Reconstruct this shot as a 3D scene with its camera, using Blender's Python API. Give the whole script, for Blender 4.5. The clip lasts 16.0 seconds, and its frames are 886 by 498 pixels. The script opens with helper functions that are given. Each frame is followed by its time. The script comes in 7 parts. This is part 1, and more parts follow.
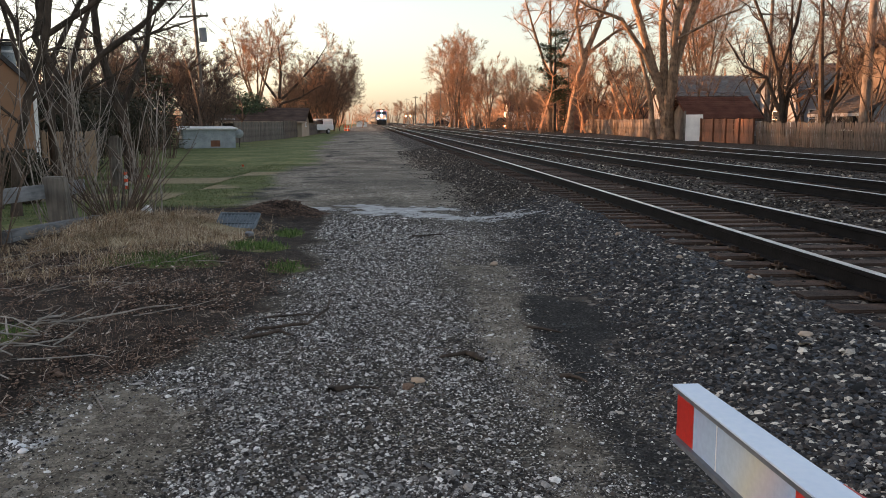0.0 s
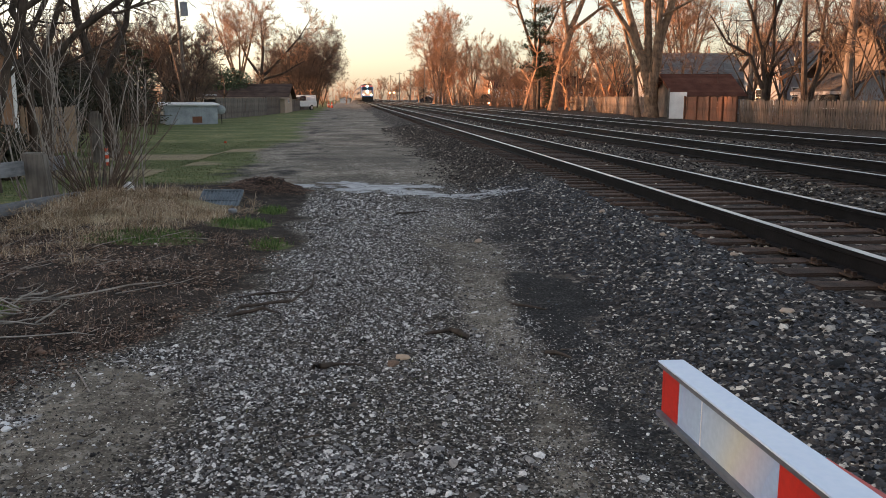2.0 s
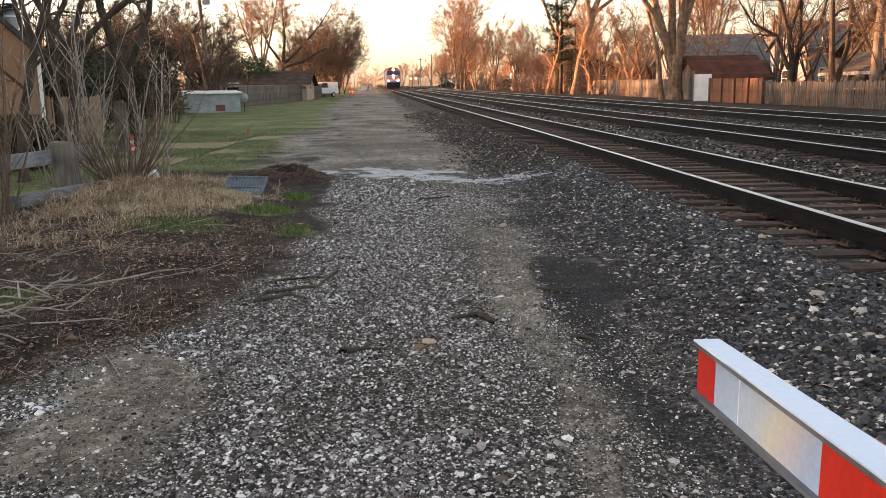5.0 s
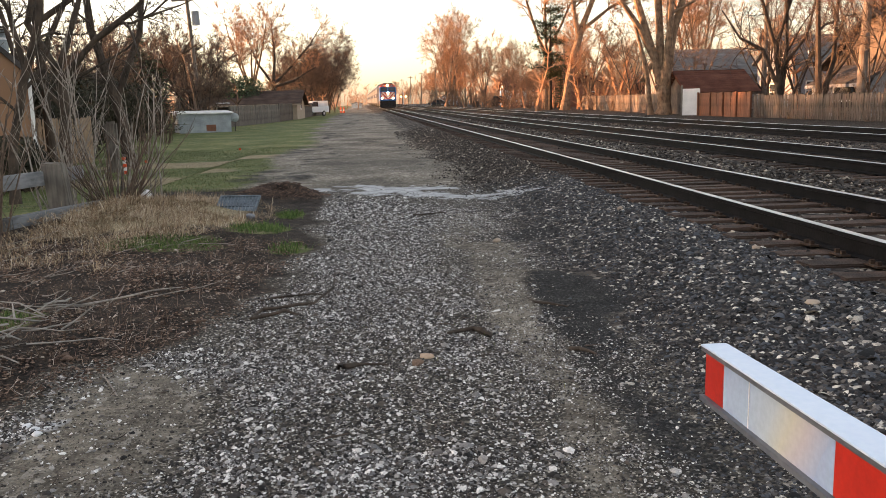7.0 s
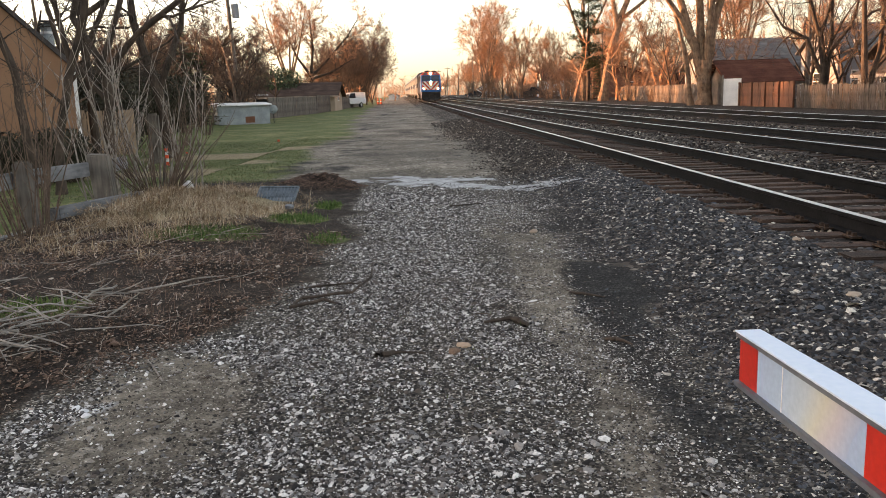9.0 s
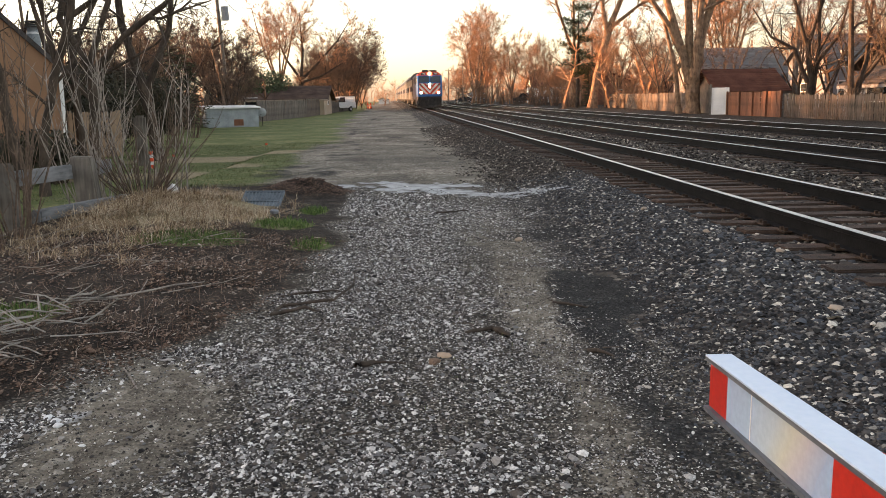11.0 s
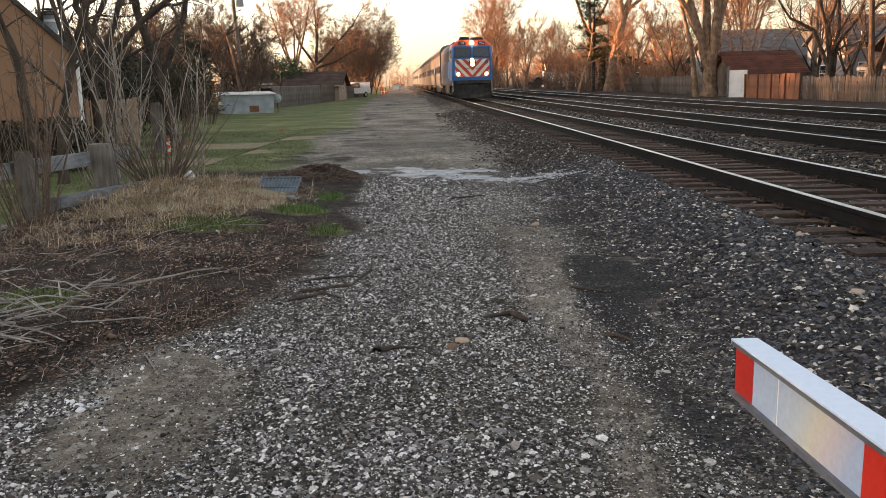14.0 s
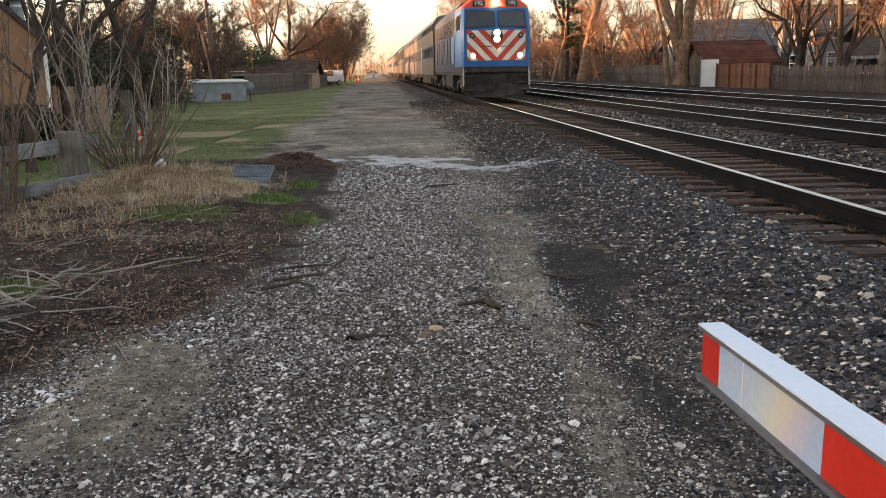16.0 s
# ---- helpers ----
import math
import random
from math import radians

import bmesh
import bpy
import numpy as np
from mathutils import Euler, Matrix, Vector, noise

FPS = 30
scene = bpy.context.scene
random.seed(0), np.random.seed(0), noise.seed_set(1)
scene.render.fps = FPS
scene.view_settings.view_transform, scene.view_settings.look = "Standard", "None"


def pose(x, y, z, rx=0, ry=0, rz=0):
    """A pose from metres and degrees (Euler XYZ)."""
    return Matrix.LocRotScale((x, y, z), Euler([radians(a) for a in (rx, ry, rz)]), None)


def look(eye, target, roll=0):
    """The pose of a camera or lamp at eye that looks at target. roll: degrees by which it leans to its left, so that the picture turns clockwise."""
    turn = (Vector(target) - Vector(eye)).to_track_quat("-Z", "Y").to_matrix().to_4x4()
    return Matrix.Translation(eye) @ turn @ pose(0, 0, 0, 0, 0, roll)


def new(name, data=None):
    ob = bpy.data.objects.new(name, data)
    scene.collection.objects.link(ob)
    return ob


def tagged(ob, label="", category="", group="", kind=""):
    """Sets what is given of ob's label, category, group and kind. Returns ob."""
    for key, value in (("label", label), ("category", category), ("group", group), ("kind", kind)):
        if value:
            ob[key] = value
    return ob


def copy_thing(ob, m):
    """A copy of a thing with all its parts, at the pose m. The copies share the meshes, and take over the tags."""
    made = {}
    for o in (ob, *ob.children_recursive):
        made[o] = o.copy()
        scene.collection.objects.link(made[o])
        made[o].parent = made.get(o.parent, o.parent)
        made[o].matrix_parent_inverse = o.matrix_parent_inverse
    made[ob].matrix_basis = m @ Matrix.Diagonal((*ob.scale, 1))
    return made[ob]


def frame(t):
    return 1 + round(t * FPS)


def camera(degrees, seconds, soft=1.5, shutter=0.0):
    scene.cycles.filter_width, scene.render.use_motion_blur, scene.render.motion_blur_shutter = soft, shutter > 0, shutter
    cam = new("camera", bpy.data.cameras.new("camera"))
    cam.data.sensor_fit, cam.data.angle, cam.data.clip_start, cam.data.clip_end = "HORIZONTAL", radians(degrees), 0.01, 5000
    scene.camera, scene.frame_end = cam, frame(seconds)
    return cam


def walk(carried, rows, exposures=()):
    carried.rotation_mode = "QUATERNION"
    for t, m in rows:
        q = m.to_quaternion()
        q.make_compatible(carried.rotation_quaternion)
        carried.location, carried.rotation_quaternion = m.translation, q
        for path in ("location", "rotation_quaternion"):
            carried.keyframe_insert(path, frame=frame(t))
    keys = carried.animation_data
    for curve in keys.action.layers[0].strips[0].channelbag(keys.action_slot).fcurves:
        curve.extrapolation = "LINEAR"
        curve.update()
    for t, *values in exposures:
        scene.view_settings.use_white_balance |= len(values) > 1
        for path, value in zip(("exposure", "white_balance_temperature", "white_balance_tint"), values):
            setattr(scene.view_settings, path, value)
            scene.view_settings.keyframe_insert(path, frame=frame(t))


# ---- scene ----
cam = camera(56.3, 16.0, soft=0.7)
PATH = [
    (0, (0.014, 0.073, 1.524), (0.129, 2.048, 1.235), -0.2),
    (0.5, (0.015, 0.067, 1.526), (0.14, 2.042, 1.233), 0.2),
    (1, (0.012, 0.074, 1.522), (0.142, 2.046, 1.216), 0.6),
    (1.5, (0.008, 0.078, 1.519), (0.134, 2.047, 1.193), 0.0),
    (2, (0.008, 0.076, 1.523), (0.161, 2.04, 1.18), 0.0),
    (2.5, (0.015, 0.09, 1.516), (0.163, 2.05, 1.148), 0.3),
    (3, (0.014, 0.1, 1.511), (0.14, 2.058, 1.123), 0.2),
    (3.5, (0.006, 0.103, 1.513), (0.125, 2.063, 1.129), -0.3),
    (4, (0.003, 0.1, 1.512), (0.112, 2.058, 1.12), -0.3),
    (6.3, (-0.03, 0.075, 1.494), (0.069, 2.044, 1.153), -1.4),
    (6.5, (-0.033, 0.082, 1.491), (0.077, 2.05, 1.153), -1.5),
    (7, (-0.036, 0.079, 1.496), (0.082, 2.047, 1.16), -1.4),
    (7.5, (-0.04, 0.067, 1.498), (0.059, 2.035, 1.156), -0.5),
    (8, (-0.041, 0.05, 1.498), (0.015, 2.021, 1.162), -0.5),
    (8.5, (-0.039, 0.042, 1.5), (-0.003, 2.013, 1.159), -1.3),
    (9, (-0.043, 0.035, 1.494), (-0.013, 2.003, 1.14), -1.6),
    (9.2, (-0.048, 0.034, 1.502), (-0.021, 2.002, 1.146), -1.5),
    (11.5, (0.008, 0.082, 1.513), (0.07, 2.052, 1.176), -0.8),
    (12, (-0.003, 0.077, 1.512), (0.026, 2.049, 1.179), -0.7),
    (12.5, (-0.014, 0.079, 1.514), (-0.024, 2.047, 1.16), -0.7),
    (13, (-0.012, 0.081, 1.511), (-0.016, 2.046, 1.141), -0.9),
    (13.5, (-0.009, 0.08, 1.512), (0.001, 2.045, 1.138), -1.2),
    (14, (-0.012, 0.083, 1.51), (0.008, 2.047, 1.133), -1.3),
    (14.5, (-0.016, 0.082, 1.51), (0.026, 2.045, 1.132), -1.3),
    (15, (-0.016, 0.069, 1.516), (0.044, 2.032, 1.139), -1.7),
    (15.5, (-0.012, 0.074, 1.511), (0.053, 2.033, 1.118), -1.5),
    (16, (-0.007, 0.072, 1.508), (0.074, 2.03, 1.103), -1.1),
]
walk(cam, [(t, look(eye, target, roll)) for t, eye, target, roll in PATH], [(0, 2.12, 6650, 15), (1.0, 2.12, 6700, 15), (2.0, 2.17, 6700, 16), (2.5, 2.17, 6650, 17), (3.0, 2.48, 6800, 17), (3.5, 2.7, 7100, 18), (9, 2.68, 7250, 17), (16, 2.57, 7250, 17)])


# ---- sky and sun ----
SUN_AZ, SUN_EL = -73.0, 4.0      # degrees from the track's direction (left is negative), degrees up
world = bpy.data.worlds.new("sky")
scene.world = world
world.use_nodes = True
wn = world.node_tree
sky = wn.nodes.new("ShaderNodeTexSky")
sky.sky_type, sky.sun_disc, sky.sun_elevation, sky.sun_rotation = "NISHITA", False, radians(SUN_EL), radians(SUN_AZ)
sky.air_density, sky.dust_density, sky.ozone_density = 1.0, 1.6, 1.5
pale = wn.nodes.new("ShaderNodeHueSaturation")
pale.inputs["Saturation"].default_value = 0.55
wn.links.new(sky.outputs[0], pale.inputs["Color"])
wn.links.new(pale.outputs[0], wn.nodes["Background"].inputs[0])
wn.nodes["Background"].inputs[1].default_value = 0.15
sun = bpy.data.lights.new("sun", "SUN")
sun.energy, sun.angle, sun.color = 3.6, radians(0.6), (1.0, 0.48, 0.21)
sun_ob = new("sun", sun)
sun_dir = Vector((math.sin(radians(SUN_AZ)) * math.cos(radians(SUN_EL)), math.cos(radians(SUN_AZ)) * math.cos(radians(SUN_EL)), math.sin(radians(SUN_EL))))
sun_ob.matrix_world = look(sun_dir * 50, (0, 0, 0))


# ---- the lie of the land ----
def bend(y, at, w):
    d = np.asarray(y, float) - at
    return (np.sqrt(d * d + w * w) + d) / 2


def cx(y):
    """Centre of the nearest track."""
    return 4.48 - 0.0365 * bend(y, 24, 8)


def grade(y):
    return 0.0093 * bend(np.minimum(y, 420), 25, 10)


def smooth(a, b, x):
    k = np.clip((np.asarray(x, float) - a) / (b - a), 0, 1)
    return k * k * (3 - 2 * k)


def lattice(ix, iy, seed):
    h = (ix.astype(np.int64) * 374761393 + iy.astype(np.int64) * 668265263 + seed * 982451653) & 0x7FFFFFFF
    h = ((h ^ (h >> 13)) * 1274126177) & 0x7FFFFFFF
    return ((h ^ (h >> 16)) & 0xFFFF) / 65535.0


def vnoise(x, y, scale, seed=0):
    """Value noise, 0 to 1, with bumps of that size in metres."""
    x, y = np.asarray(x, float) / scale, np.asarray(y, float) / scale
    ix, iy = np.floor(x), np.floor(y)
    fx, fy = x - ix, y - iy
    fx, fy = fx * fx * (3 - 2 * fx), fy * fy * (3 - 2 * fy)
    a, b = lattice(ix, iy, seed), lattice(ix + 1, iy, seed)
    c, d = lattice(ix, iy + 1, seed), lattice(ix + 1, iy + 1, seed)
    return (a * (1 - fx) + b * fx) * (1 - fy) + (c * (1 - fx) + d * fx) * fy


def fbm(x, y, scale, seed=0):
    return (vnoise(x, y, scale, seed) + 0.5 * vnoise(x, y, scale / 2.1, seed + 1) + 0.25 * vnoise(x, y, scale / 4.3, seed + 2)) / 1.75


def strip_x(y):
    """Middle of the strip of bare grit along the edge of the ballast."""
    return np.interp(y, [2.5, 3.4, 3.9, 5.2, 6.5, 8.3, 10], [0.7, 0.77, 0.88, 0.82, 0.86, 1.0, 0.85])


def strip(x, y):
    """How far a spot lies from that strip: 1 at its edge."""
    return np.abs(x - strip_x(y)) / np.interp(y, [3, 5.2, 6.5, 8.3, 10], [0.09, 0.13, 0.2, 0.27, 0.5]) + smooth(9.6, 11.0, y) * 2


def bed_edge(y):
    """Where the weedy bank on the left gives way to the gravel track."""
    return np.interp(y, [2, 3, 4.2, 4.8, 6.2, 9.3, 13, 14.5, 16, 17.5, 21, 34.5, 105, 300],
                     [-3.0, -2.6, -2.0, -1.63, -1.1, -0.9, -1.3, -1.2, -1.7, -2.6, -2.93, -3.65, -6.9, -14])


def blob(x, y, px, py, rx, ry, turn=0.0):
    c, s = math.cos(turn), math.sin(turn)
    u, v = (x - px) * c + (y - py) * s, -(x - px) * s + (y - py) * c
    return np.sqrt((u / rx) ** 2 + (v / ry) ** 2)


def height(x, y):
    x, y = np.asarray(x, float), np.asarray(y, float)
    xs = x - (cx(y) - 4.48)
    z = grade(y) + 0.2 * smooth(1.35, 3.15, xs) + 0.09 * smooth(5.9, 7.0, xs) + 0.15 * smooth(9.7, 10.8, xs) - 0.24 * smooth(13.6, 15.4, xs) + 0.08 * smooth(16, 19, xs)
    left = smooth(0, 1.2, bed_edge(y) - x) * (1 - smooth(14.5, 17, y))
    left = left * (1 - 0.95 * np.exp(-blob(x, y, -2.3, 12.2, 0.6, 0.8) ** 2))
    z = z + left * (0.07 + 0.1 * (fbm(x, y, 0.9, 5) - 0.4))
    z = z + 0.18 * np.exp(-blob(x, y, -3.6, 12.1, 0.8, 1.3) ** 2)
    z = z - 0.22 * smooth(-4.7, -5.6, x) * (1 - smooth(24, 40, y))
    z = z + 0.24 * np.exp(-blob(x, y, -1.9, 14.4, 0.55, 0.5) ** 2) * (0.7 + 0.6 * vnoise(x, y, 0.15, 3))
    ruts = smooth(16, 20, y) * (fbm(x, y, 1.6, 9) - 0.5) * 0.09 * smooth(3.5, 1.0, xs) * smooth(-5, -2, xs)
    near = smooth(30, 14, y) * 0.035 * (fbm(x, y, 0.5, 12) - 0.5)
    return z + ruts + near


def powder(x, y):
    """Spilled white powder across the track."""
    patch = smooth(1.2, 0.6, blob(x, y, -0.1, 15.5, 1.8, 0.85, -0.5) + (fbm(x, y, 0.5, 91) - 0.45) * 2.4 + (fbm(x, y, 0.16, 93) - 0.45) * 1.6)
    tail = smooth(1.2, 0.6, blob(x, y, 0.7, 14.3, 1.0, 0.38, -0.5) + (fbm(x, y, 0.4, 96) - 0.45) * 2.2 + (fbm(x, y, 0.16, 97) - 0.45) * 1.6)
    trail = 0.9 * smooth(1.2, 0.6, blob(x, y, 1.75, 13.7, 1.0, 0.4, -0.15) + (fbm(x, y, 0.2, 95) - 0.45) * 2.5)
    return np.maximum.reduce([patch, tail, trail])


def ground(x, y):
    return float(height(x, y))


# ---- materials ----
def shader(name, rough=0.8, metal=0.0, spec=0.4):
    m = bpy.data.materials.new(name)
    m.use_nodes = True
    b = m.node_tree.nodes["Principled BSDF"]
    b.inputs["Roughness"].default_value, b.inputs["Metallic"].default_value = rough, metal
    b.inputs["Specular IOR Level"].default_value = spec
    return m, m.node_tree, b


def link(nt, a, b):
    nt.links.new(a, b)


def coords(nt):
    return nt.nodes.new("ShaderNodeTexCoord").outputs["Object"]


def noise_tex(nt, scale, detail=4.0, where=None, stretch=None):
    n = nt.nodes.new("ShaderNodeTexNoise")
    n.inputs["Scale"].default_value, n.inputs["Detail"].default_value = scale, detail
    where = where or coords(nt)
    if stretch:
        mp = nt.nodes.new("ShaderNodeMapping")
        mp.inputs["Scale"].default_value = stretch
        link(nt, where, mp.inputs[0])
        where = mp.outputs[0]
    link(nt, where, n.inputs["Vector"])
    return n.outputs["Fac"]


def ramp(nt, fac, stops):
    r = nt.nodes.new("ShaderNodeValToRGB")
    e = r.color_ramp.elements
    while len(e) < len(stops):
        e.new(0.5)
    for k, (p, c) in zip(e, stops):
        k.position, k.color = p, (*c, 1)
    link(nt, fac, r.inputs[0])
    return r.outputs[0]


def mix(nt, fac, a, b, blend="MIX"):
    n = nt.nodes.new("ShaderNodeMix")
    n.data_type, n.blend_type = "RGBA", blend
    for v, i in ((fac, 0), (a, 6), (b, 7)):
        if isinstance(v, (int, float)):
            n.inputs[i].default_value = v
        elif isinstance(v, tuple):
            n.inputs[i].default_value = (*v, 1)
        else:
            link(nt, v, n.inputs[i])
    return n.outputs[2]


def calc(nt, op, a, b=0.0):
    n = nt.nodes.new("ShaderNodeMath")
    n.operation = op
    for v, i in ((a, 0), (b, 1)):
        if isinstance(v, (int, float)):
            n.inputs[i].default_value = v
        else:
            link(nt, v, n.inputs[i])
    return n.outputs[0]


def relief(nt, b, fac, strength, depth):
    n = nt.nodes.new("ShaderNodeBump")
    n.inputs["Strength"].default_value, n.inputs["Distance"].default_value = strength, depth
    link(nt, fac, n.inputs["Height"])
    link(nt, n.outputs[0], b.inputs["Normal"])


def worn(name, c1, c2, scale=3.0, fine=40.0, rough=0.8, metal=0.0, bump=0.3, depth=0.01, vary=0.0, stretch=None, spec=0.4):
    """A surface of two tones, mottled at a coarse and a fine scale; vary: how far one piece differs from the next."""
    m, nt, b = shader(name, rough, metal, spec)
    coarse, grain = noise_tex(nt, scale, 5), noise_tex(nt, fine, 3, stretch=stretch)
    fac = calc(nt, "ADD", calc(nt, "MULTIPLY", coarse, 0.6), calc(nt, "MULTIPLY", grain, 0.4))
    col = ramp(nt, fac, [(0.36, c1), (0.64, c2)])
    if vary:
        info = nt.nodes.new("ShaderNodeObjectInfo").outputs["Random"]
        isl = nt.nodes.new("ShaderNodeNewGeometry").outputs["Random Per Island"]
        r = calc(nt, "FRACT", calc(nt, "ADD", info, isl))
        dark = ramp(nt, r, [(0.0, (1 - vary,) * 3), (1.0, (1 + vary,) * 3)])
        col = mix(nt, 1.0, col, dark, "MULTIPLY")
    link(nt, col, b.inputs["Base Color"])
    relief(nt, b, grain, bump, depth)
    return m


def plain(name, c, rough=0.5, metal=0.0, spec=0.5):
    m, nt, b = shader(name, rough, metal, spec)
    link(nt, ramp(nt, noise_tex(nt, 6, 5), [(0.3, tuple(v * 0.82 for v in c)), (0.7, c)]), b.inputs["Base Color"])
    return m


def stones(name, tones, rough=0.85):
    """Loose stones, each of a tone of its own."""
    m, nt, b = shader(name, rough, 0, 0.3)
    isl = nt.nodes.new("ShaderNodeNewGeometry").outputs["Random Per Island"]
    col = ramp(nt, isl, tones)
    grain = noise_tex(nt, 90, 4)
    col = mix(nt, 1.0, col, ramp(nt, grain, [(0.3, (0.72, 0.72, 0.72)), (0.7, (1.2, 1.2, 1.2))]), "MULTIPLY")
    link(nt, col, b.inputs["Base Color"])
    relief(nt, b, grain, 0.4, 0.004)
    return m


def glow(name, c, strength):
    m, nt, b = shader(name, 0.3)
    b.inputs["Base Color"].default_value = (*c, 1)
    b.inputs["Emission Color"].default_value = (*c, 1)
    b.inputs["Emission Strength"].default_value = strength
    return m


def glass(name, c=(0.02, 0.025, 0.03), rough=0.06):
    m, nt, b = shader(name, rough, 0, 0.8)
    link(nt, ramp(nt, noise_tex(nt, 2, 3), [(0.3, c), (0.8, tuple(v * 1.5 for v in c))]), b.inputs["Base Color"])
    return m


def ground_material():
    m, nt, b = shader("ground", 0.92, 0, 0.2)
    where = coords(nt)
    big, mid, fine = noise_tex(nt, 0.5, 5, where), noise_tex(nt, 5, 6, where), noise_tex(nt, 55, 4, where)
    vor = nt.nodes.new("ShaderNodeTexVoronoi")
    vor.inputs["Scale"].default_value = 75
    link(nt, where, vor.inputs["Vector"])
    cell = nt.nodes.new("ShaderNodeSeparateColor")
    link(nt, vor.outputs["Color"], cell.inputs[0])
    vor2 = nt.nodes.new("ShaderNodeTexVoronoi")
    vor2.inputs["Scale"].default_value = 19
    link(nt, where, vor2.inputs["Vector"])
    cell2 = nt.nodes.new("ShaderNodeSeparateColor")
    link(nt, vor2.outputs["Color"], cell2.inputs[0])
    # Dark base tones stand in for the shade in gaps between stones.
    pebble = mix(nt, 0.15, ramp(nt, cell.outputs[0], [(0.0, (0.006, 0.005, 0.004)), (0.5, (0.032, 0.027, 0.022)), (0.8, (0.12, 0.103, 0.083)), (1.0, (0.48, 0.44, 0.38))]),
                 ramp(nt, mid, [(0.3, (0.1, 0.09, 0.075)), (0.7, (0.24, 0.22, 0.19))]))
    dirt = ramp(nt, calc(nt, "ADD", calc(nt, "MULTIPLY", mid, 0.55), calc(nt, "MULTIPLY", fine, 0.45)), [(0.36, (0.11, 0.094, 0.077)), (0.5, (0.26, 0.228, 0.19)), (0.64, (0.42, 0.38, 0.325))])
    dirt = mix(nt, 0.3, dirt, pebble)
    dirt = mix(nt, 0.28, dirt, ramp(nt, cell2.outputs[1], [(0.0, (0.02, 0.018, 0.015)), (0.5, (0.12, 0.105, 0.085)), (0.85, (0.3, 0.27, 0.23)), (1.0, (0.75, 0.72, 0.66))]))
    dirt = mix(nt, 0.8, dirt, ramp(nt, big, [(0.38, (0.55, 0.53, 0.5)), (0.62, (1.3, 1.28, 1.22))]), "MULTIPLY")
    soil = ramp(nt, calc(nt, "ADD", calc(nt, "MULTIPLY", mid, 0.5), calc(nt, "MULTIPLY", fine, 0.5)), [(0.38, (0.009, 0.007, 0.006)), (0.54, (0.035, 0.026, 0.02)), (0.7, (0.12, 0.085, 0.06))])
    grass = ramp(nt, calc(nt, "ADD", calc(nt, "MULTIPLY", calc(nt, "ADD", big, mid), 0.35), calc(nt, "MULTIPLY", fine, 0.3)), [(0.36, (0.05, 0.066, 0.022)), (0.5, (0.105, 0.13, 0.045)), (0.64, (0.27, 0.245, 0.12))])
    coal = ramp(nt, calc(nt, "ADD", calc(nt, "MULTIPLY", mid, 0.5), calc(nt, "MULTIPLY", cell.outputs[1], 0.5)), [(0.3, (0.007, 0.007, 0.007)), (0.65, (0.028, 0.027, 0.027)), (0.97, (0.14, 0.135, 0.13))])
    white = ramp(nt, calc(nt, "ADD", calc(nt, "MULTIPLY", mid, 0.5), calc(nt, "MULTIPLY", fine, 0.5)), [(0.35, (0.22, 0.22, 0.22)), (0.6, (0.55, 0.56, 0.57))])
    # The ballast base also carries the deep shade between its stones.
    ball = ramp(nt, cell2.outputs[0], [(0.0, (0.007, 0.006, 0.006)), (0.5, (0.032, 0.026, 0.023)), (0.88, (0.085, 0.07, 0.06)), (1.0, (0.42, 0.37, 0.31))])
    straw = ramp(nt, fine, [(0.35, (0.13, 0.1, 0.06)), (0.65, (0.42, 0.34, 0.21))])
    masks = {}
    for layer in ("cover", "dust"):
        a = nt.nodes.new("ShaderNodeAttribute")
        a.attribute_name = layer
        s = nt.nodes.new("ShaderNodeSeparateColor")
        link(nt, a.outputs["Color"], s.inputs[0])
        masks[layer] = (*s.outputs, a.outputs["Alpha"])

    def edge(v, soft=0.5):
        n = nt.nodes.new("ShaderNodeMapRange")
        n.inputs[1].default_value, n.inputs[2].default_value = 0.5 - soft / 2, 0.5 + soft / 2
        link(nt, calc(nt, "ADD", v, calc(nt, "MULTIPLY", calc(nt, "SUBTRACT", mid, 0.5), 0.7)), n.inputs[0])
        return n.outputs[0]

    col = pebble
    for v, c in ((masks["dust"][2], dirt), (masks["cover"][3], straw), (masks["cover"][1], soil), (masks["cover"][0], grass), (masks["dust"][1], ball), (masks["cover"][2], coal), (masks["dust"][0], white)):
        col = mix(nt, edge(v), col, c)
    link(nt, col, b.inputs["Base Color"])
    relief(nt, b, calc(nt, "ADD", calc(nt, "MULTIPLY", vor.outputs["Distance"], -0.8), calc(nt, "ADD", fine, mid)), 0.7, 0.02)
    return m


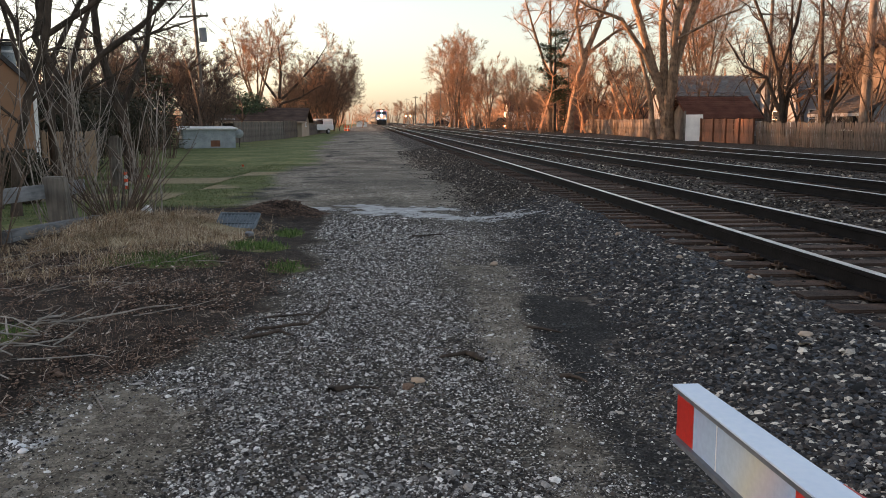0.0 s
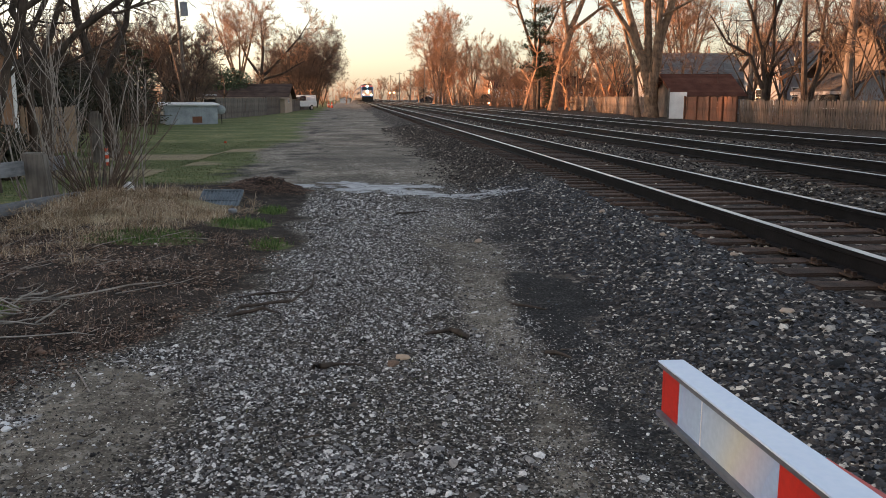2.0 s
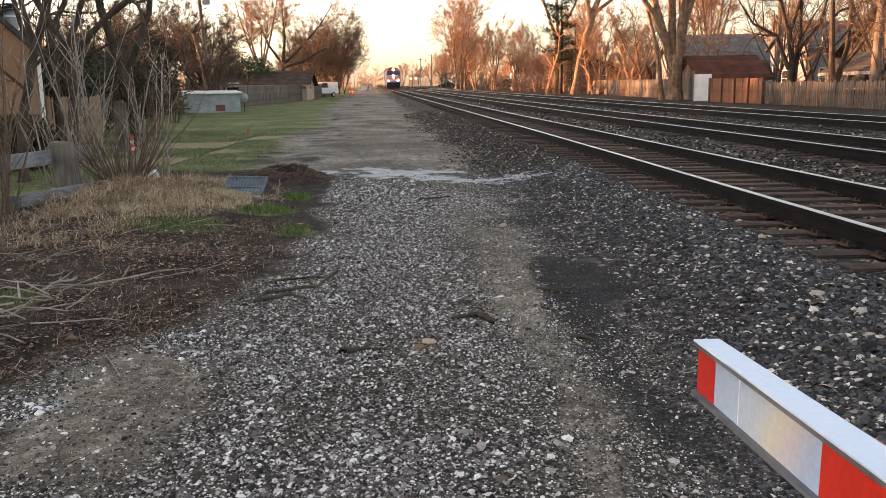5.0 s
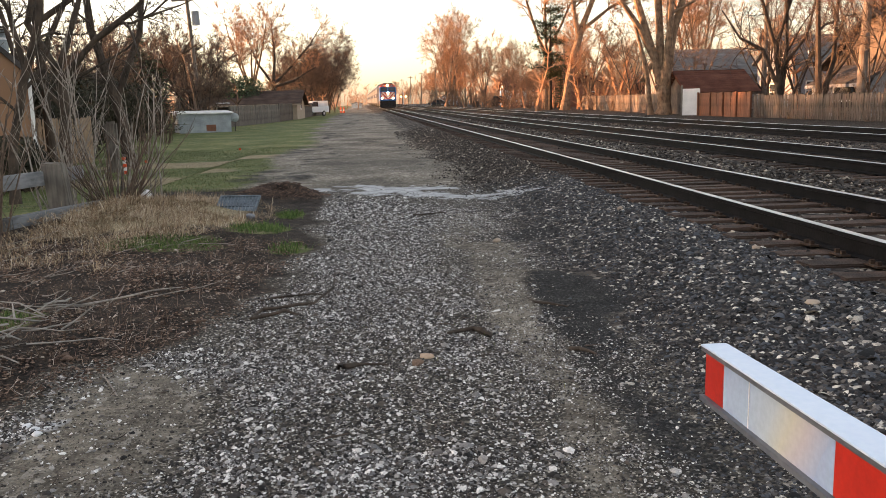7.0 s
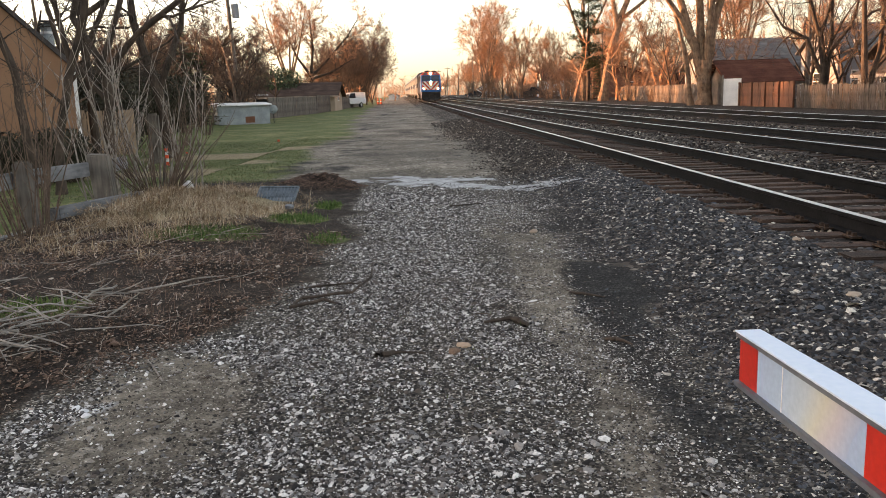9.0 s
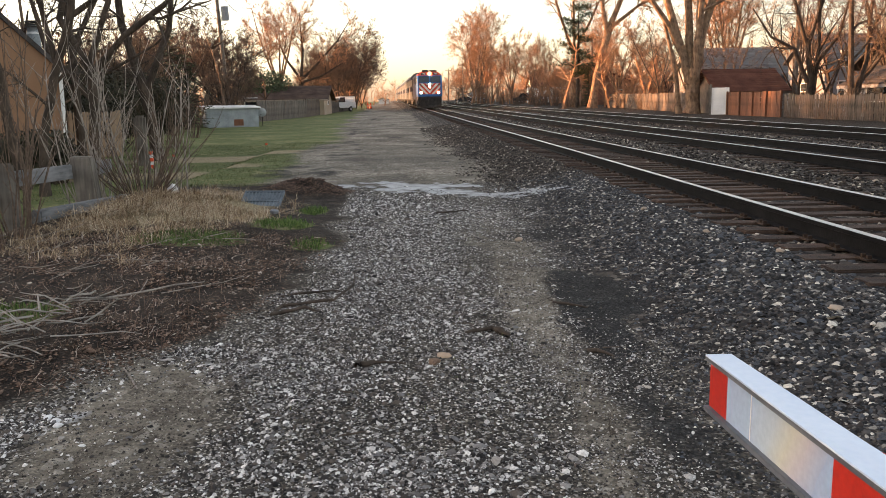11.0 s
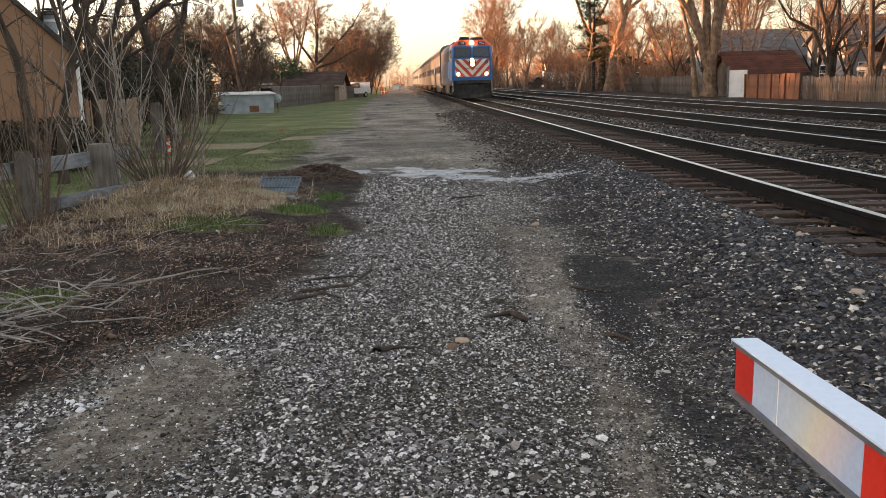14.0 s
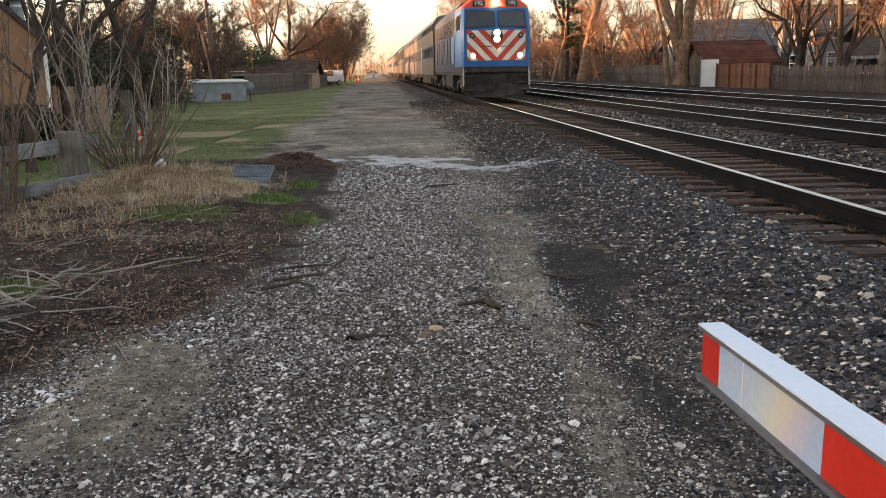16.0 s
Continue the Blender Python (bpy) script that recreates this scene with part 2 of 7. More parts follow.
def sheen_painted_sheet():
    """White retro-reflective sheeting; sheen painted in broad bands, pale blue to pale yellow and rose."""
    m, nt, b = shader("white_reflective_sheet", 0.25, 0.1, 0.5)
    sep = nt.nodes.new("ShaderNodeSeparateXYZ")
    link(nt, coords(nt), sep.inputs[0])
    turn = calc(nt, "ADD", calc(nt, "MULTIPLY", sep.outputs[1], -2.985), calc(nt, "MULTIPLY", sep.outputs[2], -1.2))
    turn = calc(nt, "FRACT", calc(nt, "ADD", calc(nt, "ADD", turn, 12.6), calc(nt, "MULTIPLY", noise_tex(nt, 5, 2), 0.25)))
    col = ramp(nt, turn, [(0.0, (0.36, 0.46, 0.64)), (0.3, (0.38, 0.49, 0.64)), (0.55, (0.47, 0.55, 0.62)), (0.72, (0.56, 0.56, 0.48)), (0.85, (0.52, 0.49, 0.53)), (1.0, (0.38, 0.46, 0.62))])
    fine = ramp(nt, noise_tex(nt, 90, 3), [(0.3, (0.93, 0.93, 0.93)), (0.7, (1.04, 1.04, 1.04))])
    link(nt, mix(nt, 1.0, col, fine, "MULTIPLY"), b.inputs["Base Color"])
    relief(nt, b, noise_tex(nt, 90, 3), 0.08, 0.002)
    return m


M = dict(
    ground=ground_material(),
    gravel=stones("gravel", [(0.0, (0.01, 0.009, 0.009)), (0.26, (0.045, 0.039, 0.036)), (0.42, (0.11, 0.089, 0.074)), (0.6, (0.15, 0.146, 0.148)), (0.77, (0.34, 0.316, 0.29)), (0.93, (0.7, 0.67, 0.64)), (1.0, (0.8, 0.78, 0.74))]),
    grit=stones("grit", [(0.0, (0.015, 0.013, 0.011)), (0.35, (0.07, 0.059, 0.047)), (0.65, (0.17, 0.147, 0.12)), (0.9, (0.34, 0.3, 0.25)), (1.0, (0.6, 0.56, 0.5))]),
    ballast=stones("ballast", [(0.0, (0.005, 0.005, 0.005)), (0.28, (0.022, 0.023, 0.026)), (0.5, (0.042, 0.034, 0.03)), (0.66, (0.07, 0.08, 0.096)), (0.8, (0.08, 0.067, 0.057)), (0.905, (0.14, 0.132, 0.125)), (0.945, (0.38, 0.345, 0.295)), (1.0, (0.7, 0.65, 0.57))]),
    ballast_brown=stones("brown_ballast", [(0.0, (0.006, 0.005, 0.005)), (0.3, (0.03, 0.024, 0.02)), (0.6, (0.065, 0.05, 0.041)), (0.82, (0.11, 0.09, 0.075)), (0.94, (0.18, 0.155, 0.13)), (0.97, (0.42, 0.36, 0.29)), (1.0, (0.66, 0.6, 0.52))]),
    clod=stones("clod", [(0.0, (0.035, 0.022, 0.016)), (0.6, (0.1, 0.06, 0.043)), (1.0, (0.19, 0.125, 0.09))]),
    tie=worn("tie_wood", (0.02, 0.013, 0.01), (0.1, 0.06, 0.043), 4, 30, 0.9, bump=0.6, vary=0.35, stretch=(1, 14, 14)),
    # Rust toned near black: the shade on the rail's sides is in the colour.
    rail_side=worn("rail_rust_shaded", (0.0035, 0.0033, 0.0037), (0.012, 0.011, 0.012), 3, 40, 0.65, 0.0, bump=0.2, spec=0.1),
    rail_top=worn("rail_polished", (0.42, 0.42, 0.42), (0.66, 0.65, 0.65), 2, 60, 0.28, 1.0, bump=0.05, stretch=(20, 1, 1)),
    plate=worn("tie_plate_rust", (0.03, 0.02, 0.016), (0.1, 0.06, 0.04), 8, 60, 0.8, 0.4),
    # Sunset orange is put into bark and twig, backlit shade into their darker versions.
    bark=worn("bark", (0.085, 0.052, 0.035), (0.32, 0.205, 0.13), 2.5, 16, 0.95, bump=0.9, depth=0.03, stretch=(1, 1, 0.18)),
    bark_dark=worn("bark_dark", (0.022, 0.017, 0.013), (0.088, 0.064, 0.049), 2.5, 18, 0.95, bump=0.8, depth=0.02, stretch=(1, 1, 0.2)),
    twig=worn("twig", (0.19, 0.098, 0.058), (0.42, 0.235, 0.135), 1.5, 12, 0.9, bump=0.1),
    twig_dark=worn("twig_dark", (0.03, 0.024, 0.02), (0.1, 0.078, 0.062), 1.5, 12, 0.9, bump=0.1),
    stem=worn("sapling_bark", (0.12, 0.1, 0.088), (0.38, 0.335, 0.295), 6, 30, 0.9, bump=0.2, stretch=(1, 1, 0.3)),
    pale_stem=worn("bleached_stem", (0.15, 0.135, 0.12), (0.38, 0.35, 0.315), 6, 30, 0.9, bump=0.2),
    stem_brown=worn("shrub_bark", (0.05, 0.035, 0.027), (0.17, 0.12, 0.09), 6, 30, 0.9, bump=0.2),
    # Same twigs again, toned down for trees seen against the light.
    twig_shaded=worn("twig_shaded", (0.055, 0.038, 0.03), (0.17, 0.112, 0.078), 1.5, 12, 0.9, bump=0.1),
    needle=worn("needles", (0.022, 0.038, 0.02), (0.075, 0.1, 0.048), 2, 20, 0.9, vary=0.3, bump=0.1),
    hedge=worn("hedge_leaves", (0.012, 0.014, 0.008), (0.05, 0.045, 0.025), 2, 20, 0.9, vary=0.35, bump=0.1),
    straw=stones("dry_grass", [(0.0, (0.07, 0.04, 0.025)), (0.45, (0.33, 0.22, 0.13)), (0.8, (0.5, 0.39, 0.26)), (1.0, (0.68, 0.58, 0.44))]),
    blade=stones("green_grass", [(0.0, (0.045, 0.06, 0.02)), (0.55, (0.1, 0.122, 0.042)), (1.0, (0.26, 0.235, 0.11))]),
    blade_fresh=stones("fresh_grass", [(0.0, (0.03, 0.06, 0.012)), (0.6, (0.075, 0.14, 0.03)), (1.0, (0.17, 0.23, 0.07))]),
    litter=stones("dead_leaves", [(0.0, (0.045, 0.026, 0.018)), (0.5, (0.14, 0.088, 0.064)), (0.88, (0.3, 0.21, 0.16)), (1.0, (0.55, 0.48, 0.42))]),
    grey_wood=worn("weathered_wood", (0.06, 0.052, 0.045), (0.18, 0.16, 0.142), 3, 26, 0.9, bump=0.6, vary=0.2, stretch=(1, 1, 0.08)),
    plank_wood=worn("weathered_plank", (0.1, 0.104, 0.112), (0.24, 0.248, 0.26), 3, 26, 0.9, bump=0.5, vary=0.15, stretch=(1, 0.08, 1)),
    brown_wood=worn("brown_fence_wood", (0.09, 0.038, 0.022), (0.19, 0.082, 0.046), 2, 26, 0.85, bump=0.4, vary=0.18, stretch=(1, 1, 0.08)),
    dark_wood=worn("dark_fence_wood", (0.05, 0.04, 0.035), (0.14, 0.11, 0.09), 2, 26, 0.9, bump=0.4, vary=0.2, stretch=(1, 1, 0.08)),
    tan_wood=worn("tan_fence_wood", (0.26, 0.18, 0.12), (0.46, 0.34, 0.24), 2, 26, 0.85, bump=0.3, vary=0.15, stretch=(1, 1, 0.08)),
    stucco=worn("tan_stucco", (0.23, 0.13, 0.078), (0.3, 0.172, 0.105), 0.6, 60, 0.95, bump=0.35, depth=0.006),
    white_paint=worn("white_paint", (0.6, 0.6, 0.6), (0.8, 0.8, 0.79), 1.5, 30, 0.6, bump=0.1),
    siding=worn("grey_siding", (0.15, 0.16, 0.18), (0.23, 0.24, 0.26), 1.2, 24, 0.7, bump=0.1, vary=0.06),
    cream=worn("cream_wall", (0.3, 0.235, 0.18), (0.42, 0.335, 0.26), 1.2, 30, 0.85, bump=0.15),
    brick=worn("brick_wall", (0.16, 0.08, 0.055), (0.3, 0.16, 0.11), 1.5, 30, 0.9, bump=0.3),
    shingle=worn("grey_shingles", (0.09, 0.09, 0.095), (0.18, 0.175, 0.17), 1.2, 22, 0.95, bump=0.3, vary=0.12, spec=0.1),
    shingle_red=worn("red_brown_shingles", (0.075, 0.03, 0.022), (0.15, 0.065, 0.045), 1.2, 22, 0.95, bump=0.3, vary=0.12, spec=0.1),
    shingle_brown=worn("brown_shingles", (0.045, 0.03, 0.025), (0.095, 0.065, 0.053), 1.2, 22, 0.95, bump=0.3, vary=0.12, spec=0.1),
    shingle_dark=worn("dark_shingles", (0.035, 0.032, 0.032), (0.08, 0.07, 0.068), 1.2, 22, 0.95, bump=0.3, vary=0.12),
    tin=worn("galvanised_steel", (0.2, 0.23, 0.25), (0.36, 0.4, 0.42), 2, 20, 0.6, 0.05, bump=0.1),
    pole=worn("pole_wood", (0.07, 0.055, 0.045), (0.2, 0.165, 0.14), 2, 20, 0.95, bump=0.5, stretch=(1, 1, 0.1)),
    wire=plain("wire", (0.03, 0.03, 0.03), 0.6),
    glass=glass("window_glass"),
    # Skylight's blue is put into the top face's colour; the edges stay dark grey.
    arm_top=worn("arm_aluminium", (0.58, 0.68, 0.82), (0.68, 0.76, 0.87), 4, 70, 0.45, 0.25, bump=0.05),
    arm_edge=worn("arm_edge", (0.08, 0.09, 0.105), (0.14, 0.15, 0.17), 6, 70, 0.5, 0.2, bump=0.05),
    red_sheet=worn("red_reflective_sheet", (0.36, 0.016, 0.01), (0.54, 0.03, 0.016), 3, 90, 0.32, 0.0, bump=0.08, depth=0.002),
    white_sheet=sheen_painted_sheet(),
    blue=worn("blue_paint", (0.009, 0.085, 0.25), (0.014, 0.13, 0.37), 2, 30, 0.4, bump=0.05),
    blue_dark=worn("dark_blue", (0.01, 0.017, 0.04), (0.018, 0.03, 0.07), 2, 30, 0.6, bump=0.05),
    orange_red=worn("orange_red_paint", (0.5, 0.06, 0.03), (0.68, 0.1, 0.05), 2, 30, 0.4, bump=0.05),
    silver=worn("silver_paint", (0.33, 0.33, 0.34), (0.5, 0.5, 0.51), 2, 30, 0.4, 0.4, bump=0.05),
    steel=worn("stainless_steel", (0.085, 0.08, 0.074), (0.15, 0.142, 0.132), 1.5, 30, 0.45, 0.4, bump=0.05, stretch=(1, 0.05, 1)),
    iron=worn("grimy_black_iron", (0.016, 0.015, 0.015), (0.06, 0.055, 0.05), 3, 30, 0.7, 0.2, bump=0.3),
    black=plain("black_paint", (0.012, 0.012, 0.013), 0.5),
    white_ink=plain("white_lettering", (0.8, 0.8, 0.78), 0.5),
    lamp=glow("headlight_glow", (1.0, 0.78, 0.42), 40),
    lamp_small=glow("ditch_light_glow", (1.0, 0.7, 0.32), 40),
    orange=plain("orange_plastic", (0.75, 0.1, 0.03), 0.6),
    paper=plain("white_litter", (0.75, 0.75, 0.76), 0.7),
    car_white=plain("white_car_paint", (0.7, 0.7, 0.7), 0.3),
    car_dark=plain("dark_car_paint", (0.02, 0.022, 0.028), 0.3),
    tyre=plain("rubber", (0.015, 0.015, 0.015), 0.8),
    wet_grate=worn("grate_steel", (0.06, 0.075, 0.09), (0.2, 0.24, 0.27), 6, 50, 0.6, 0.2, bump=0.2),
    red_signal=glow("signal_glow", (1.0, 0.35, 0.12), 8),
)


def chevron_material():
    m, nt, b = shader("chevron_paint", 0.4, 0, 0.5)
    s = nt.nodes.new("ShaderNodeSeparateXYZ")
    link(nt, coords(nt), s.inputs[0])
    v = calc(nt, "SUBTRACT", s.outputs[2], calc(nt, "MULTIPLY", calc(nt, "ABSOLUTE", s.outputs[0]), 1.05))
    band = calc(nt, "GREATER_THAN", calc(nt, "FRACT", calc(nt, "MULTIPLY", calc(nt, "ADD", v, 0.709), 1.6)), 0.5)
    grime = ramp(nt, noise_tex(nt, 3, 5), [(0.3, (0.8, 0.78, 0.75)), (0.7, (1, 1, 1))])
    link(nt, mix(nt, 1.0, mix(nt, band, (0.72, 0.68, 0.62), (0.6, 0.055, 0.03)), grime, "MULTIPLY"), b.inputs["Base Color"])
    return m


M["chevron"] = chevron_material()


# ---- mesh tools ----
def part(name, bm, material, parent=None, label=""):
    me = bpy.data.meshes.new(name)
    if isinstance(bm, tuple):
        me.from_pydata(*bm)
    else:
        bm.to_mesh(me)
        bm.free()
    me.materials.append(M[material] if isinstance(material, str) else material)
    ob = new(name, me)
    ob.parent = parent
    return tagged(ob, label) if label else ob


def piece(name, source, parent, m):
    """One more object on the mesh of another."""
    ob = new(name, source.data)
    ob.parent, ob.matrix_basis = parent, m
    return ob


def thing(name, label, category, m=None, group="", kind=""):
    ob = new(name)
    ob.empty_display_size = 0.2
    if m:
        ob.matrix_world = m
    return tagged(ob, label, category, group, kind)


def boxes(*sizes, bevel=0.0, m=None):
    """A mesh of boxes (x0, x1, y0, y1, z0, z1)."""
    bm = bmesh.new()
    for x0, x1, y0, y1, z0, z1 in sizes:
        made = bmesh.ops.create_cube(bm, size=1)["verts"]
        for v in made:
            v.co = ((x0 + x1) / 2 + v.co.x * (x1 - x0), (y0 + y1) / 2 + v.co.y * (y1 - y0), (z0 + z1) / 2 + v.co.z * (z1 - z0))
    if bevel:
        bmesh.ops.bevel(bm, geom=bm.edges[:], offset=bevel, segments=2, affect="EDGES")
    if m:
        bm.transform(m)
    return bm


def prism(outline, a, b, axis="y", bevel=0.0):
    """An outline of (u, v) pushed from a to b along an axis: y takes (x, z), x takes (y, z), z takes (x, y)."""
    put = {"y": lambda u, v, w: (u, w, v), "x": lambda u, v, w: (w, u, v), "z": lambda u, v, w: (u, v, w)}[axis]
    bm = bmesh.new()
    lo, hi = [bm.verts.new(put(u, v, a)) for u, v in outline], [bm.verts.new(put(u, v, b)) for u, v in outline]
    bm.faces.new(lo)
    bm.faces.new(hi[::-1])
    for i in range(len(lo)):
        j = (i + 1) % len(lo)
        bm.faces.new((lo[i], hi[i], hi[j], lo[j]))
    bmesh.ops.recalc_face_normals(bm, faces=bm.faces[:])
    if bevel:
        bmesh.ops.bevel(bm, geom=bm.edges[:], offset=bevel, segments=2, affect="EDGES")
    return bm


def rod(r0, r1, length, sides=12, m=None):
    bm = bmesh.new()
    bmesh.ops.create_cone(bm, cap_ends=True, segments=sides, radius1=r0, radius2=r1, depth=length, matrix=Matrix.Translation((0, 0, length / 2)))
    if m:
        bm.transform(m)
    return bm


def tubes(lines):
    """Tapered tubes along lines of (point, radius); returns verts, edges, faces."""
    verts, faces = [], []
    for pts, radii, sides in lines:
        ring0 = None
        if sides == 2:                                   # the finest twigs: slim slips
            d = pts[-1] - pts[0]
            s = d.cross(Vector((math.sin(len(verts)), math.cos(len(verts) * 1.7), math.sin(len(verts) * 0.3)))).normalized()
            k = len(verts)
            verts += [pts[0] - s * radii[0], pts[0] + s * radii[0], pts[-1] + s * radii[-1], pts[-1] - s * radii[-1]]
            faces.append((k, k + 1, k + 2, k + 3))
            continue
        for i, (p, r) in enumerate(zip(pts, radii)):
            d = (pts[min(i + 1, len(pts) - 1)] - pts[max(i - 1, 0)]).normalized()
            s = d.cross(Vector((0.31, 0.93, 0.17)) if abs(d.z) > 0.7 else Vector((0, 0, 1))).normalized()
            t = d.cross(s)
            k = len(verts)
            for j in range(sides):
                a = 2 * math.pi * j / sides
                verts.append(p + (s * math.cos(a) + t * math.sin(a)) * r)
            if ring0 is not None:
                faces.extend((ring0 + j, ring0 + (j + 1) % sides, k + (j + 1) % sides, k + j) for j in range(sides))
            ring0 = k
    return verts, [], faces


def wander(rng, p, d, length, steps, bend_by, lift=0.0):
    pts, d = [p], d.normalized()
    for _ in range(steps):
        d = (d + Vector((rng.gauss(0, bend_by), rng.gauss(0, bend_by), rng.gauss(0, bend_by) + lift))).normalized()
        pts.append(pts[-1] + d * length / steps)
    return pts


def sprout(rng, line, lines, level, spec):
    """Side branches along a branch, down to the twigs."""
    pts, radii, _ = line
    count, share, angle, lift = spec[level]
    total = sum((b - a).length for a, b in zip(pts, pts[1:]))
    for n in range(count):
        k = rng.uniform(0.28 if level == 0 else 0.15, 1.0)
        f = k * (len(pts) - 1)
        i = min(int(f), len(pts) - 2)
        p = pts[i].lerp(pts[i + 1], f - i)
        r = radii[i] + (radii[i + 1] - radii[i]) * (f - i)
        d = (pts[i + 1] - pts[i]).normalized()
        side = d.orthogonal().normalized()
        side.rotate(Matrix.Rotation(rng.uniform(0, 2 * math.pi), 3, d))
        a = radians(angle) * rng.uniform(0.6, 1.35)
        out = d * math.cos(a) + side * math.sin(a)
        length = total * share * rng.uniform(0.55, 1.25) * (1.15 - 0.5 * k)
        last = level == len(spec) - 1
        steps = 1 if last else (5 if level == 0 else 3)
        way = wander(rng, p, out, length, steps, 0.16, lift)
        r0 = spec_thin(spec) if last else max(min(r * 0.65, length * 0.022), spec_thin(spec))
        sides = 2 if last else 3 if level >= 1 else 5
        made = (way, [r0 + (max(r0 * 0.25, spec_thin(spec) * 0.6) - r0) * q / steps for q in range(steps + 1)], sides)
        lines[level].append(made)
        if not last:
            sprout(rng, made, lines, level + 1, spec)


THIN = [0.006]


def spec_thin(spec):
    return THIN[0]


def bare_tree(seed, trunks, spec, bark="bark", twig="twig", thin=0.008, label="", pos=(0, 0), category="tree", group="", name="tree"):
    """A leafless tree: hand-laid trunks ((x, y, z, r), ...) in its own space and branches that grow from them."""
    rng = random.Random(seed)
    THIN[0] = thin
    big, lines = [], [[] for _ in spec]
    for t in trunks:
        pts, radii = [], []
        for (x0, y0, z0, r0), (x1, y1, z1, r1) in zip(t, t[1:]):
            for q in range(3):
                pts.append(Vector((x0, y0, z0)).lerp(Vector((x1, y1, z1)), q / 3) + Vector((rng.gauss(0, r0 * 0.13), rng.gauss(0, r0 * 0.13), 0)))
                radii.append((r0 + (r1 - r0) * q / 3) * rng.uniform(0.93, 1.07))
        pts.append(Vector(t[-1][:3]))
        radii.append(t[-1][3])
        if t[0][2] < 0.2:
            radii[0] *= 1.35
        line = (pts, radii, 10)
        big.append(line)
        sprout(rng, line, lines, 0, spec)
    tree = thing(name, label, category, pose(pos[0], pos[1], ground(*pos) - 0.05), group)
    part("trunk", tubes(big), bark, tree)
    tagged(part("branching", tubes(lines[0]), bark, tree), kind="stuff")
    tagged(part("crown", tubes(sum(lines[1:], [])), twig, tree), kind="stuff")
    return tree


def auto_trunks(seed, h, r, forks=4, fork_at=0.3, spread=0.28, lean=0.0):
    """Trunk and main limbs of a vase-shaped tree."""
    rng = random.Random(seed)
    z0 = h * fork_at
    made = [[(0, 0, 0, r), (lean * 0.4, 0, z0 * 0.5, r * 0.86), (lean, 0, z0, r * 0.78)]]
    for i in range(forks):
        a = 2 * math.pi * (i + rng.uniform(-0.3, 0.3)) / forks
        s = h * spread * rng.uniform(0.6, 1.25)
        top = h * rng.uniform(0.8, 1.0)
        rr = r * rng.uniform(0.42, 0.62)
        zz = z0 * rng.uniform(0.85, 1.05)
        made.append([(lean, 0, zz, rr), (lean + math.cos(a) * s * 0.45, math.sin(a) * s * 0.45, zz + (top - zz) * 0.38, rr * 0.7),
                     (lean + math.cos(a) * s * 0.8, math.sin(a) * s * 0.8, zz + (top - zz) * 0.72, rr * 0.42), (lean + math.cos(a) * s, math.sin(a) * s, top, rr * 0.12)])
    return made


ICO = None
PEBBLE = (np.array([(math.cos(k * 1.0472) * (0.95 + 0.1 * (k % 2)), math.sin(k * 1.0472), -0.1 + 0.12 * (k % 2)) for k in range(6)] + [(0.28, 0.1, 0.72), (-0.34, 0.2, 0.66), (0.02, -0.36, 0.7)]),
          np.array([(0, 1, 6), (1, 7, 6), (1, 2, 7), (2, 3, 7), (3, 8, 7), (3, 4, 8), (4, 5, 8), (5, 6, 8), (5, 0, 6), (6, 7, 8)]))
OCTA = (np.array([(1, 0, 0), (-1, 0, 0), (0, 1, 0), (0, -1, 0), (0, 0, 1), (0, 0, -1)], float), np.array([(0, 2, 4), (2, 1, 4), (1, 3, 4), (3, 0, 4), (2, 0, 5), (1, 2, 5), (3, 1, 5), (0, 3, 5)]))


def scatter(name, rng, xyz, size, flat, material, label, category, spread=0.45):
    """Many loose stones as one mesh of stuff: every stone a crooked lump of 8 to 20 faces."""
    global ICO
    if ICO is None:
        bm = bmesh.new()
        bmesh.ops.create_icosphere(bm, subdivisions=1, radius=1)
        ICO = (np.array([v.co[:] for v in bm.verts]), np.array([[v.index for v in f.verts] for f in bm.faces]))
        bm.free()
    v0, f0 = PEBBLE if material in ("gravel", "grit", "ballast", "clod") else OCTA if material == "litter" or flat == 0.71 else ICO
    n = len(xyz)
    a = rng.uniform(0, 2 * math.pi, n)
    sx, sy, sz = (size * np.exp(rng.normal(0, 0.22, n)) for _ in range(3))
    v = v0[None] * (1 + rng.uniform(-spread, spread, (n, len(v0), 1)) * 0.7)
    v = v * np.stack([sx, sy, sz * flat], 1)[:, None, :]
    tilt = rng.normal(0, 0.3, n)[:, None]
    z = v[:, :, 2] * np.cos(tilt) + v[:, :, 0] * np.sin(tilt)
    x = v[:, :, 0] * np.cos(tilt) - v[:, :, 2] * np.sin(tilt)
    y = v[:, :, 1]
    v = np.stack([x * np.cos(a)[:, None] - y * np.sin(a)[:, None], x * np.sin(a)[:, None] + y * np.cos(a)[:, None], z], 2) + xyz[:, None, :]
    f = (f0[None] + (np.arange(n) * len(v0))[:, None, None]).reshape(-1, 3)
    return stuff_mesh(name, v.reshape(-1, 3), f, material, label, category)


def stuff_mesh(name, v, f, material, label, category):
    me = bpy.data.meshes.new(name)
    k = f.shape[1]
    me.vertices.add(len(v))
    me.vertices.foreach_set("co", v.astype(np.float32).ravel())
    me.loops.add(f.size)
    me.loops.foreach_set("vertex_index", f.astype(np.int32).ravel())
    me.polygons.add(len(f))
    me.polygons.foreach_set("loop_start", np.arange(0, f.size, k, dtype=np.int32))
    me.update(calc_edges=True)
    me.materials.append(M[material])
    return tagged(new(name, me), label, category, kind="stuff")


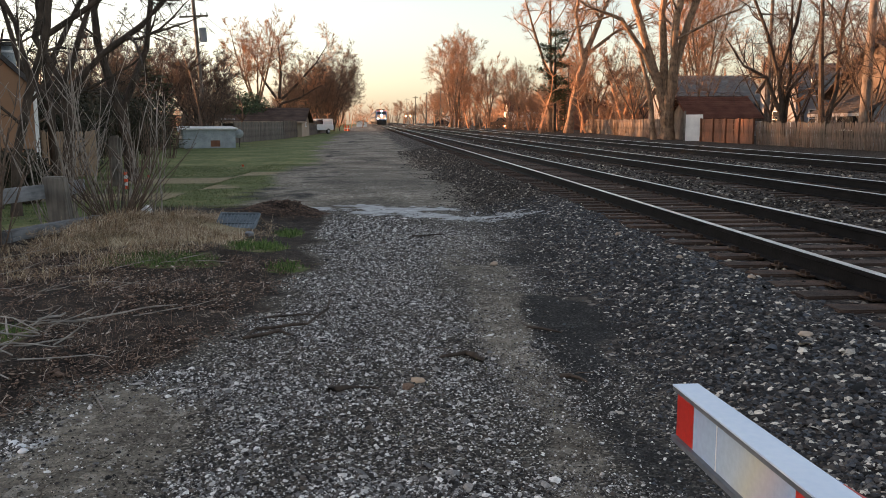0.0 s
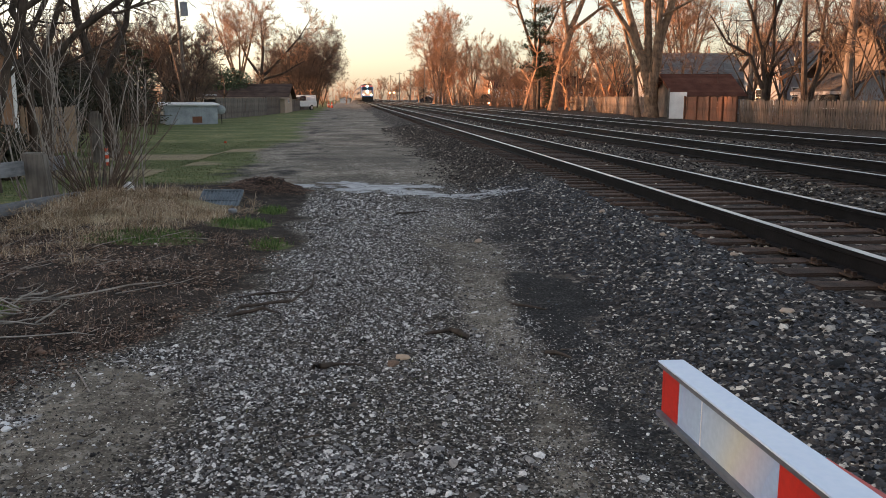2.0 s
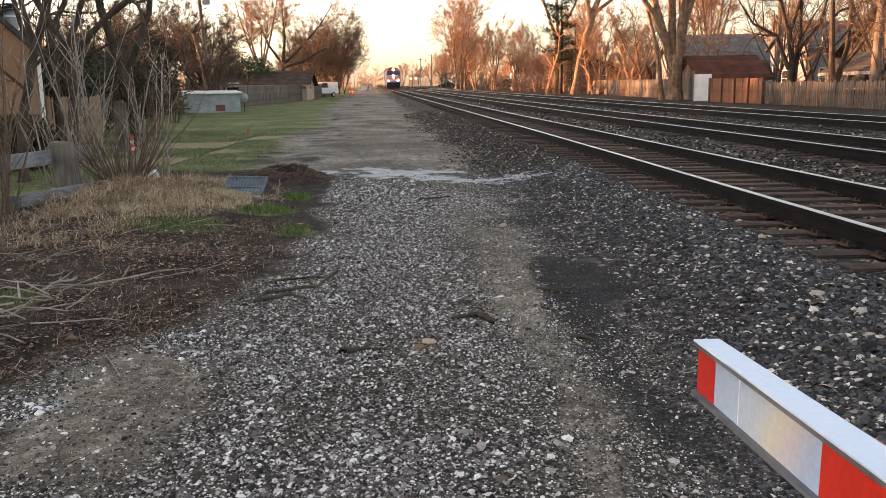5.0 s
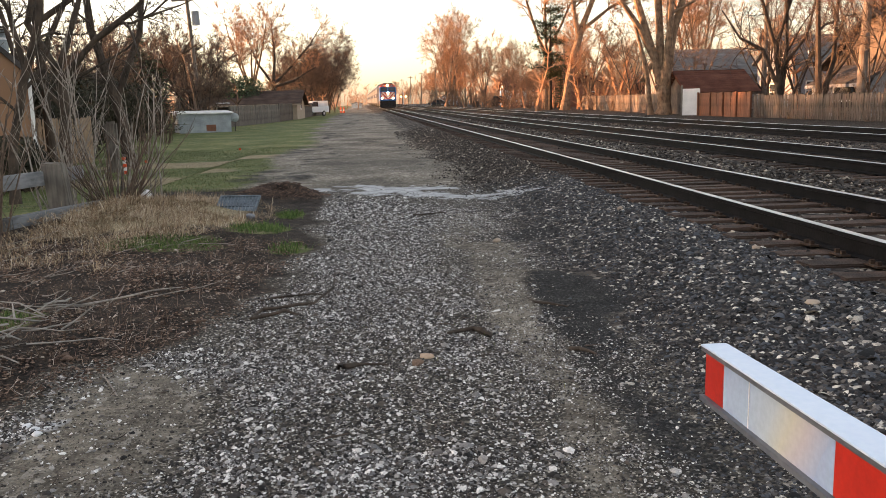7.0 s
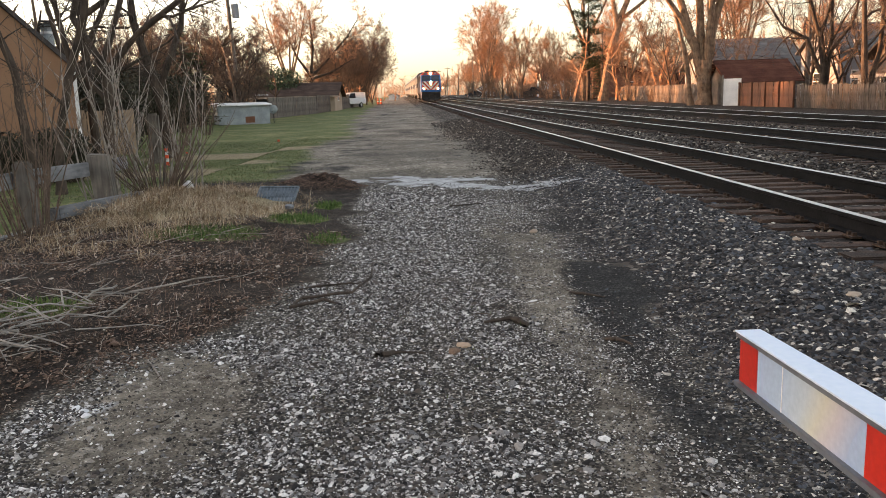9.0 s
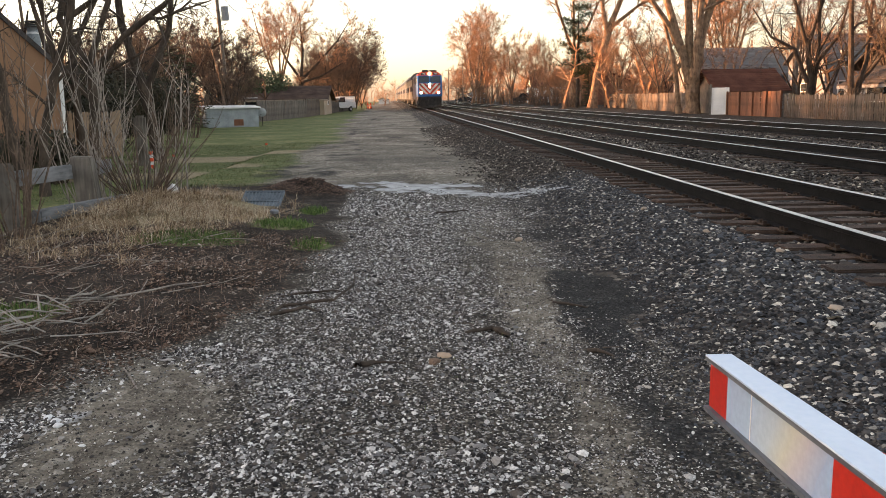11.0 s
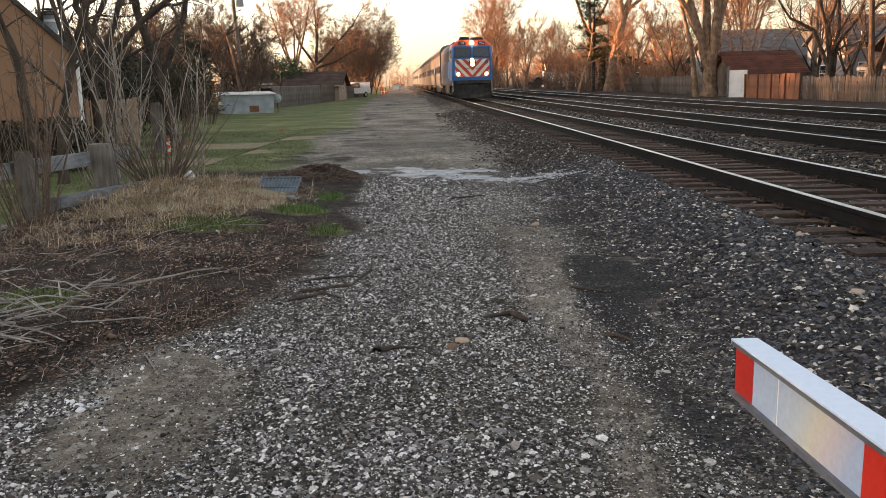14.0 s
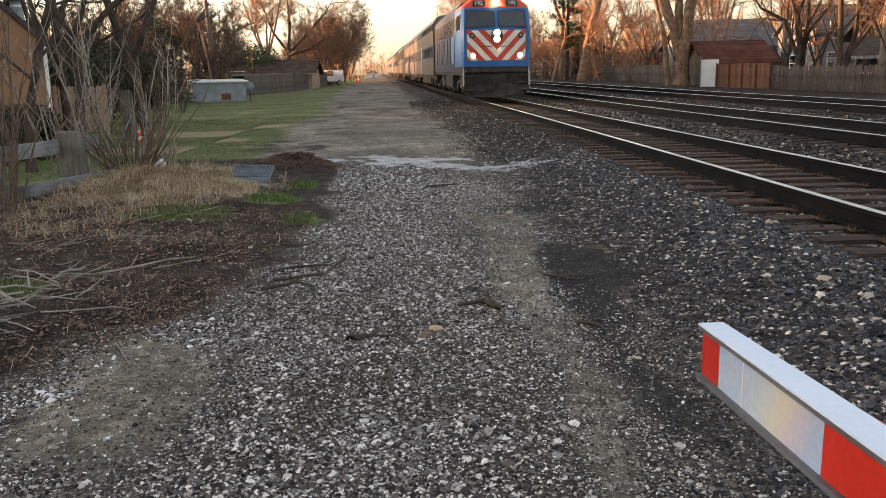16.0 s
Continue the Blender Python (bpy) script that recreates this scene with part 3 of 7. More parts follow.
def blades(name, rng, xyz, length, width, lean, material, label, category, swirl=None):
    """Blades of grass: bent slips of four faces, as one mesh."""
    n = len(xyz)
    a, out = rng.uniform(0, 2 * math.pi, n), np.abs(rng.normal(0, lean, n))
    if swirl:
        a = 14 * fbm(xyz[:, 0], xyz[:, 1], swirl, 57) + rng.normal(0, 0.55, n)
    ln = length * rng.uniform(0.5, 1.3, n)
    d = np.stack([np.cos(a), np.sin(a)], 1)
    s = np.stack([-np.sin(a), np.cos(a), np.zeros(n)], 1) * (width / 2)
    rows = []
    for k, w in ((0.0, 1.0), (0.5, 0.8), (1.0, 0.15)):
        flat = np.minimum(out * k * k + 0.15 * k, 0.98)
        p = np.concatenate([d * (flat * ln * 1.0)[:, None], (k * ln * np.sqrt(1 - np.minimum(flat, 0.97) ** 2))[:, None]], 1) + xyz
        rows += [p - s * w, p + s * w]
    v = np.stack(rows, 1).reshape(-1, 3)
    f = np.array([[0, 1, 3, 2], [2, 3, 5, 4]])
    f = (f[None] + (np.arange(n) * 6)[:, None, None]).reshape(-1, 4)
    return stuff_mesh(name, v, f, material, label, category)


def on_ground(x, y, up=0.0):
    return np.stack([x, y, height(x, y) + up], 1)


# ---- ground ----
def build_ground():
    xs = np.unique(np.round(np.concatenate([np.linspace(-900, -60, 15), np.arange(-60, -8, 1.0), np.arange(-8, 8, 0.09), np.arange(8, 32, 0.4), np.linspace(32, 80, 20), np.linspace(80, 900, 15)]), 3))
    ys = np.unique(np.round(np.concatenate([np.arange(-40, 2, 1.5), np.arange(2, 20, 0.09), np.arange(20, 62, 0.4), np.arange(62, 320, 3.0), np.linspace(320, 3000, 40)]), 3))
    X, Y = np.meshgrid(xs, ys)
    nx, ny = len(xs), len(ys)
    x, y = X.ravel(), Y.ravel()
    v = np.stack([x, y, height(x, y)], 1)
    i = (np.arange(ny - 1)[:, None] * nx + np.arange(nx - 1)[None]).ravel()
    f = np.stack([i, i + 1, i + nx + 1, i + nx], 1)
    ob = stuff_mesh("ground", v, f, "ground", "gravel track with bare dirt, weeds and lawn beside railway ballast", "ground")
    ob["kind"] = "structure"
    xt = x - (cx(y) - 4.48)
    w = fbm(x, y, 0.7, 21) - 0.5
    e = bed_edge(y) - x + w * 1.0
    bank = smooth(-0.05, 0.25, e)
    near = 1 - smooth(15.5, 17.5, y)
    lawn = smooth(-0.7, 0.9, bed_edge(y) - x + 2.4 * (fbm(x, y, 2.6, 51) - 0.5)) * (1 - near)
    patch = np.maximum.reduce([smooth(1.2, 0.7, blob(x, y, px, py, rx, ry) + w) for px, py, rx, ry in
                               ((-2.55, 9.1, 0.6, 0.5), (-1.15, 9.0, 0.25, 0.35), (-2.9, 5.9, 0.35, 0.3), (-1.7, 10.4, 0.35, 0.6), (-1.5, 12.0, 0.22, 0.5), (-7.5, 13, 2.2, 5))])
    bare = np.maximum(smooth(1.15, 0.8, blob(x, y, -6.9, 21.5, 3.2, 1.2, 0.12) + w * 0.6), smooth(1.15, 0.8, blob(x, y, -6.3, 27.5, 3.4, 1.3, 0.12) + w * 0.6))
    grass = np.maximum(lawn * (1 - 0.75 * bare), patch * bank * near)
    dry = np.maximum(smooth(1.1, 0.7, blob(x, y, -3.2, 11.8, 1.3, 1.9) + w * 0.6) * near, lawn * bare)
    soil = bank * near * (1 - dry * 0.8)
    soil = np.maximum(soil, smooth(1.1, 0.75, blob(x, y, -1.9, 14.4, 0.7, 0.6) + w * 0.4))
    soil = np.maximum(soil, 0.75 * smooth(16.5, 19, xt))
    coal = np.maximum.reduce([smooth(1.25, 0.75, blob(x, y, *b) + w * 0.9) * k for *b, k in
                              ((1.4, 6.6, 0.36, 0.85, 0.1, 1.0), (1.22, 5.6, 0.2, 0.7, 0, 1.0), (1.12, 4.5, 0.14, 0.8, 0, 0.7), (1.2, 3.6, 0.16, 0.5, 0, 0.7), (1.5, 9.5, 0.7, 0.4, 0.3, 0.7), (0.9, 9.9, 0.5, 0.2, 0, 0.4), (-0.6, 24, 1.6, 3.5, 0.2, 0.35), (1.2, 30, 1.2, 6, 0, 0.35))])
    white = powder(x, y)
    white = np.maximum(white, 0.7 * smooth(1.1, 0.6, blob(x, y, -1.75, 4.05, 0.12, 0.1) + w))
    far = smooth(15, 19, y) * smooth(-6, -3, xt) * smooth(3, 1, xt)
    coal = np.maximum(coal, far * 0.7 * smooth(0.42, 0.8, 0.55 * fbm(x * 1.4, y * 0.4, 1.5, 41) + 0.45 * fbm(x, y, 0.4, 43)))
    ball = smooth(0.0, 0.9 + 0.9 * smooth(10, 14, y), xt - np.interp(y, [2, 10, 13], [0.95, 1.0, 0.9]) + w * (0.9 + 0.9 * smooth(10, 14, y))) * (1 - smooth(16.4, 17.4, xt + w))
    dirt = np.maximum.reduce([smooth(1.35, 0.7, strip(x, y) + w * 0.8), smooth(1.2, 0.6, blob(x, y, -1.4, 3.95, 0.5, 1.05, 0.1) + w * 0.7),
                              smooth(1.2, 0.6, blob(x, y, 0.3, 11.2, 1.1, 1.0) + w * 0.7), 0.95 * smooth(14.5, 17.5, y) * (1 - smooth(1.2, 2.2, xt + w))])
    for layer, cols in (("cover", (grass, soil, coal, dry)), ("dust", (white, ball, dirt, np.ones_like(x)))):
        a = ob.data.attributes.new(layer, "FLOAT_COLOR", "POINT")
        a.data.foreach_set("color", np.clip(np.stack(cols, 1), 0, 1).astype(np.float32).ravel())
    for p in ob.data.polygons:
        p.use_smooth = True


build_ground()


# ---- tracks ----
def rail_line(x_off, y0, y1, step, outline, up=0.0):
    ys = np.arange(y0, y1 + step, step)
    verts, faces = [], []
    n = len(outline)
    for k, y in enumerate(ys):
        c, z = float(cx(y)) + x_off, float(grade(y)) + up
        verts.extend((c + u, y, z + w) for u, w in outline)
        if k:
            a, b = (k - 1) * n, k * n
            faces.extend((a + j, a + (j + 1) % n, b + (j + 1) % n, b + j) for j in range(n))
    faces.append(tuple(range(n)))
    return verts, [], faces


RAIL = [(-0.07, 0.225), (0.07, 0.225), (0.07, 0.238), (0.012, 0.252), (0.012, 0.352), (0.036, 0.362), (0.036, 0.396), (-0.036, 0.396), (-0.036, 0.362), (-0.012, 0.352), (-0.012, 0.252), (-0.07, 0.238)]
HEAD = [(-0.033, 0.397), (0.033, 0.397), (0.026, 0.404), (-0.026, 0.404)]


def tie_mesh():
    bm = boxes((-1.3, 1.3, -0.115, 0.115, 0, 0.16), bevel=0.012)
    for v in bm.verts:
        v.co += Vector((noise.noise(v.co * 3) * 0.03, noise.noise(v.co * 4 + Vector((5, 0, 0))) * 0.015, noise.noise(v.co * 2.5 + Vector((0, 7, 0))) * 0.012))
    return bm


def build_track(index, offset, up, cant):
    rng = random.Random(40 + index)
    track = thing("railway_track", ("rusty steel rails with polished heads on dark weathered wooden ties" if index == 0 else "dark steel rails with bright heads half sunk in ballast"), "railway track", group="railway tracks", kind="")
    for side in (-0.7525, 0.7525):
        rail = part("rail", rail_line(offset + side, -12, 520, 2.0, RAIL, up + cant * (side > 0)), "rail_side", track, "rusty steel rail, sides darkened for shade")
        part("rail_head", rail_line(offset + side, -12, 520, 2.0, HEAD, up + cant * (side > 0)), "rail_top", rail, "bright worn running surface")
    base = None
    y = -4.0
    while y < 62:
        m = pose(float(cx(y)) + offset + rng.gauss(0, 0.03), y, float(grade(y)) + up + 0.07 + rng.gauss(0, 0.006) - (0.0 if index == 0 else 0.018), rng.gauss(0, 0.5), 0, rng.gauss(0, 1.0))
        if base is None:
            base = part("tie", tie_mesh(), "tie", track)
            base.matrix_basis = m
        else:
            piece("tie", base, track, m)
        y += 0.5 + rng.gauss(0, 0.02)
    far = [(cx(k) + offset - 1.3, cx(k) + offset + 1.3, k - 0.11, k + 0.11, grade(k) + up + 0.1, grade(k) + up + 0.225) for k in np.arange(62.5, 150, 0.52)]
    tagged(part("far_tie_run", boxes(*far), "tie", track), kind="stuff")
    if index == 0:
        plate = None
        for k in np.arange(4.0, 20, 0.5):
            for side in (-0.7525, 0.7525):
                m = pose(float(cx(k)) + side, k, float(grade(k)) + 0.226)
                if plate is None:
                    plate = part("tie_plate", boxes((-0.15, 0.15, -0.09, 0.09, 0, 0.014), (-0.13, -0.095, -0.06, -0.03, 0.014, 0.045), (-0.13, -0.095, 0.03, 0.06, 0.014, 0.045), (0.095, 0.13, -0.06, -0.03, 0.014, 0.045)), "plate", track)
                    plate.matrix_basis = m
                else:
                    piece("tie_plate", plate, track, m)
    return track


for index, (offset, up, cant) in enumerate(((0.0, 0.0, 0.0), (3.7, 0.09, 0.023), (7.5, 0.233, 0.04))):
    build_track(index, offset, up, cant)


# ---- loose stone ----
def build_stones():
    rng = np.random.default_rng(7)

    def field(n, x0, x1, y0, y1, keep):
        y = y0 * (y1 / y0) ** rng.uniform(0, 1, n)          # denser near the camera
        x = rng.uniform(x0, x1, n)
        k = rng.uniform(0, 1, n) < keep(x, y)
        return x[k], y[k]

    def hole(x, y):
        n = 1.1 * (fbm(x, y, 0.35, 63) - 0.5)
        main = 1 - smooth(0.6, 1.35, blob(x, y, 1.4, 6.6, 0.38, 0.9, 0.1) + n)
        mid_ = 0.9 * (1 - smooth(0.4, 1.35, blob(x, y, 1.22, 5.6, 0.22, 0.75) + n))
        far_ = 0.6 * (1 - smooth(0.5, 1.35, blob(x, y, 1.5, 9.5, 0.7, 0.4, 0.3) + n))
        near_ = 0.65 * (1 - smooth(0.3, 1.4, np.minimum(blob(x, y, 1.12, 4.5, 0.15, 0.85), blob(x, y, 1.2, 3.6, 0.17, 0.55)) + n))
        return 1 - np.maximum.reduce([main, mid_, far_, near_])

    def track_gravel(x, y):
        e = smooth(-0.1, 0.3, x - bed_edge(y) - 1.0 * (fbm(x, y, 0.7, 21) - 0.5))
        dirt = (0.4 + 0.6 * smooth(0.6, 1.4, strip(x, y) + 0.8 * (fbm(x, y, 0.3, 78) - 0.5))) * (1 - 0.85 * smooth(0.1, 0.5, x - strip_x(y) - 0.15) * (y < 11)) * smooth(0.6, 1.25, blob(x, y, -1.4, 3.95, 0.5, 1.05, 0.1) + 0.8 * (fbm(x, y, 0.35, 77) - 0.5))
        return e * (0.05 + 0.95 * dirt) * (0.02 + 0.98 * hole(x, y)) * (0.4 + 1.1 * smooth(0.33, 0.62, fbm(x, y, 0.55, 31))) * (1 - 0.3 * smooth(0.0, 0.6, x)) * (1 - 0.9 * powder(x, y)) * (1 - 0.97 * smooth(12.0, 15.4, y + 2.0 * (fbm(x, y, 0.8, 33) - 0.5)))

    x, y = field(310000, -2.7, 1.7, 2.7, 15.5, track_gravel)
    scatter("track_gravel", rng, on_ground(x, y, 0.002), 0.0059 * (1 + 0.75 * smooth(6, 15, y)) * (1 - 0.3 * smooth(0.2, 0.8, x)) * np.exp(rng.normal(0, 0.42, len(x))), 0.85, "gravel", "small pale grey and white gravel on the dirt track", "gravel")
    x, y = field(90000, -2.2, 1.3, 2.7, 10.5, lambda x, y: np.maximum(smooth(1.5, 0.8, strip(x, y) + 0.7 * (fbm(x, y, 0.3, 79) - 0.5)), 0.6 * smooth(1.3, 0.8, blob(x, y, -1.4, 3.95, 0.5, 1.05, 0.1) + 0.6 * (fbm(x, y, 0.3, 80) - 0.5))) * (0.4 + 0.9 * smooth(0.35, 0.6, fbm(x, y, 0.2, 81))))
    scatter("fine_grit", rng, on_ground(x, y, 0.001), 0.0034 * (1 + 0.5 * smooth(5, 10, y)) * np.exp(rng.normal(0, 0.35, len(x))), 0.8, "grit", "fine tan grit on bare trodden dirt", "gravel")
    x, y = field(2600, -2.4, 1.6, 2.7, 14, track_gravel)
    scatter("pebbles", rng, on_ground(x, y, 0.004), 0.0135 * np.exp(rng.normal(0, 0.25, len(x))), 0.6, "gravel", "larger rounded pebbles among the gravel", "gravel")
    x, y = field(66000, 0.9, 3.5, 2.7, 16, lambda x, y: smooth(0.15, 0.75, x - strip_x(y) + 0.5 * (fbm(x, y, 0.5, 35) - 0.5)) * (0.05 + 0.95 * hole(x, y)) * (1 - 0.95 * smooth(3.08, 3.3, x)) * (1 - 0.85 * powder(x, y)))
    fineness = 0.5 + 0.5 * smooth(1.4, 2.6, x)
    scatter("ballast_shoulder", rng, on_ground(x, y, 0.001), 0.0176 * fineness * np.exp(rng.normal(0, 0.28, len(x))), 0.7, "ballast", "dark crushed stone ballast with a few pale stones", "ballast")
    off = np.array([0.0, 3.7, 7.5])

    def between(x, y):
        xs = x - cx(y)
        near = np.min(np.abs(xs[:, None] - off[None]), 1)
        tie = (np.mod(y, 0.5) > 0.2) | (near > 1.3)
        return np.where(near < 1.3, 0.22, 1.0) * tie

    x, y = field(36000, 3.3, 17.5, 5, 60, between)
    scatter("ballast_between_tracks", rng, on_ground(x, y, 0.012), 0.03 * (0.8 + 0.012 * y) * np.exp(rng.normal(0, 0.25, len(x))), 0.71, "ballast_brown", "brownish grey ballast stones between the tracks", "ballast")
    x, y = field(26000, 0.2, 3.5, 14.5, 48, lambda x, y: smooth(-0.3, 1.5, x - (cx(y) - 4.48) - 1.0 + 1.6 * (fbm(x, y, 0.9, 37) - 0.5)) * (1 - smooth(3.0, 3.3, x - (cx(y) - 4.48))) * (1 - 0.8 * powder(x, y)))
    scatter("ballast_far_shoulder", rng, on_ground(x, y, 0.005), 0.017 * (0.7 + 0.02 * y) * np.exp(rng.normal(0, 0.3, len(x))), 0.71, "ballast_brown", "brownish ballast spilling thinly over the dirt track", "ballast")
    x, y = field(14000, -2.7, -1.1, 13.4, 15.6, lambda x, y: smooth(1.25, 0.7, blob(x, y, -1.9, 14.4, 0.72, 0.65)))
    scatter("soil_mound", rng, on_ground(x, y, 0.01), 0.0075 * np.exp(rng.normal(0, 0.5, len(x))), 0.8, "clod", "heap of loose dark reddish-brown soil", "soil")
    return field


field = build_stones()


# ---- crossing gate ----
def build_gate():
    gate = thing("crossing_gate", "lowered crossing gate arm with red and white reflective stripes", "crossing gate", pose(0.5, -2.4, 0))
    tip, z0, z1 = 1.507, 0.955, 1.06

    def edge_near(y):
        return 0.517 + (tip - y) * 0.05

    def edge_far(y):
        return 0.564 + min(tip - y, 0.9) * 0.14 + max(tip - y - 0.9, 0) * 0.05

    def slab(y0, y1, za, zb, inset, full=True):
        bm = bmesh.new()
        q = []
        for y in (y0, y1):
            a, b = edge_near(y) + inset, edge_far(y) - inset
            q.append([bm.verts.new((x - 0.5, y + 2.4, z)) for x, z in ((a, za), (b, za), (b, zb), (a, zb))])
        bm.faces.new(q[0])
        bm.faces.new(q[1][::-1])
        for i in range(4):
            j = (i + 1) % 4
            bm.faces.new((q[0][i], q[1][i], q[1][j], q[0][j]))
        bmesh.ops.recalc_face_normals(bm, faces=bm.faces[:])
        return bm

    back = -1.9
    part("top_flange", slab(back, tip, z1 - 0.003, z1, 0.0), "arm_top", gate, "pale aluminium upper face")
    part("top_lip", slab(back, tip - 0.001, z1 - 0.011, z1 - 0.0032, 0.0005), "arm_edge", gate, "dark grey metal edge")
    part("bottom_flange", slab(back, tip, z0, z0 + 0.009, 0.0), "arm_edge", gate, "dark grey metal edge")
    y, k = tip - 0.002, 0
    while y > back:
        y1 = max(y - (0.074 if k == 0 else 0.335), back)
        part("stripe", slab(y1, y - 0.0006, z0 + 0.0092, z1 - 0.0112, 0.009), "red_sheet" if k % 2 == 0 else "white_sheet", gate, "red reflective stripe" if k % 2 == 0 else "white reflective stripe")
        if k % 2:
            part("sheet_joint", slab(y - 0.094, y - 0.092, z0 + 0.0093, z1 - 0.0113, 0.0082), "white_paint", gate)
        y, k = y1, k + 1
    part("mast", rod(0.07, 0.07, 1.9, 16, Matrix.Translation((0.25, -0.05, 0))), "tin", gate)
    part("base_flange", boxes((0.05, 0.45, -0.25, 0.15, 0, 0.05), bevel=0.008), "tin", gate)
    part("mechanism", boxes((0.12, 0.42, 0.0, 0.5, 0.8, 1.25), bevel=0.02), "tin", gate)


build_gate()


# ---- train ----
def loft(levels):
    bm = bmesh.new()
    rings = [[bm.verts.new((x, y, z)) for x, y in pts] for z, pts in levels]
    n = len(rings[0])
    bm.faces.new(rings[0][::-1])
    bm.faces.new(rings[-1])
    for a, b in zip(rings, rings[1:]):
        for i in range(n):
            j = (i + 1) % n
            bm.faces.new((a[i], a[j], b[j], b[i]))
    bmesh.ops.recalc_face_normals(bm, faces=bm.faces[:])
    return bm


def nose_y(x, z):
    return abs(x) * 0.16 + max(z - 3.0, 0) * 0.38


def nose_panel(shape, lift, thick=0.02):
    """A plate that follows the locomotive's nose; shape: corners (x, z) on one side of the middle or a span across it."""
    bm = bmesh.new()
    f = [bm.verts.new((x, nose_y(x, z) - lift, z)) for x, z in shape]
    b = [bm.verts.new((x, nose_y(x, z) - lift + thick, z)) for x, z in shape]
    bm.faces.new(f)
    bm.faces.new(b[::-1])
    for i in range(len(f)):
        j = (i + 1) % len(f)
        bm.faces.new((f[i], b[i], b[j], f[j]))
    bmesh.ops.recalc_face_normals(bm, faces=bm.faces[:])
    return bm


def disc(x, z, r, lift, depth=0.05):
    return rod(r, r, depth, 20, Matrix.Translation((x, nose_y(x, z) - lift + depth, z)) @ Matrix.Rotation(radians(90), 4, "X"))


def lettering(text, size, parent, m, material="white_ink"):
    cu = bpy.data.curves.new("number", "FONT")
    cu.body, cu.size, cu.align_x, cu.align_y, cu.extrude = text, size, "CENTER", "CENTER", 0.004
    tmp = new("number_text", cu)
    me = bpy.data.meshes.new_from_object(tmp.evaluated_get(bpy.context.evaluated_depsgraph_get()))
    bpy.data.objects.remove(tmp)
    me.materials.clear()
    me.materials.append(M[material])
    ob = new("number", me)
    ob.parent, ob.matrix_basis = parent, m
    return ob


def bogie(parent, y, wheels, span):
    truck = part("truck_frame", boxes((-1.2, -1.05, y - span - 0.6, y + span + 0.6, 0.45, 0.8), (1.05, 1.2, y - span - 0.6, y + span + 0.6, 0.45, 0.8), (-1.05, 1.05, y - 0.25, y + 0.25, 0.5, 0.85),
                                      (-1.28, -1.2, y - span - 0.25, y - span + 0.25, 0.35, 0.72), (-1.28, -1.2, y + span - 0.25, y + span + 0.25, 0.35, 0.72), (-1.24, -1.2, y - 0.5, y + 0.5, 0.6, 1.0), bevel=0.02), "iron", parent)
    for k in range(wheels):
        yy = y - span + 2 * span * k / (wheels - 1)
        for s in (-0.78, 0.66):
            part("wheel", rod(0.48, 0.48, 0.13, 24, Matrix.Translation((s, yy, 0.48)) @ Matrix.Rotation(radians(90), 4, "Y")), "iron", truck)


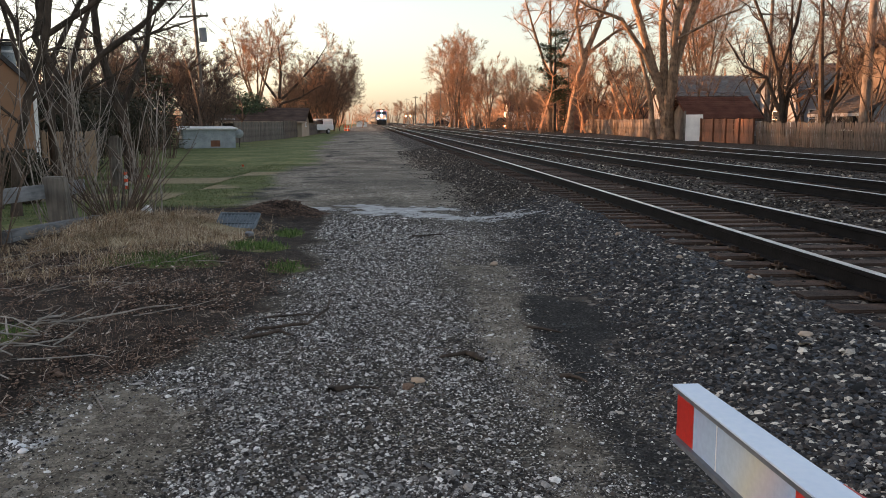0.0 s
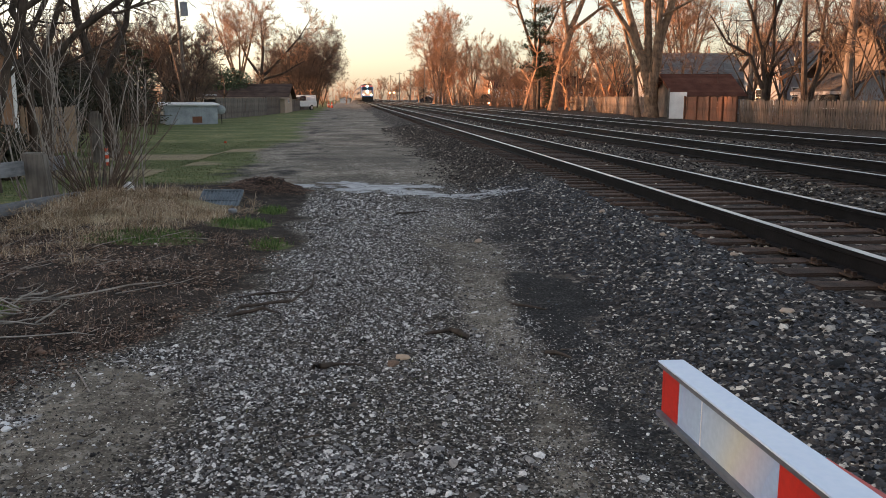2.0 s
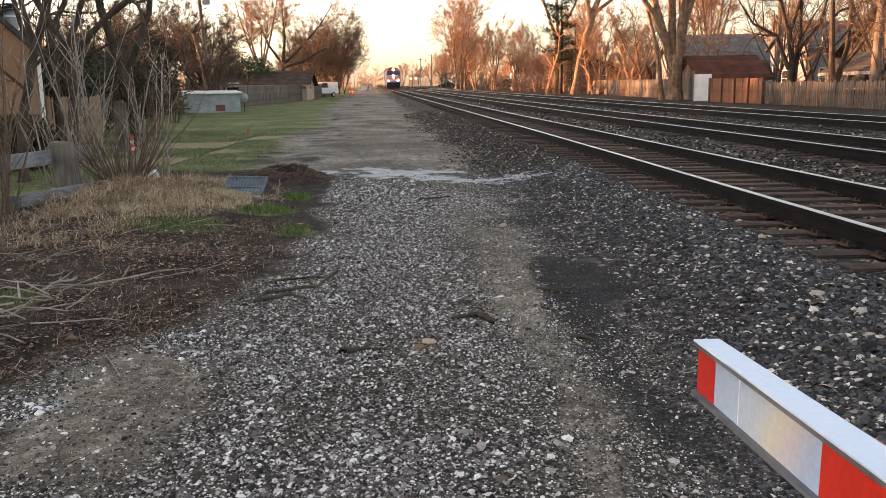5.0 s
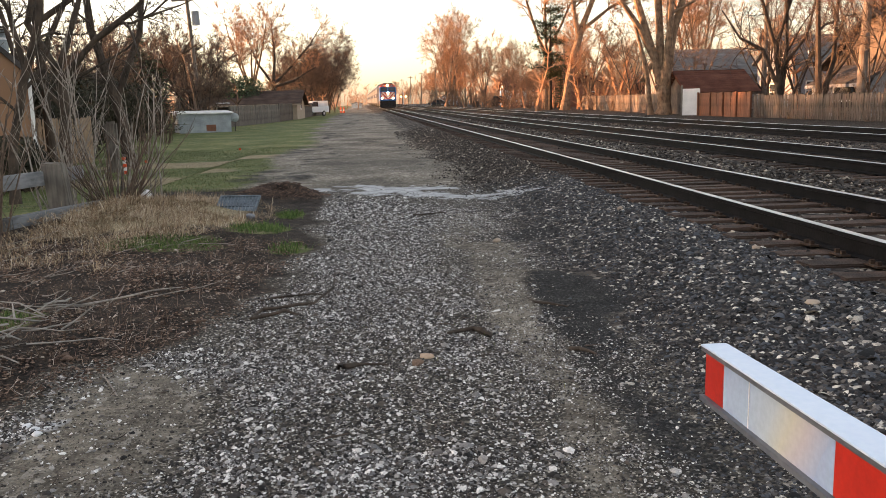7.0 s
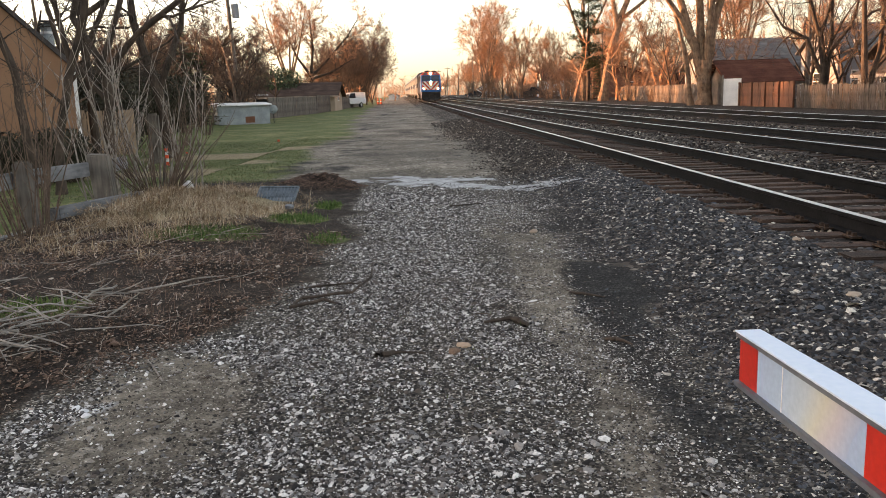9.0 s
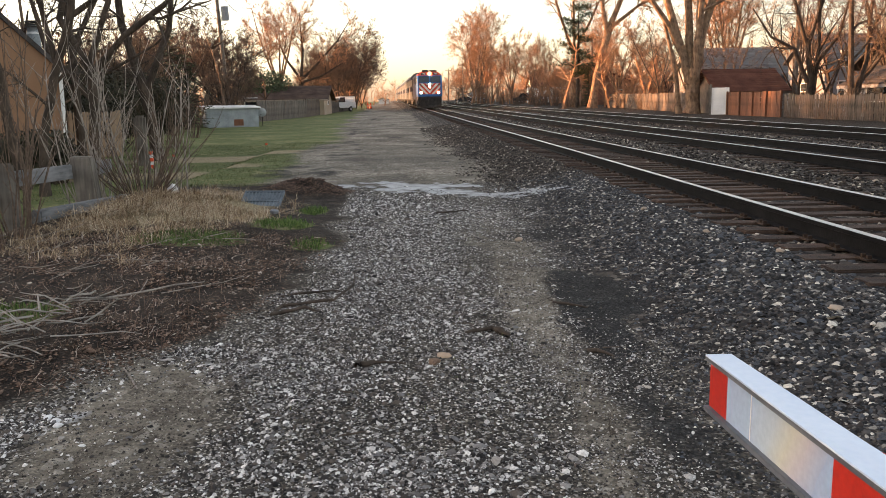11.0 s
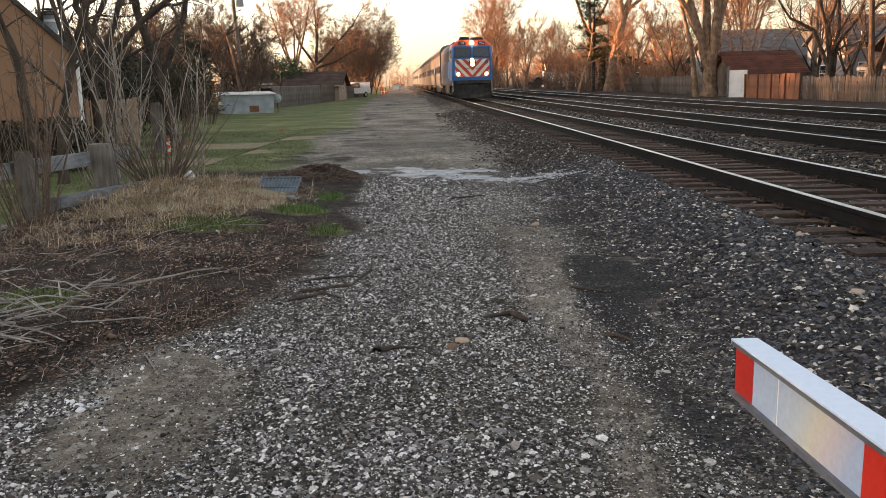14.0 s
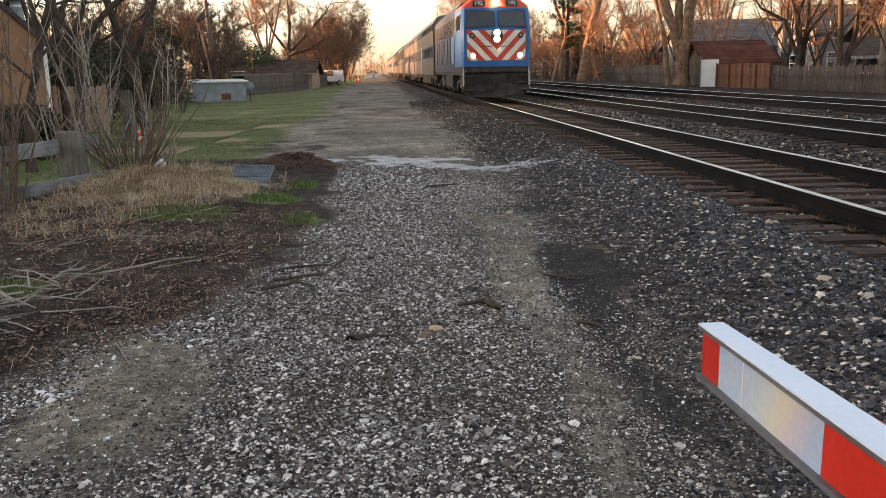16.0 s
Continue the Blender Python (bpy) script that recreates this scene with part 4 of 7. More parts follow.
def locomotive():
    loco = thing("locomotive", "blue passenger diesel locomotive with red and white chevrons, headlights lit", "locomotive")
    plan = lambda w, z, back: [(-w, nose_y(w, z) + 0.08), (-w + 0.1, nose_y(w - 0.1, z)), (0, nose_y(0, z)), (w - 0.1, nose_y(w - 0.1, z)), (w, nose_y(w, z) + 0.08), (w, back), (-w, back)]
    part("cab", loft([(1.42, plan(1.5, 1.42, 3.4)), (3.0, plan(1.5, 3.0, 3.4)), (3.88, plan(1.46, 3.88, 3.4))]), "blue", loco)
    part("cab_roof", loft([(3.885, plan(1.47, 3.88, 3.4)), (4.02, plan(1.4, 4.02, 3.4)), (4.32, plan(0.98, 4.15, 3.4))]), "orange_red", loco, "orange-red sloping cab roof")
    for s in (-1, 1):
        part("chevron_panel", nose_panel([(0.0, 1.68), (1.27 * s, 1.68), (1.27 * s, 2.95), (0.0, 2.95)], 0.012), "chevron", loco, "red and white chevron panel")
        frame_ = part("windshield_frame", nose_panel([(0.07 * s, 3.08), (1.33 * s, 3.02), (1.27 * s, 3.8), (0.07 * s, 3.8)], 0.02, 0.03), "blue_dark", loco)
        part("pane", nose_panel([(0.12 * s, 3.13), (1.26 * s, 3.08), (1.21 * s, 3.75), (0.12 * s, 3.75)], 0.03, 0.02), "glass", frame_, "dark windscreen glass")
        wp = part("wiper", nose_panel([(0.5 * s, 3.16), (0.53 * s, 3.16), (0.9 * s, 3.6), (0.87 * s, 3.6)], 0.045, 0.01), "black", loco)
        part("number_board", nose_panel([(0.45 * s, 3.97), (1.0 * s, 3.97), (0.95 * s, 4.2), (0.45 * s, 4.2)], 0.05, 0.08), "black", loco, "black number board with white figures")
        lettering("192", 0.24, loco, pose(0.72 * s, nose_y(0.72, 4.085) - 0.062, 4.085, 70, 0, 9 * s))
        ring = part("ditch_light_housing", disc(1.02 * s, 1.88, 0.125, 0.05, 0.08), "iron", loco)
        part("ditch_light", disc(1.02 * s, 1.88, 0.095, 0.056, 0.03), "lamp_small", ring, "lit yellow ditch light")
        part("marker_light", disc(1.05 * s, 2.72, 0.12, 0.04, 0.06), "iron", loco, "round unlit lamp")
        part("marker_lens", disc(1.05 * s, 2.72, 0.05, 0.046, 0.03), "cream", loco)
        part("grab_rail", boxes((0.5 * s - 0.28, 0.5 * s + 0.28, nose_y(0.5, 2) - 0.09, nose_y(0.5, 2) - 0.06, 2.25, 2.28)), "iron", loco)
        part("handrail", boxes((1.44 * s - 0.02, 1.44 * s + 0.02, 0.3, 0.34, 0.6, 1.4), (1.44 * s - 0.02, 1.44 * s + 0.02, 0.05, 0.09, 0.6, 1.25)), "silver", loco)
        for w0, w1 in ((0.75, 1.5), (1.65, 2.4)):
            part("side_window", boxes((1.47 * s - 0.04, 1.47 * s + 0.045, w0, w1, 3.0, 3.65), bevel=0.02), "glass", loco)
        part("cab_door", boxes((1.46 * s - 0.03, 1.46 * s + 0.06, 2.55, 3.25, 1.5, 3.6), bevel=0.015), "blue_dark", loco)
        part("skirt", boxes((1.46 * s - 0.04, 1.46 * s + 0.05, 0.5, 16.9, 1.2, 1.42), bevel=0.015), "blue_dark", loco, "dark sill below the side panels")
        for k in range(7):
            y0 = 4.0 + k * 1.8
            # Panels behind the first take the hood's darker blue.
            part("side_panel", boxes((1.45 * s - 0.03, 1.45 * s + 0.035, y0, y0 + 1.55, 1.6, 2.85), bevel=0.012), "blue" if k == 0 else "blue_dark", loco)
            part("grille", boxes(*[(1.45 * s - 0.03, 1.45 * s + 0.04, y0 + 0.1, y0 + 1.5, 3.0 + 0.12 * q, 3.06 + 0.12 * q) for q in range(6)]), "iron", loco)
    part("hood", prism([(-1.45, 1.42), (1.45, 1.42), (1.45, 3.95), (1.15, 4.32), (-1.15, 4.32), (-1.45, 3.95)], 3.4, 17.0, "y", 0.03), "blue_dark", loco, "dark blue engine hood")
    part("air_conditioner", boxes((-0.85, -0.15, 0.9, 1.9, 4.3, 4.56), bevel=0.04), "iron", loco)
    part("roof_box", boxes((0.0, 0.9, 1.0, 2.6, 4.3, 4.52), bevel=0.04), "iron", loco)
    part("exhaust_hatch", boxes((-0.6, 0.6, 5, 7, 4.3, 4.5), bevel=0.04), "iron", loco)
    part("radiator_hatch", boxes((-0.5, 0.5, 9, 15, 4.3, 4.46), bevel=0.04), "iron", loco)
    part("headlight_housing", disc(0, 2.7, 0.27, 0.06, 0.08), "iron", loco)
    part("headlight", disc(0, 2.83, 0.12, 0.075, 0.03), "lamp", loco, "bright lit headlight")
    part("headlight", disc(0, 2.56, 0.12, 0.075, 0.03), "lamp", loco, "bright lit headlight")
    part("roof_headlight", disc(0.0, 4.12, 0.12, 0.08, 0.09), "lamp", loco, "bright lit roof light")
    part("anticlimber", prism([(-1.5, 0.45), (-1.3, 0.2), (0, 0.0), (1.3, 0.2), (1.5, 0.45), (1.5, 1.2), (-1.5, 1.2)], 1.18, 1.41, "z", 0.02), "iron", loco)
    part("pilot", loft([(0.12, [(-1.15, 0.3), (0, -0.1), (1.15, 0.3), (1.15, 0.7), (-1.15, 0.7)]), (0.4, [(-1.45, 0.3), (0, 0.1), (1.45, 0.3), (1.45, 0.8), (-1.45, 0.8)]), (1.18, [(-1.45, 0.45), (0, 0.25), (1.45, 0.45), (1.45, 0.9), (-1.45, 0.9)])]), "iron", loco, "grimy black snow-plough pilot")
    for s in (-1, 1):
        part("step", boxes(*[(s * 1.25 - 0.22, s * 1.25 + 0.22, 0.12, 0.4, z, z + 0.04) for z in (0.4, 0.7, 1.0)]), "iron", loco)
        part("hose_rack", boxes(*[(s * 0.75 + q * 0.1 - 0.03, s * 0.75 + q * 0.1 + 0.03, 0.1, 0.2, 0.75, 1.05) for q in (-1, 0, 1)], bevel=0.01), "iron", loco)
    part("coupler", boxes((-0.16, 0.16, -0.45, 0.3, 0.72, 1.0), (-0.22, 0.1, -0.55, -0.3, 0.68, 1.04), bevel=0.03), "iron", loco)
    part("fuel_tank", prism([(-1.35, 0.45), (-1.1, 0.25), (1.1, 0.25), (1.35, 0.45), (1.35, 1.15), (-1.35, 1.15)], 6.2, 10.6, "y", 0.05), "iron", loco)
    part("underframe", boxes((-1.4, 1.4, 0.9, 17.0, 1.05, 1.42)), "iron", loco)
    for y in (3.2, 13.6):
        bogie(loco, y, 2, 1.37)
    return loco


def gallery_car():
    car = thing("passenger_car", "tall stainless-steel bilevel passenger car with fluted sides", "passenger car", group="passenger cars of the train")
    part("body", prism([(-1.5, 1.0), (1.5, 1.0), (1.5, 4.2), (1.25, 4.58), (0.7, 4.72), (-0.7, 4.72), (-1.25, 4.58), (-1.5, 4.2)], 0.25, 25.6, "y", 0.02), "steel", car)
    for s in (-1, 1):
        part("lower_fluting", boxes(*[(1.5 * s - 0.02, 1.5 * s + 0.045, 0.4, 25.4, 1.1 + 0.12 * k, 1.17 + 0.12 * k) for k in range(8)]), "steel", car)
        part("upper_fluting", boxes(*[(1.5 * s - 0.02, 1.5 * s + 0.045, 0.4, 25.4, 2.95 + 0.12 * k, 3.02 + 0.12 * k) for k in range(7)]), "steel", car)
        part("window_band", boxes((1.5 * s - 0.03, 1.5 * s + 0.015, 0.6, 25.2, 2.12, 2.86)), "blue_dark", car, "dark window band")
        for k in range(10):
            y0 = 1.0 + k * 2.3 + (1.2 if k > 4 else 0)
            part("window", boxes((1.5 * s - 0.03, 1.5 * s + 0.03, y0, y0 + 1.7, 2.2, 2.78), bevel=0.012), "glass", car)
            part("upper_window", boxes((1.5 * s - 0.03, 1.5 * s + 0.028, y0, y0 + 1.7, 3.82, 4.14), bevel=0.012), "glass", car)
        part("upper_window_band", boxes((1.5 * s - 0.03, 1.5 * s + 0.012, 0.6, 25.2, 3.78, 4.18)), "blue_dark", car, "dark upper window band")
        part("door", boxes((1.5 * s - 0.06, 1.5 * s + 0.026, 12.25, 13.6, 1.05, 3.05), bevel=0.015), "silver", car, "grey sliding entrance door")
    part("end_door", boxes((-0.5, 0.5, 0.2, 0.25, 1.05, 3.1)), "blue_dark", car)
    part("diaphragm", boxes((-0.7, 0.7, -0.1, 0.25, 1.0, 3.3), bevel=0.05), "iron", car)
    part("underframe", boxes((-1.3, 1.3, 0.6, 25.2, 0.78, 1.0), (-1.2, 1.2, 7.5, 17.5, 0.35, 0.8), bevel=0.03), "iron", car)
    for y in (3.6, 22.2):
        bogie(car, y, 2, 1.25)
    return car


loco = locomotive()
first_car = gallery_car()
train = [(loco, 0.0, 17.3)] + [(first_car if k == 0 else copy_thing(first_car, Matrix()), 17.3 + k * 26.0, 25.8) for k in range(7)]


# ---- houses, sheds, fences ----
def house(label, x0, x1, y0, y1, eave, ridge, axis, wall, roof, over=0.35, category="house", windows=(), turn=0.0, name="house", base=None, chimney=None):
    """A gabled house about (x0+x1)/2, (y0+y1)/2; windows: (side, along, z, w, h), side one of x, X, y, Y (low and high faces)."""
    px, py = (x0 + x1) / 2, (y0 + y1) / 2
    a, b = (x1 - x0) / 2, (y1 - y0) / 2
    z = ground(px, py) - 0.15 if base is None else base
    ob = thing(name, label, category, pose(px, py, z, 0, 0, turn))
    if axis == "x":
        part("wall", prism([(-b, 0), (b, 0), (b, eave), (0, ridge), (-b, eave)], -a, a, "x"), wall, ob)
    else:
        part("wall", prism([(-a, 0), (a, 0), (a, eave), (0, ridge), (-a, eave)], -b, b, "y"), wall, ob)
    half, run = (b, a) if axis == "x" else (a, b)
    rise = (ridge - eave) / half
    for s in (-1, 1):
        low = (s * (half + over), eave - rise * over)
        bm = prism([(0, ridge + 0.02), low, (low[0], low[1] + 0.14), (0, ridge + 0.18)], -run - over, run + over, axis)
        slope = part("roof", bm, roof, ob)
        rows = int(math.hypot(half + over, ridge - low[1]) / 0.3)
        strips = []
        for k in range(rows):
            f = (k + 0.5) / rows
            u, w = low[0] * f, (ridge + 0.18) + (low[1] + 0.14 - ridge - 0.18) * f
            strips.append((u - 0.17, u + 0.17, w))
        bm = bmesh.new()
        for u0, u1, w in strips:
            du = (u1 - u0) / 2
            q = [(u0, w + s * rise * du + 0.006), (u1, w - s * rise * du + 0.006 + 0.02), (u1, w - s * rise * du - 0.01), (u0, w + s * rise * du - 0.01)]
            if s < 0:
                q = [(u1, w - s * rise * du + 0.006), (u0, w + s * rise * du + 0.026), (u0, w + s * rise * du - 0.01), (u1, w - s * rise * du - 0.01)]
            put = (lambda u, v, t: (t, u, v)) if axis == "x" else (lambda u, v, t: (u, t, v))
            lo, hi = [bm.verts.new(put(u, v, -run - over + 0.01)) for u, v in q], [bm.verts.new(put(u, v, run + over - 0.01)) for u, v in q]
            for i in range(4):
                bm.faces.new((lo[i], lo[(i + 1) % 4], hi[(i + 1) % 4], hi[i]))
        bmesh.ops.recalc_face_normals(bm, faces=bm.faces[:])
        tagged(part("shingle_relief", bm, roof, slope), kind="stuff")
        part("fascia", boxes(((low[0] - 0.02, low[0] + 0.02, -run - over, run + over, low[1] - 0.06, low[1] + 0.12) if axis == "y" else (-run - over, run + over, low[0] - 0.02, low[0] + 0.02, low[1] - 0.06, low[1] + 0.12))), wall, ob)
    for side, along, zz, w, h in windows:
        if side in "xX":
            f = -a if side == "x" else a
            fr, pn = (f - 0.05, f + 0.05, along - w / 2, along + w / 2, zz, zz + h), (f - 0.06, f + 0.06, along - w / 2 + 0.08, along + w / 2 - 0.08, zz + 0.08, zz + h - 0.08)
            bar = (f - 0.07, f + 0.07, along - w / 2, along + w / 2, zz + h / 2 - 0.03, zz + h / 2 + 0.03)
        else:
            f = -b if side == "y" else b
            fr, pn = (along - w / 2, along + w / 2, f - 0.05, f + 0.05, zz, zz + h), (along - w / 2 + 0.08, along + w / 2 - 0.08, f - 0.06, f + 0.06, zz + 0.08, zz + h - 0.08)
            bar = (along - w / 2, along + w / 2, f - 0.07, f + 0.07, zz + h / 2 - 0.03, zz + h / 2 + 0.03)
        win = part("window", boxes(fr), "white_paint", ob)
        part("pane", boxes(pn), "glass", win)
        part("glazing_bar", boxes(bar), "white_paint", win)
    if chimney:
        part("chimney", boxes((chimney[0] - 0.3, chimney[0] + 0.3, chimney[1] - 0.3, chimney[1] + 0.3, eave, ridge + 0.9), bevel=0.03), "brick", ob)
    return ob


# right of the line
house("low garage with a red-brown shingle roof behind a wooden fence", 21.1, 25.5, 58.0, 63.0, 1.75, 3.05, "x", "dark_wood", "shingle_red", 0.5, "garage", [("y", 0.5, 0.8, 1.8, 0.8)], name="garage", base=0.5)
house("long house with a faded grey-green shingle roof", 25.6, 33.0, 73, 83, 3.2, 5.5, "x", "siding", "shingle", 0.5, windows=[("x", -3, 1.2, 1.2, 1.2), ("y", 0, 1.2, 1.4, 1.2)])
house("two-storey grey clapboard house with a steep gable", 31.9, 38.1, 65, 71.5, 4.1, 6.0, "x", "siding", "shingle", 0.35, windows=[("x", -1.2, 3.6, 0.9, 1.4), ("x", 1.2, 3.6, 0.9, 1.4), ("x", 0, 0.9, 1.4, 1.4), ("y", -1.5, 0.9, 1.1, 1.5), ("y", 1.5, 0.9, 1.1, 1.5), ("y", -1.5, 3.4, 0.9, 1.3)])
house("dark brown gabled house with a white lower storey", 29.0, 38, 43.5, 54, 3.3, 6.2, "x", "dark_wood", "shingle_dark", 0.6, windows=[("x", -2, 1.2, 1.4, 1.4), ("x", 2, 1.2, 1.4, 1.4), ("y", -2, 1.2, 1.4, 1.4)])
house("small white garage with a dark roof", 25.0, 28.8, 43.5, 48.5, 1.95, 2.85, "y", "siding", "shingle_dark", 0.3, "garage", [("x", -1.2, 0.05, 2.4, 1.9)], name="garage")
house("brown bungalow with a dark roof among bare trees", 30, 40, 100, 112, 3.0, 5.0, "y", "brick", "shingle_dark", 0.5, windows=[("x", -2, 1, 1.4, 1.3), ("x", 2.5, 1, 1.4, 1.3)])
house("brick bungalow with a rust-coloured roof", 24, 33, 122, 134, 2.8, 4.4, "y", "brick", "shingle_red", 0.5, windows=[("x", -2, 1, 1.4, 1.3), ("y", 1, 1, 1.4, 1.3)])
house("white gabled house far along the line", 23.5, 29, 168, 178, 3.2, 5.6, "x", "white_paint", "shingle_red", 0.4, windows=[("x", -2, 1, 1.0, 1.3), ("x", 2, 1, 1.0, 1.3)], chimney=(-1, 1))
house("low house with a rust-coloured roof among trees", 30, 42, 150, 160, 2.8, 5.2, "y", "brick", "shingle_red", 0.4, windows=[("x", 0, 1, 1.4, 1.3)], chimney=(0, 1))
house("small white garage beside the tracks", 14.6, 19, 232, 240, 2.3, 3.5, "y", "white_paint", "shingle_brown", 0.3, "garage", name="garage")
# left of the line
house("low tan house with a long dark brown roof", -19.8, -10.0, 92, 100, 1.85, 3.15, "x", "cream", "shingle_brown", 0.5, windows=[("y", -3, 1.2, 1.4, 0.9), ("X", 0, 1.2, 1.2, 1.0)])
house("distant white building beside the tracks", -10.6, -7.8, 240, 248, 1.3, 1.7, "y", "white_paint", "shingle", 0.3, category="building", name="building")
house("distant low brick building across the end of the track", -34, -20, 262, 275, 5.0, 6.0, "x", "brick", "shingle", 0.3, category="building", name="building")


def tan_building():
    ob = thing("commercial_building", "windowless tan stucco building with a sloping roofline", "building", pose(-8.9, 21.5, -0.25, 0, 0, 25))
    # Wall and roof edge run on unseen to -38, added to block low sun.
    part("wall", prism([(-38, 0), (0, 0), (0, 2.8), (-3.8, 6.6), (-38, 6.6)], 0, 16, "y", 0.02), "stucco", ob)
    part("roof_edge", prism([(0.1, 2.7), (0.1, 2.86), (-3.8, 6.76), (-38, 6.76), (-38, 6.62), (-3.75, 6.62)], -0.08, 16.1, "y"), "shingle_dark", ob, "dark metal roof edge")
    part("downspout", boxes((-0.02, 0.07, -0.1, -0.02, 0.05, 2.7), bevel=0.015), "white_paint", ob, "white corner downspout")
    light = part("wall_light", boxes((-2.55, -2.35, -0.16, 0.0, 2.55, 2.75), bevel=0.02), "iron", ob)
    part("conduit", boxes((-5.32, -5.28, -0.04, 0, 0.6, 4.6)), "cream", ob)
    flue = part("flue", rod(0.17, 0.17, 2.2, 20, Matrix.Translation((-0.4, 3.5, 1.95))), "tin", ob, "galvanised flue pipe")
    for k in range(3):
        part("flue_cap", rod(0.23, 0.2, 0.035, 20, Matrix.Translation((-0.4, 3.5, 4.08 + 0.075 * k))), "iron", flue)
    part("flue_collar", rod(0.19, 0.185, 0.06, 20, Matrix.Translation((-0.4, 3.5, 3.9))), "white_paint", flue)


tan_building()


def board_fence(label, x0, y0, x1, y1, h, width, material, seed, gap=0.012, ragged=0.03, post_every=2.4, sink=0.0, front=False):
    rng = random.Random(seed)
    d = Vector((x1 - x0, y1 - y0))
    length = d.length
    yaw = math.degrees(math.atan2(d.y, d.x))
    fence = thing("wooden_fence", label, "fence", pose(x0, y0, 0, 0, 0, yaw))
    n = max(int(length / width), 1)
    src = None
    at = lambda s: ground(x0 + d.x * s / length, y0 + d.y * s / length) - sink
    for k in range(n):
        s = (k + 0.5) * length / n
        m = pose(s, 0, at(s) + rng.uniform(-ragged, ragged), rng.gauss(0, 0.5), rng.gauss(0, 0.8), 0)
        if src is None:
            w = length / n - gap
            src = part("board", prism([(-w / 2, -0.1), (w / 2, -0.1), (w / 2, h - 0.04), (w / 2 - 0.03, h), (-w / 2 + 0.03, h), (-w / 2, h - 0.04)], -0.01, 0.01, "y"), material, fence)
            src.matrix_basis = m
        else:
            piece("board", src, fence, m)
    s = 0.0
    while s <= length + 0.01:
        part("post", boxes((s - 0.06, s + 0.06, *((-0.11, -0.015) if front else (0.015, 0.11)), at(s) - 0.2, at(s) + h + 0.04), bevel=0.008), material, fence)
        if s + post_every <= length + 0.01:
            for z in (0.35, h - 0.35):
                part("cross_rail", boxes((s + 0.05, s + post_every - 0.05, 0.012, 0.05, at(s + post_every / 2) + z, at(s + post_every / 2) + z + 0.09)), material, fence)
        s += post_every
    return fence


board_fence("reddish-brown board fence with capped posts", 20.6, 55.0, 21.3, 48.4, 1.5, 0.3, "brown_wood", 1, gap=0.006, ragged=0.006, post_every=1.65, front=True)
board_fence("weathered grey picket fence", 21.35, 48.2, 22.6, 33.0, 1.3, 0.19, "dark_wood", 2, gap=0.05, ragged=0.05)
board_fence("weathered dark board fence under bare trees", 22.2, 96, 21.0, 62.0, 1.5, 0.2, "dark_wood", 3, ragged=0.05)
board_fence("weathered grey picket fence beside a lawn", -12.6, 67.5, -10.7, 82.5, 1.7, 0.2, "grey_wood", 4, gap=0.03, ragged=0.05, sink=0.05)
board_fence("dark brown solid board fence", -10.7, 82.6, -9.8, 122, 1.75, 0.26, "dark_wood", 5, gap=0.006, ragged=0.02)
board_fence("short tan cedar fence panel behind a hedge", -11.9, 29.2, -10.3, 29.6, 1.55, 0.12, "tan_wood", 6, ragged=0.01, post_every=1.6)


def white_gate():
    ob = thing("shed_door", "tall white painted board door beside a fence", "door", pose(20.2, 57.0, ground(20.1, 57.2), 0, 0, -30))
    part("panel", boxes((0, 1.15, -0.03, 0.03, -0.05, 1.8), bevel=0.01), "white_paint", ob)
    part("brace", boxes((0.1, 1.05, -0.05, -0.03, 0.3, 0.42), (0.1, 1.05, -0.05, -0.03, 1.4, 1.52)), "white_paint", ob)
    part("post", boxes((-0.12, 0, -0.06, 0.06, -0.1, 2.05)), "grey_wood", ob)


white_gate()


def low_shed():
    z = ground(-11.8, 55)
    ob = thing("garden_shed", "low pale blue-grey corrugated metal shed", "shed", pose(-13.4, 54.2, z, 0, 0, 22))
    part("wall", boxes((0, 3.3, 0, 2.0, -0.05, 1.2)), "tin", ob)
    part("cladding", boxes(*[(0.05 + 0.16 * k, 0.12 + 0.16 * k, -0.02, 0.0, 0, 1.18) for k in range(20)]), "tin", ob)
    part("roof", prism([(-0.2, 1.2), (2.2, 1.34), (2.2, 1.42), (-0.2, 1.28)], -0.15, 3.45, "x"), "white_paint", ob, "white sheet roof")
    part("gutter_end", boxes((-0.35, -0.15, -0.25, -0.1, 1.05, 1.3), bevel=0.02), "white_paint", ob)
    part("board", boxes((1.7, 2.3, -0.05, -0.02, 0.1, 0.5)), "brown_wood", ob)
    dish = thing("satellite_dish", "grey satellite dish on a short pole", "satellite dish", pose(-10.25, 56.2, ground(-10.25, 56.2) - 0.1) @ Matrix.Scale(0.85, 4))
    bm = bmesh.new()
    bmesh.ops.create_uvsphere(bm, u_segments=20, v_segments=10, radius=0.6)
    bmesh.ops.delete(bm, geom=[v for v in bm.verts if v.co.z < 0.42], context="VERTS")
    bm.transform(Matrix.Translation((0, 0, 1.2)) @ Matrix.Rotation(radians(105), 4, "X") @ Matrix.Rotation(radians(20), 4, "Y") @ Matrix.Translation((0, 0, -0.42)))
    bowl = part("bowl", bm, "tin", dish)
    bowl.modifiers.new("thick", "SOLIDIFY").thickness = 0.02
    part("mast", rod(0.03, 0.03, 1.25, 10, Matrix.Translation((0, 0.15, -0.05))), "iron", dish)
    part("feed_arm", boxes((-0.015, 0.015, -0.55, 0.15, 1.0, 1.03)), "iron", dish)


low_shed()


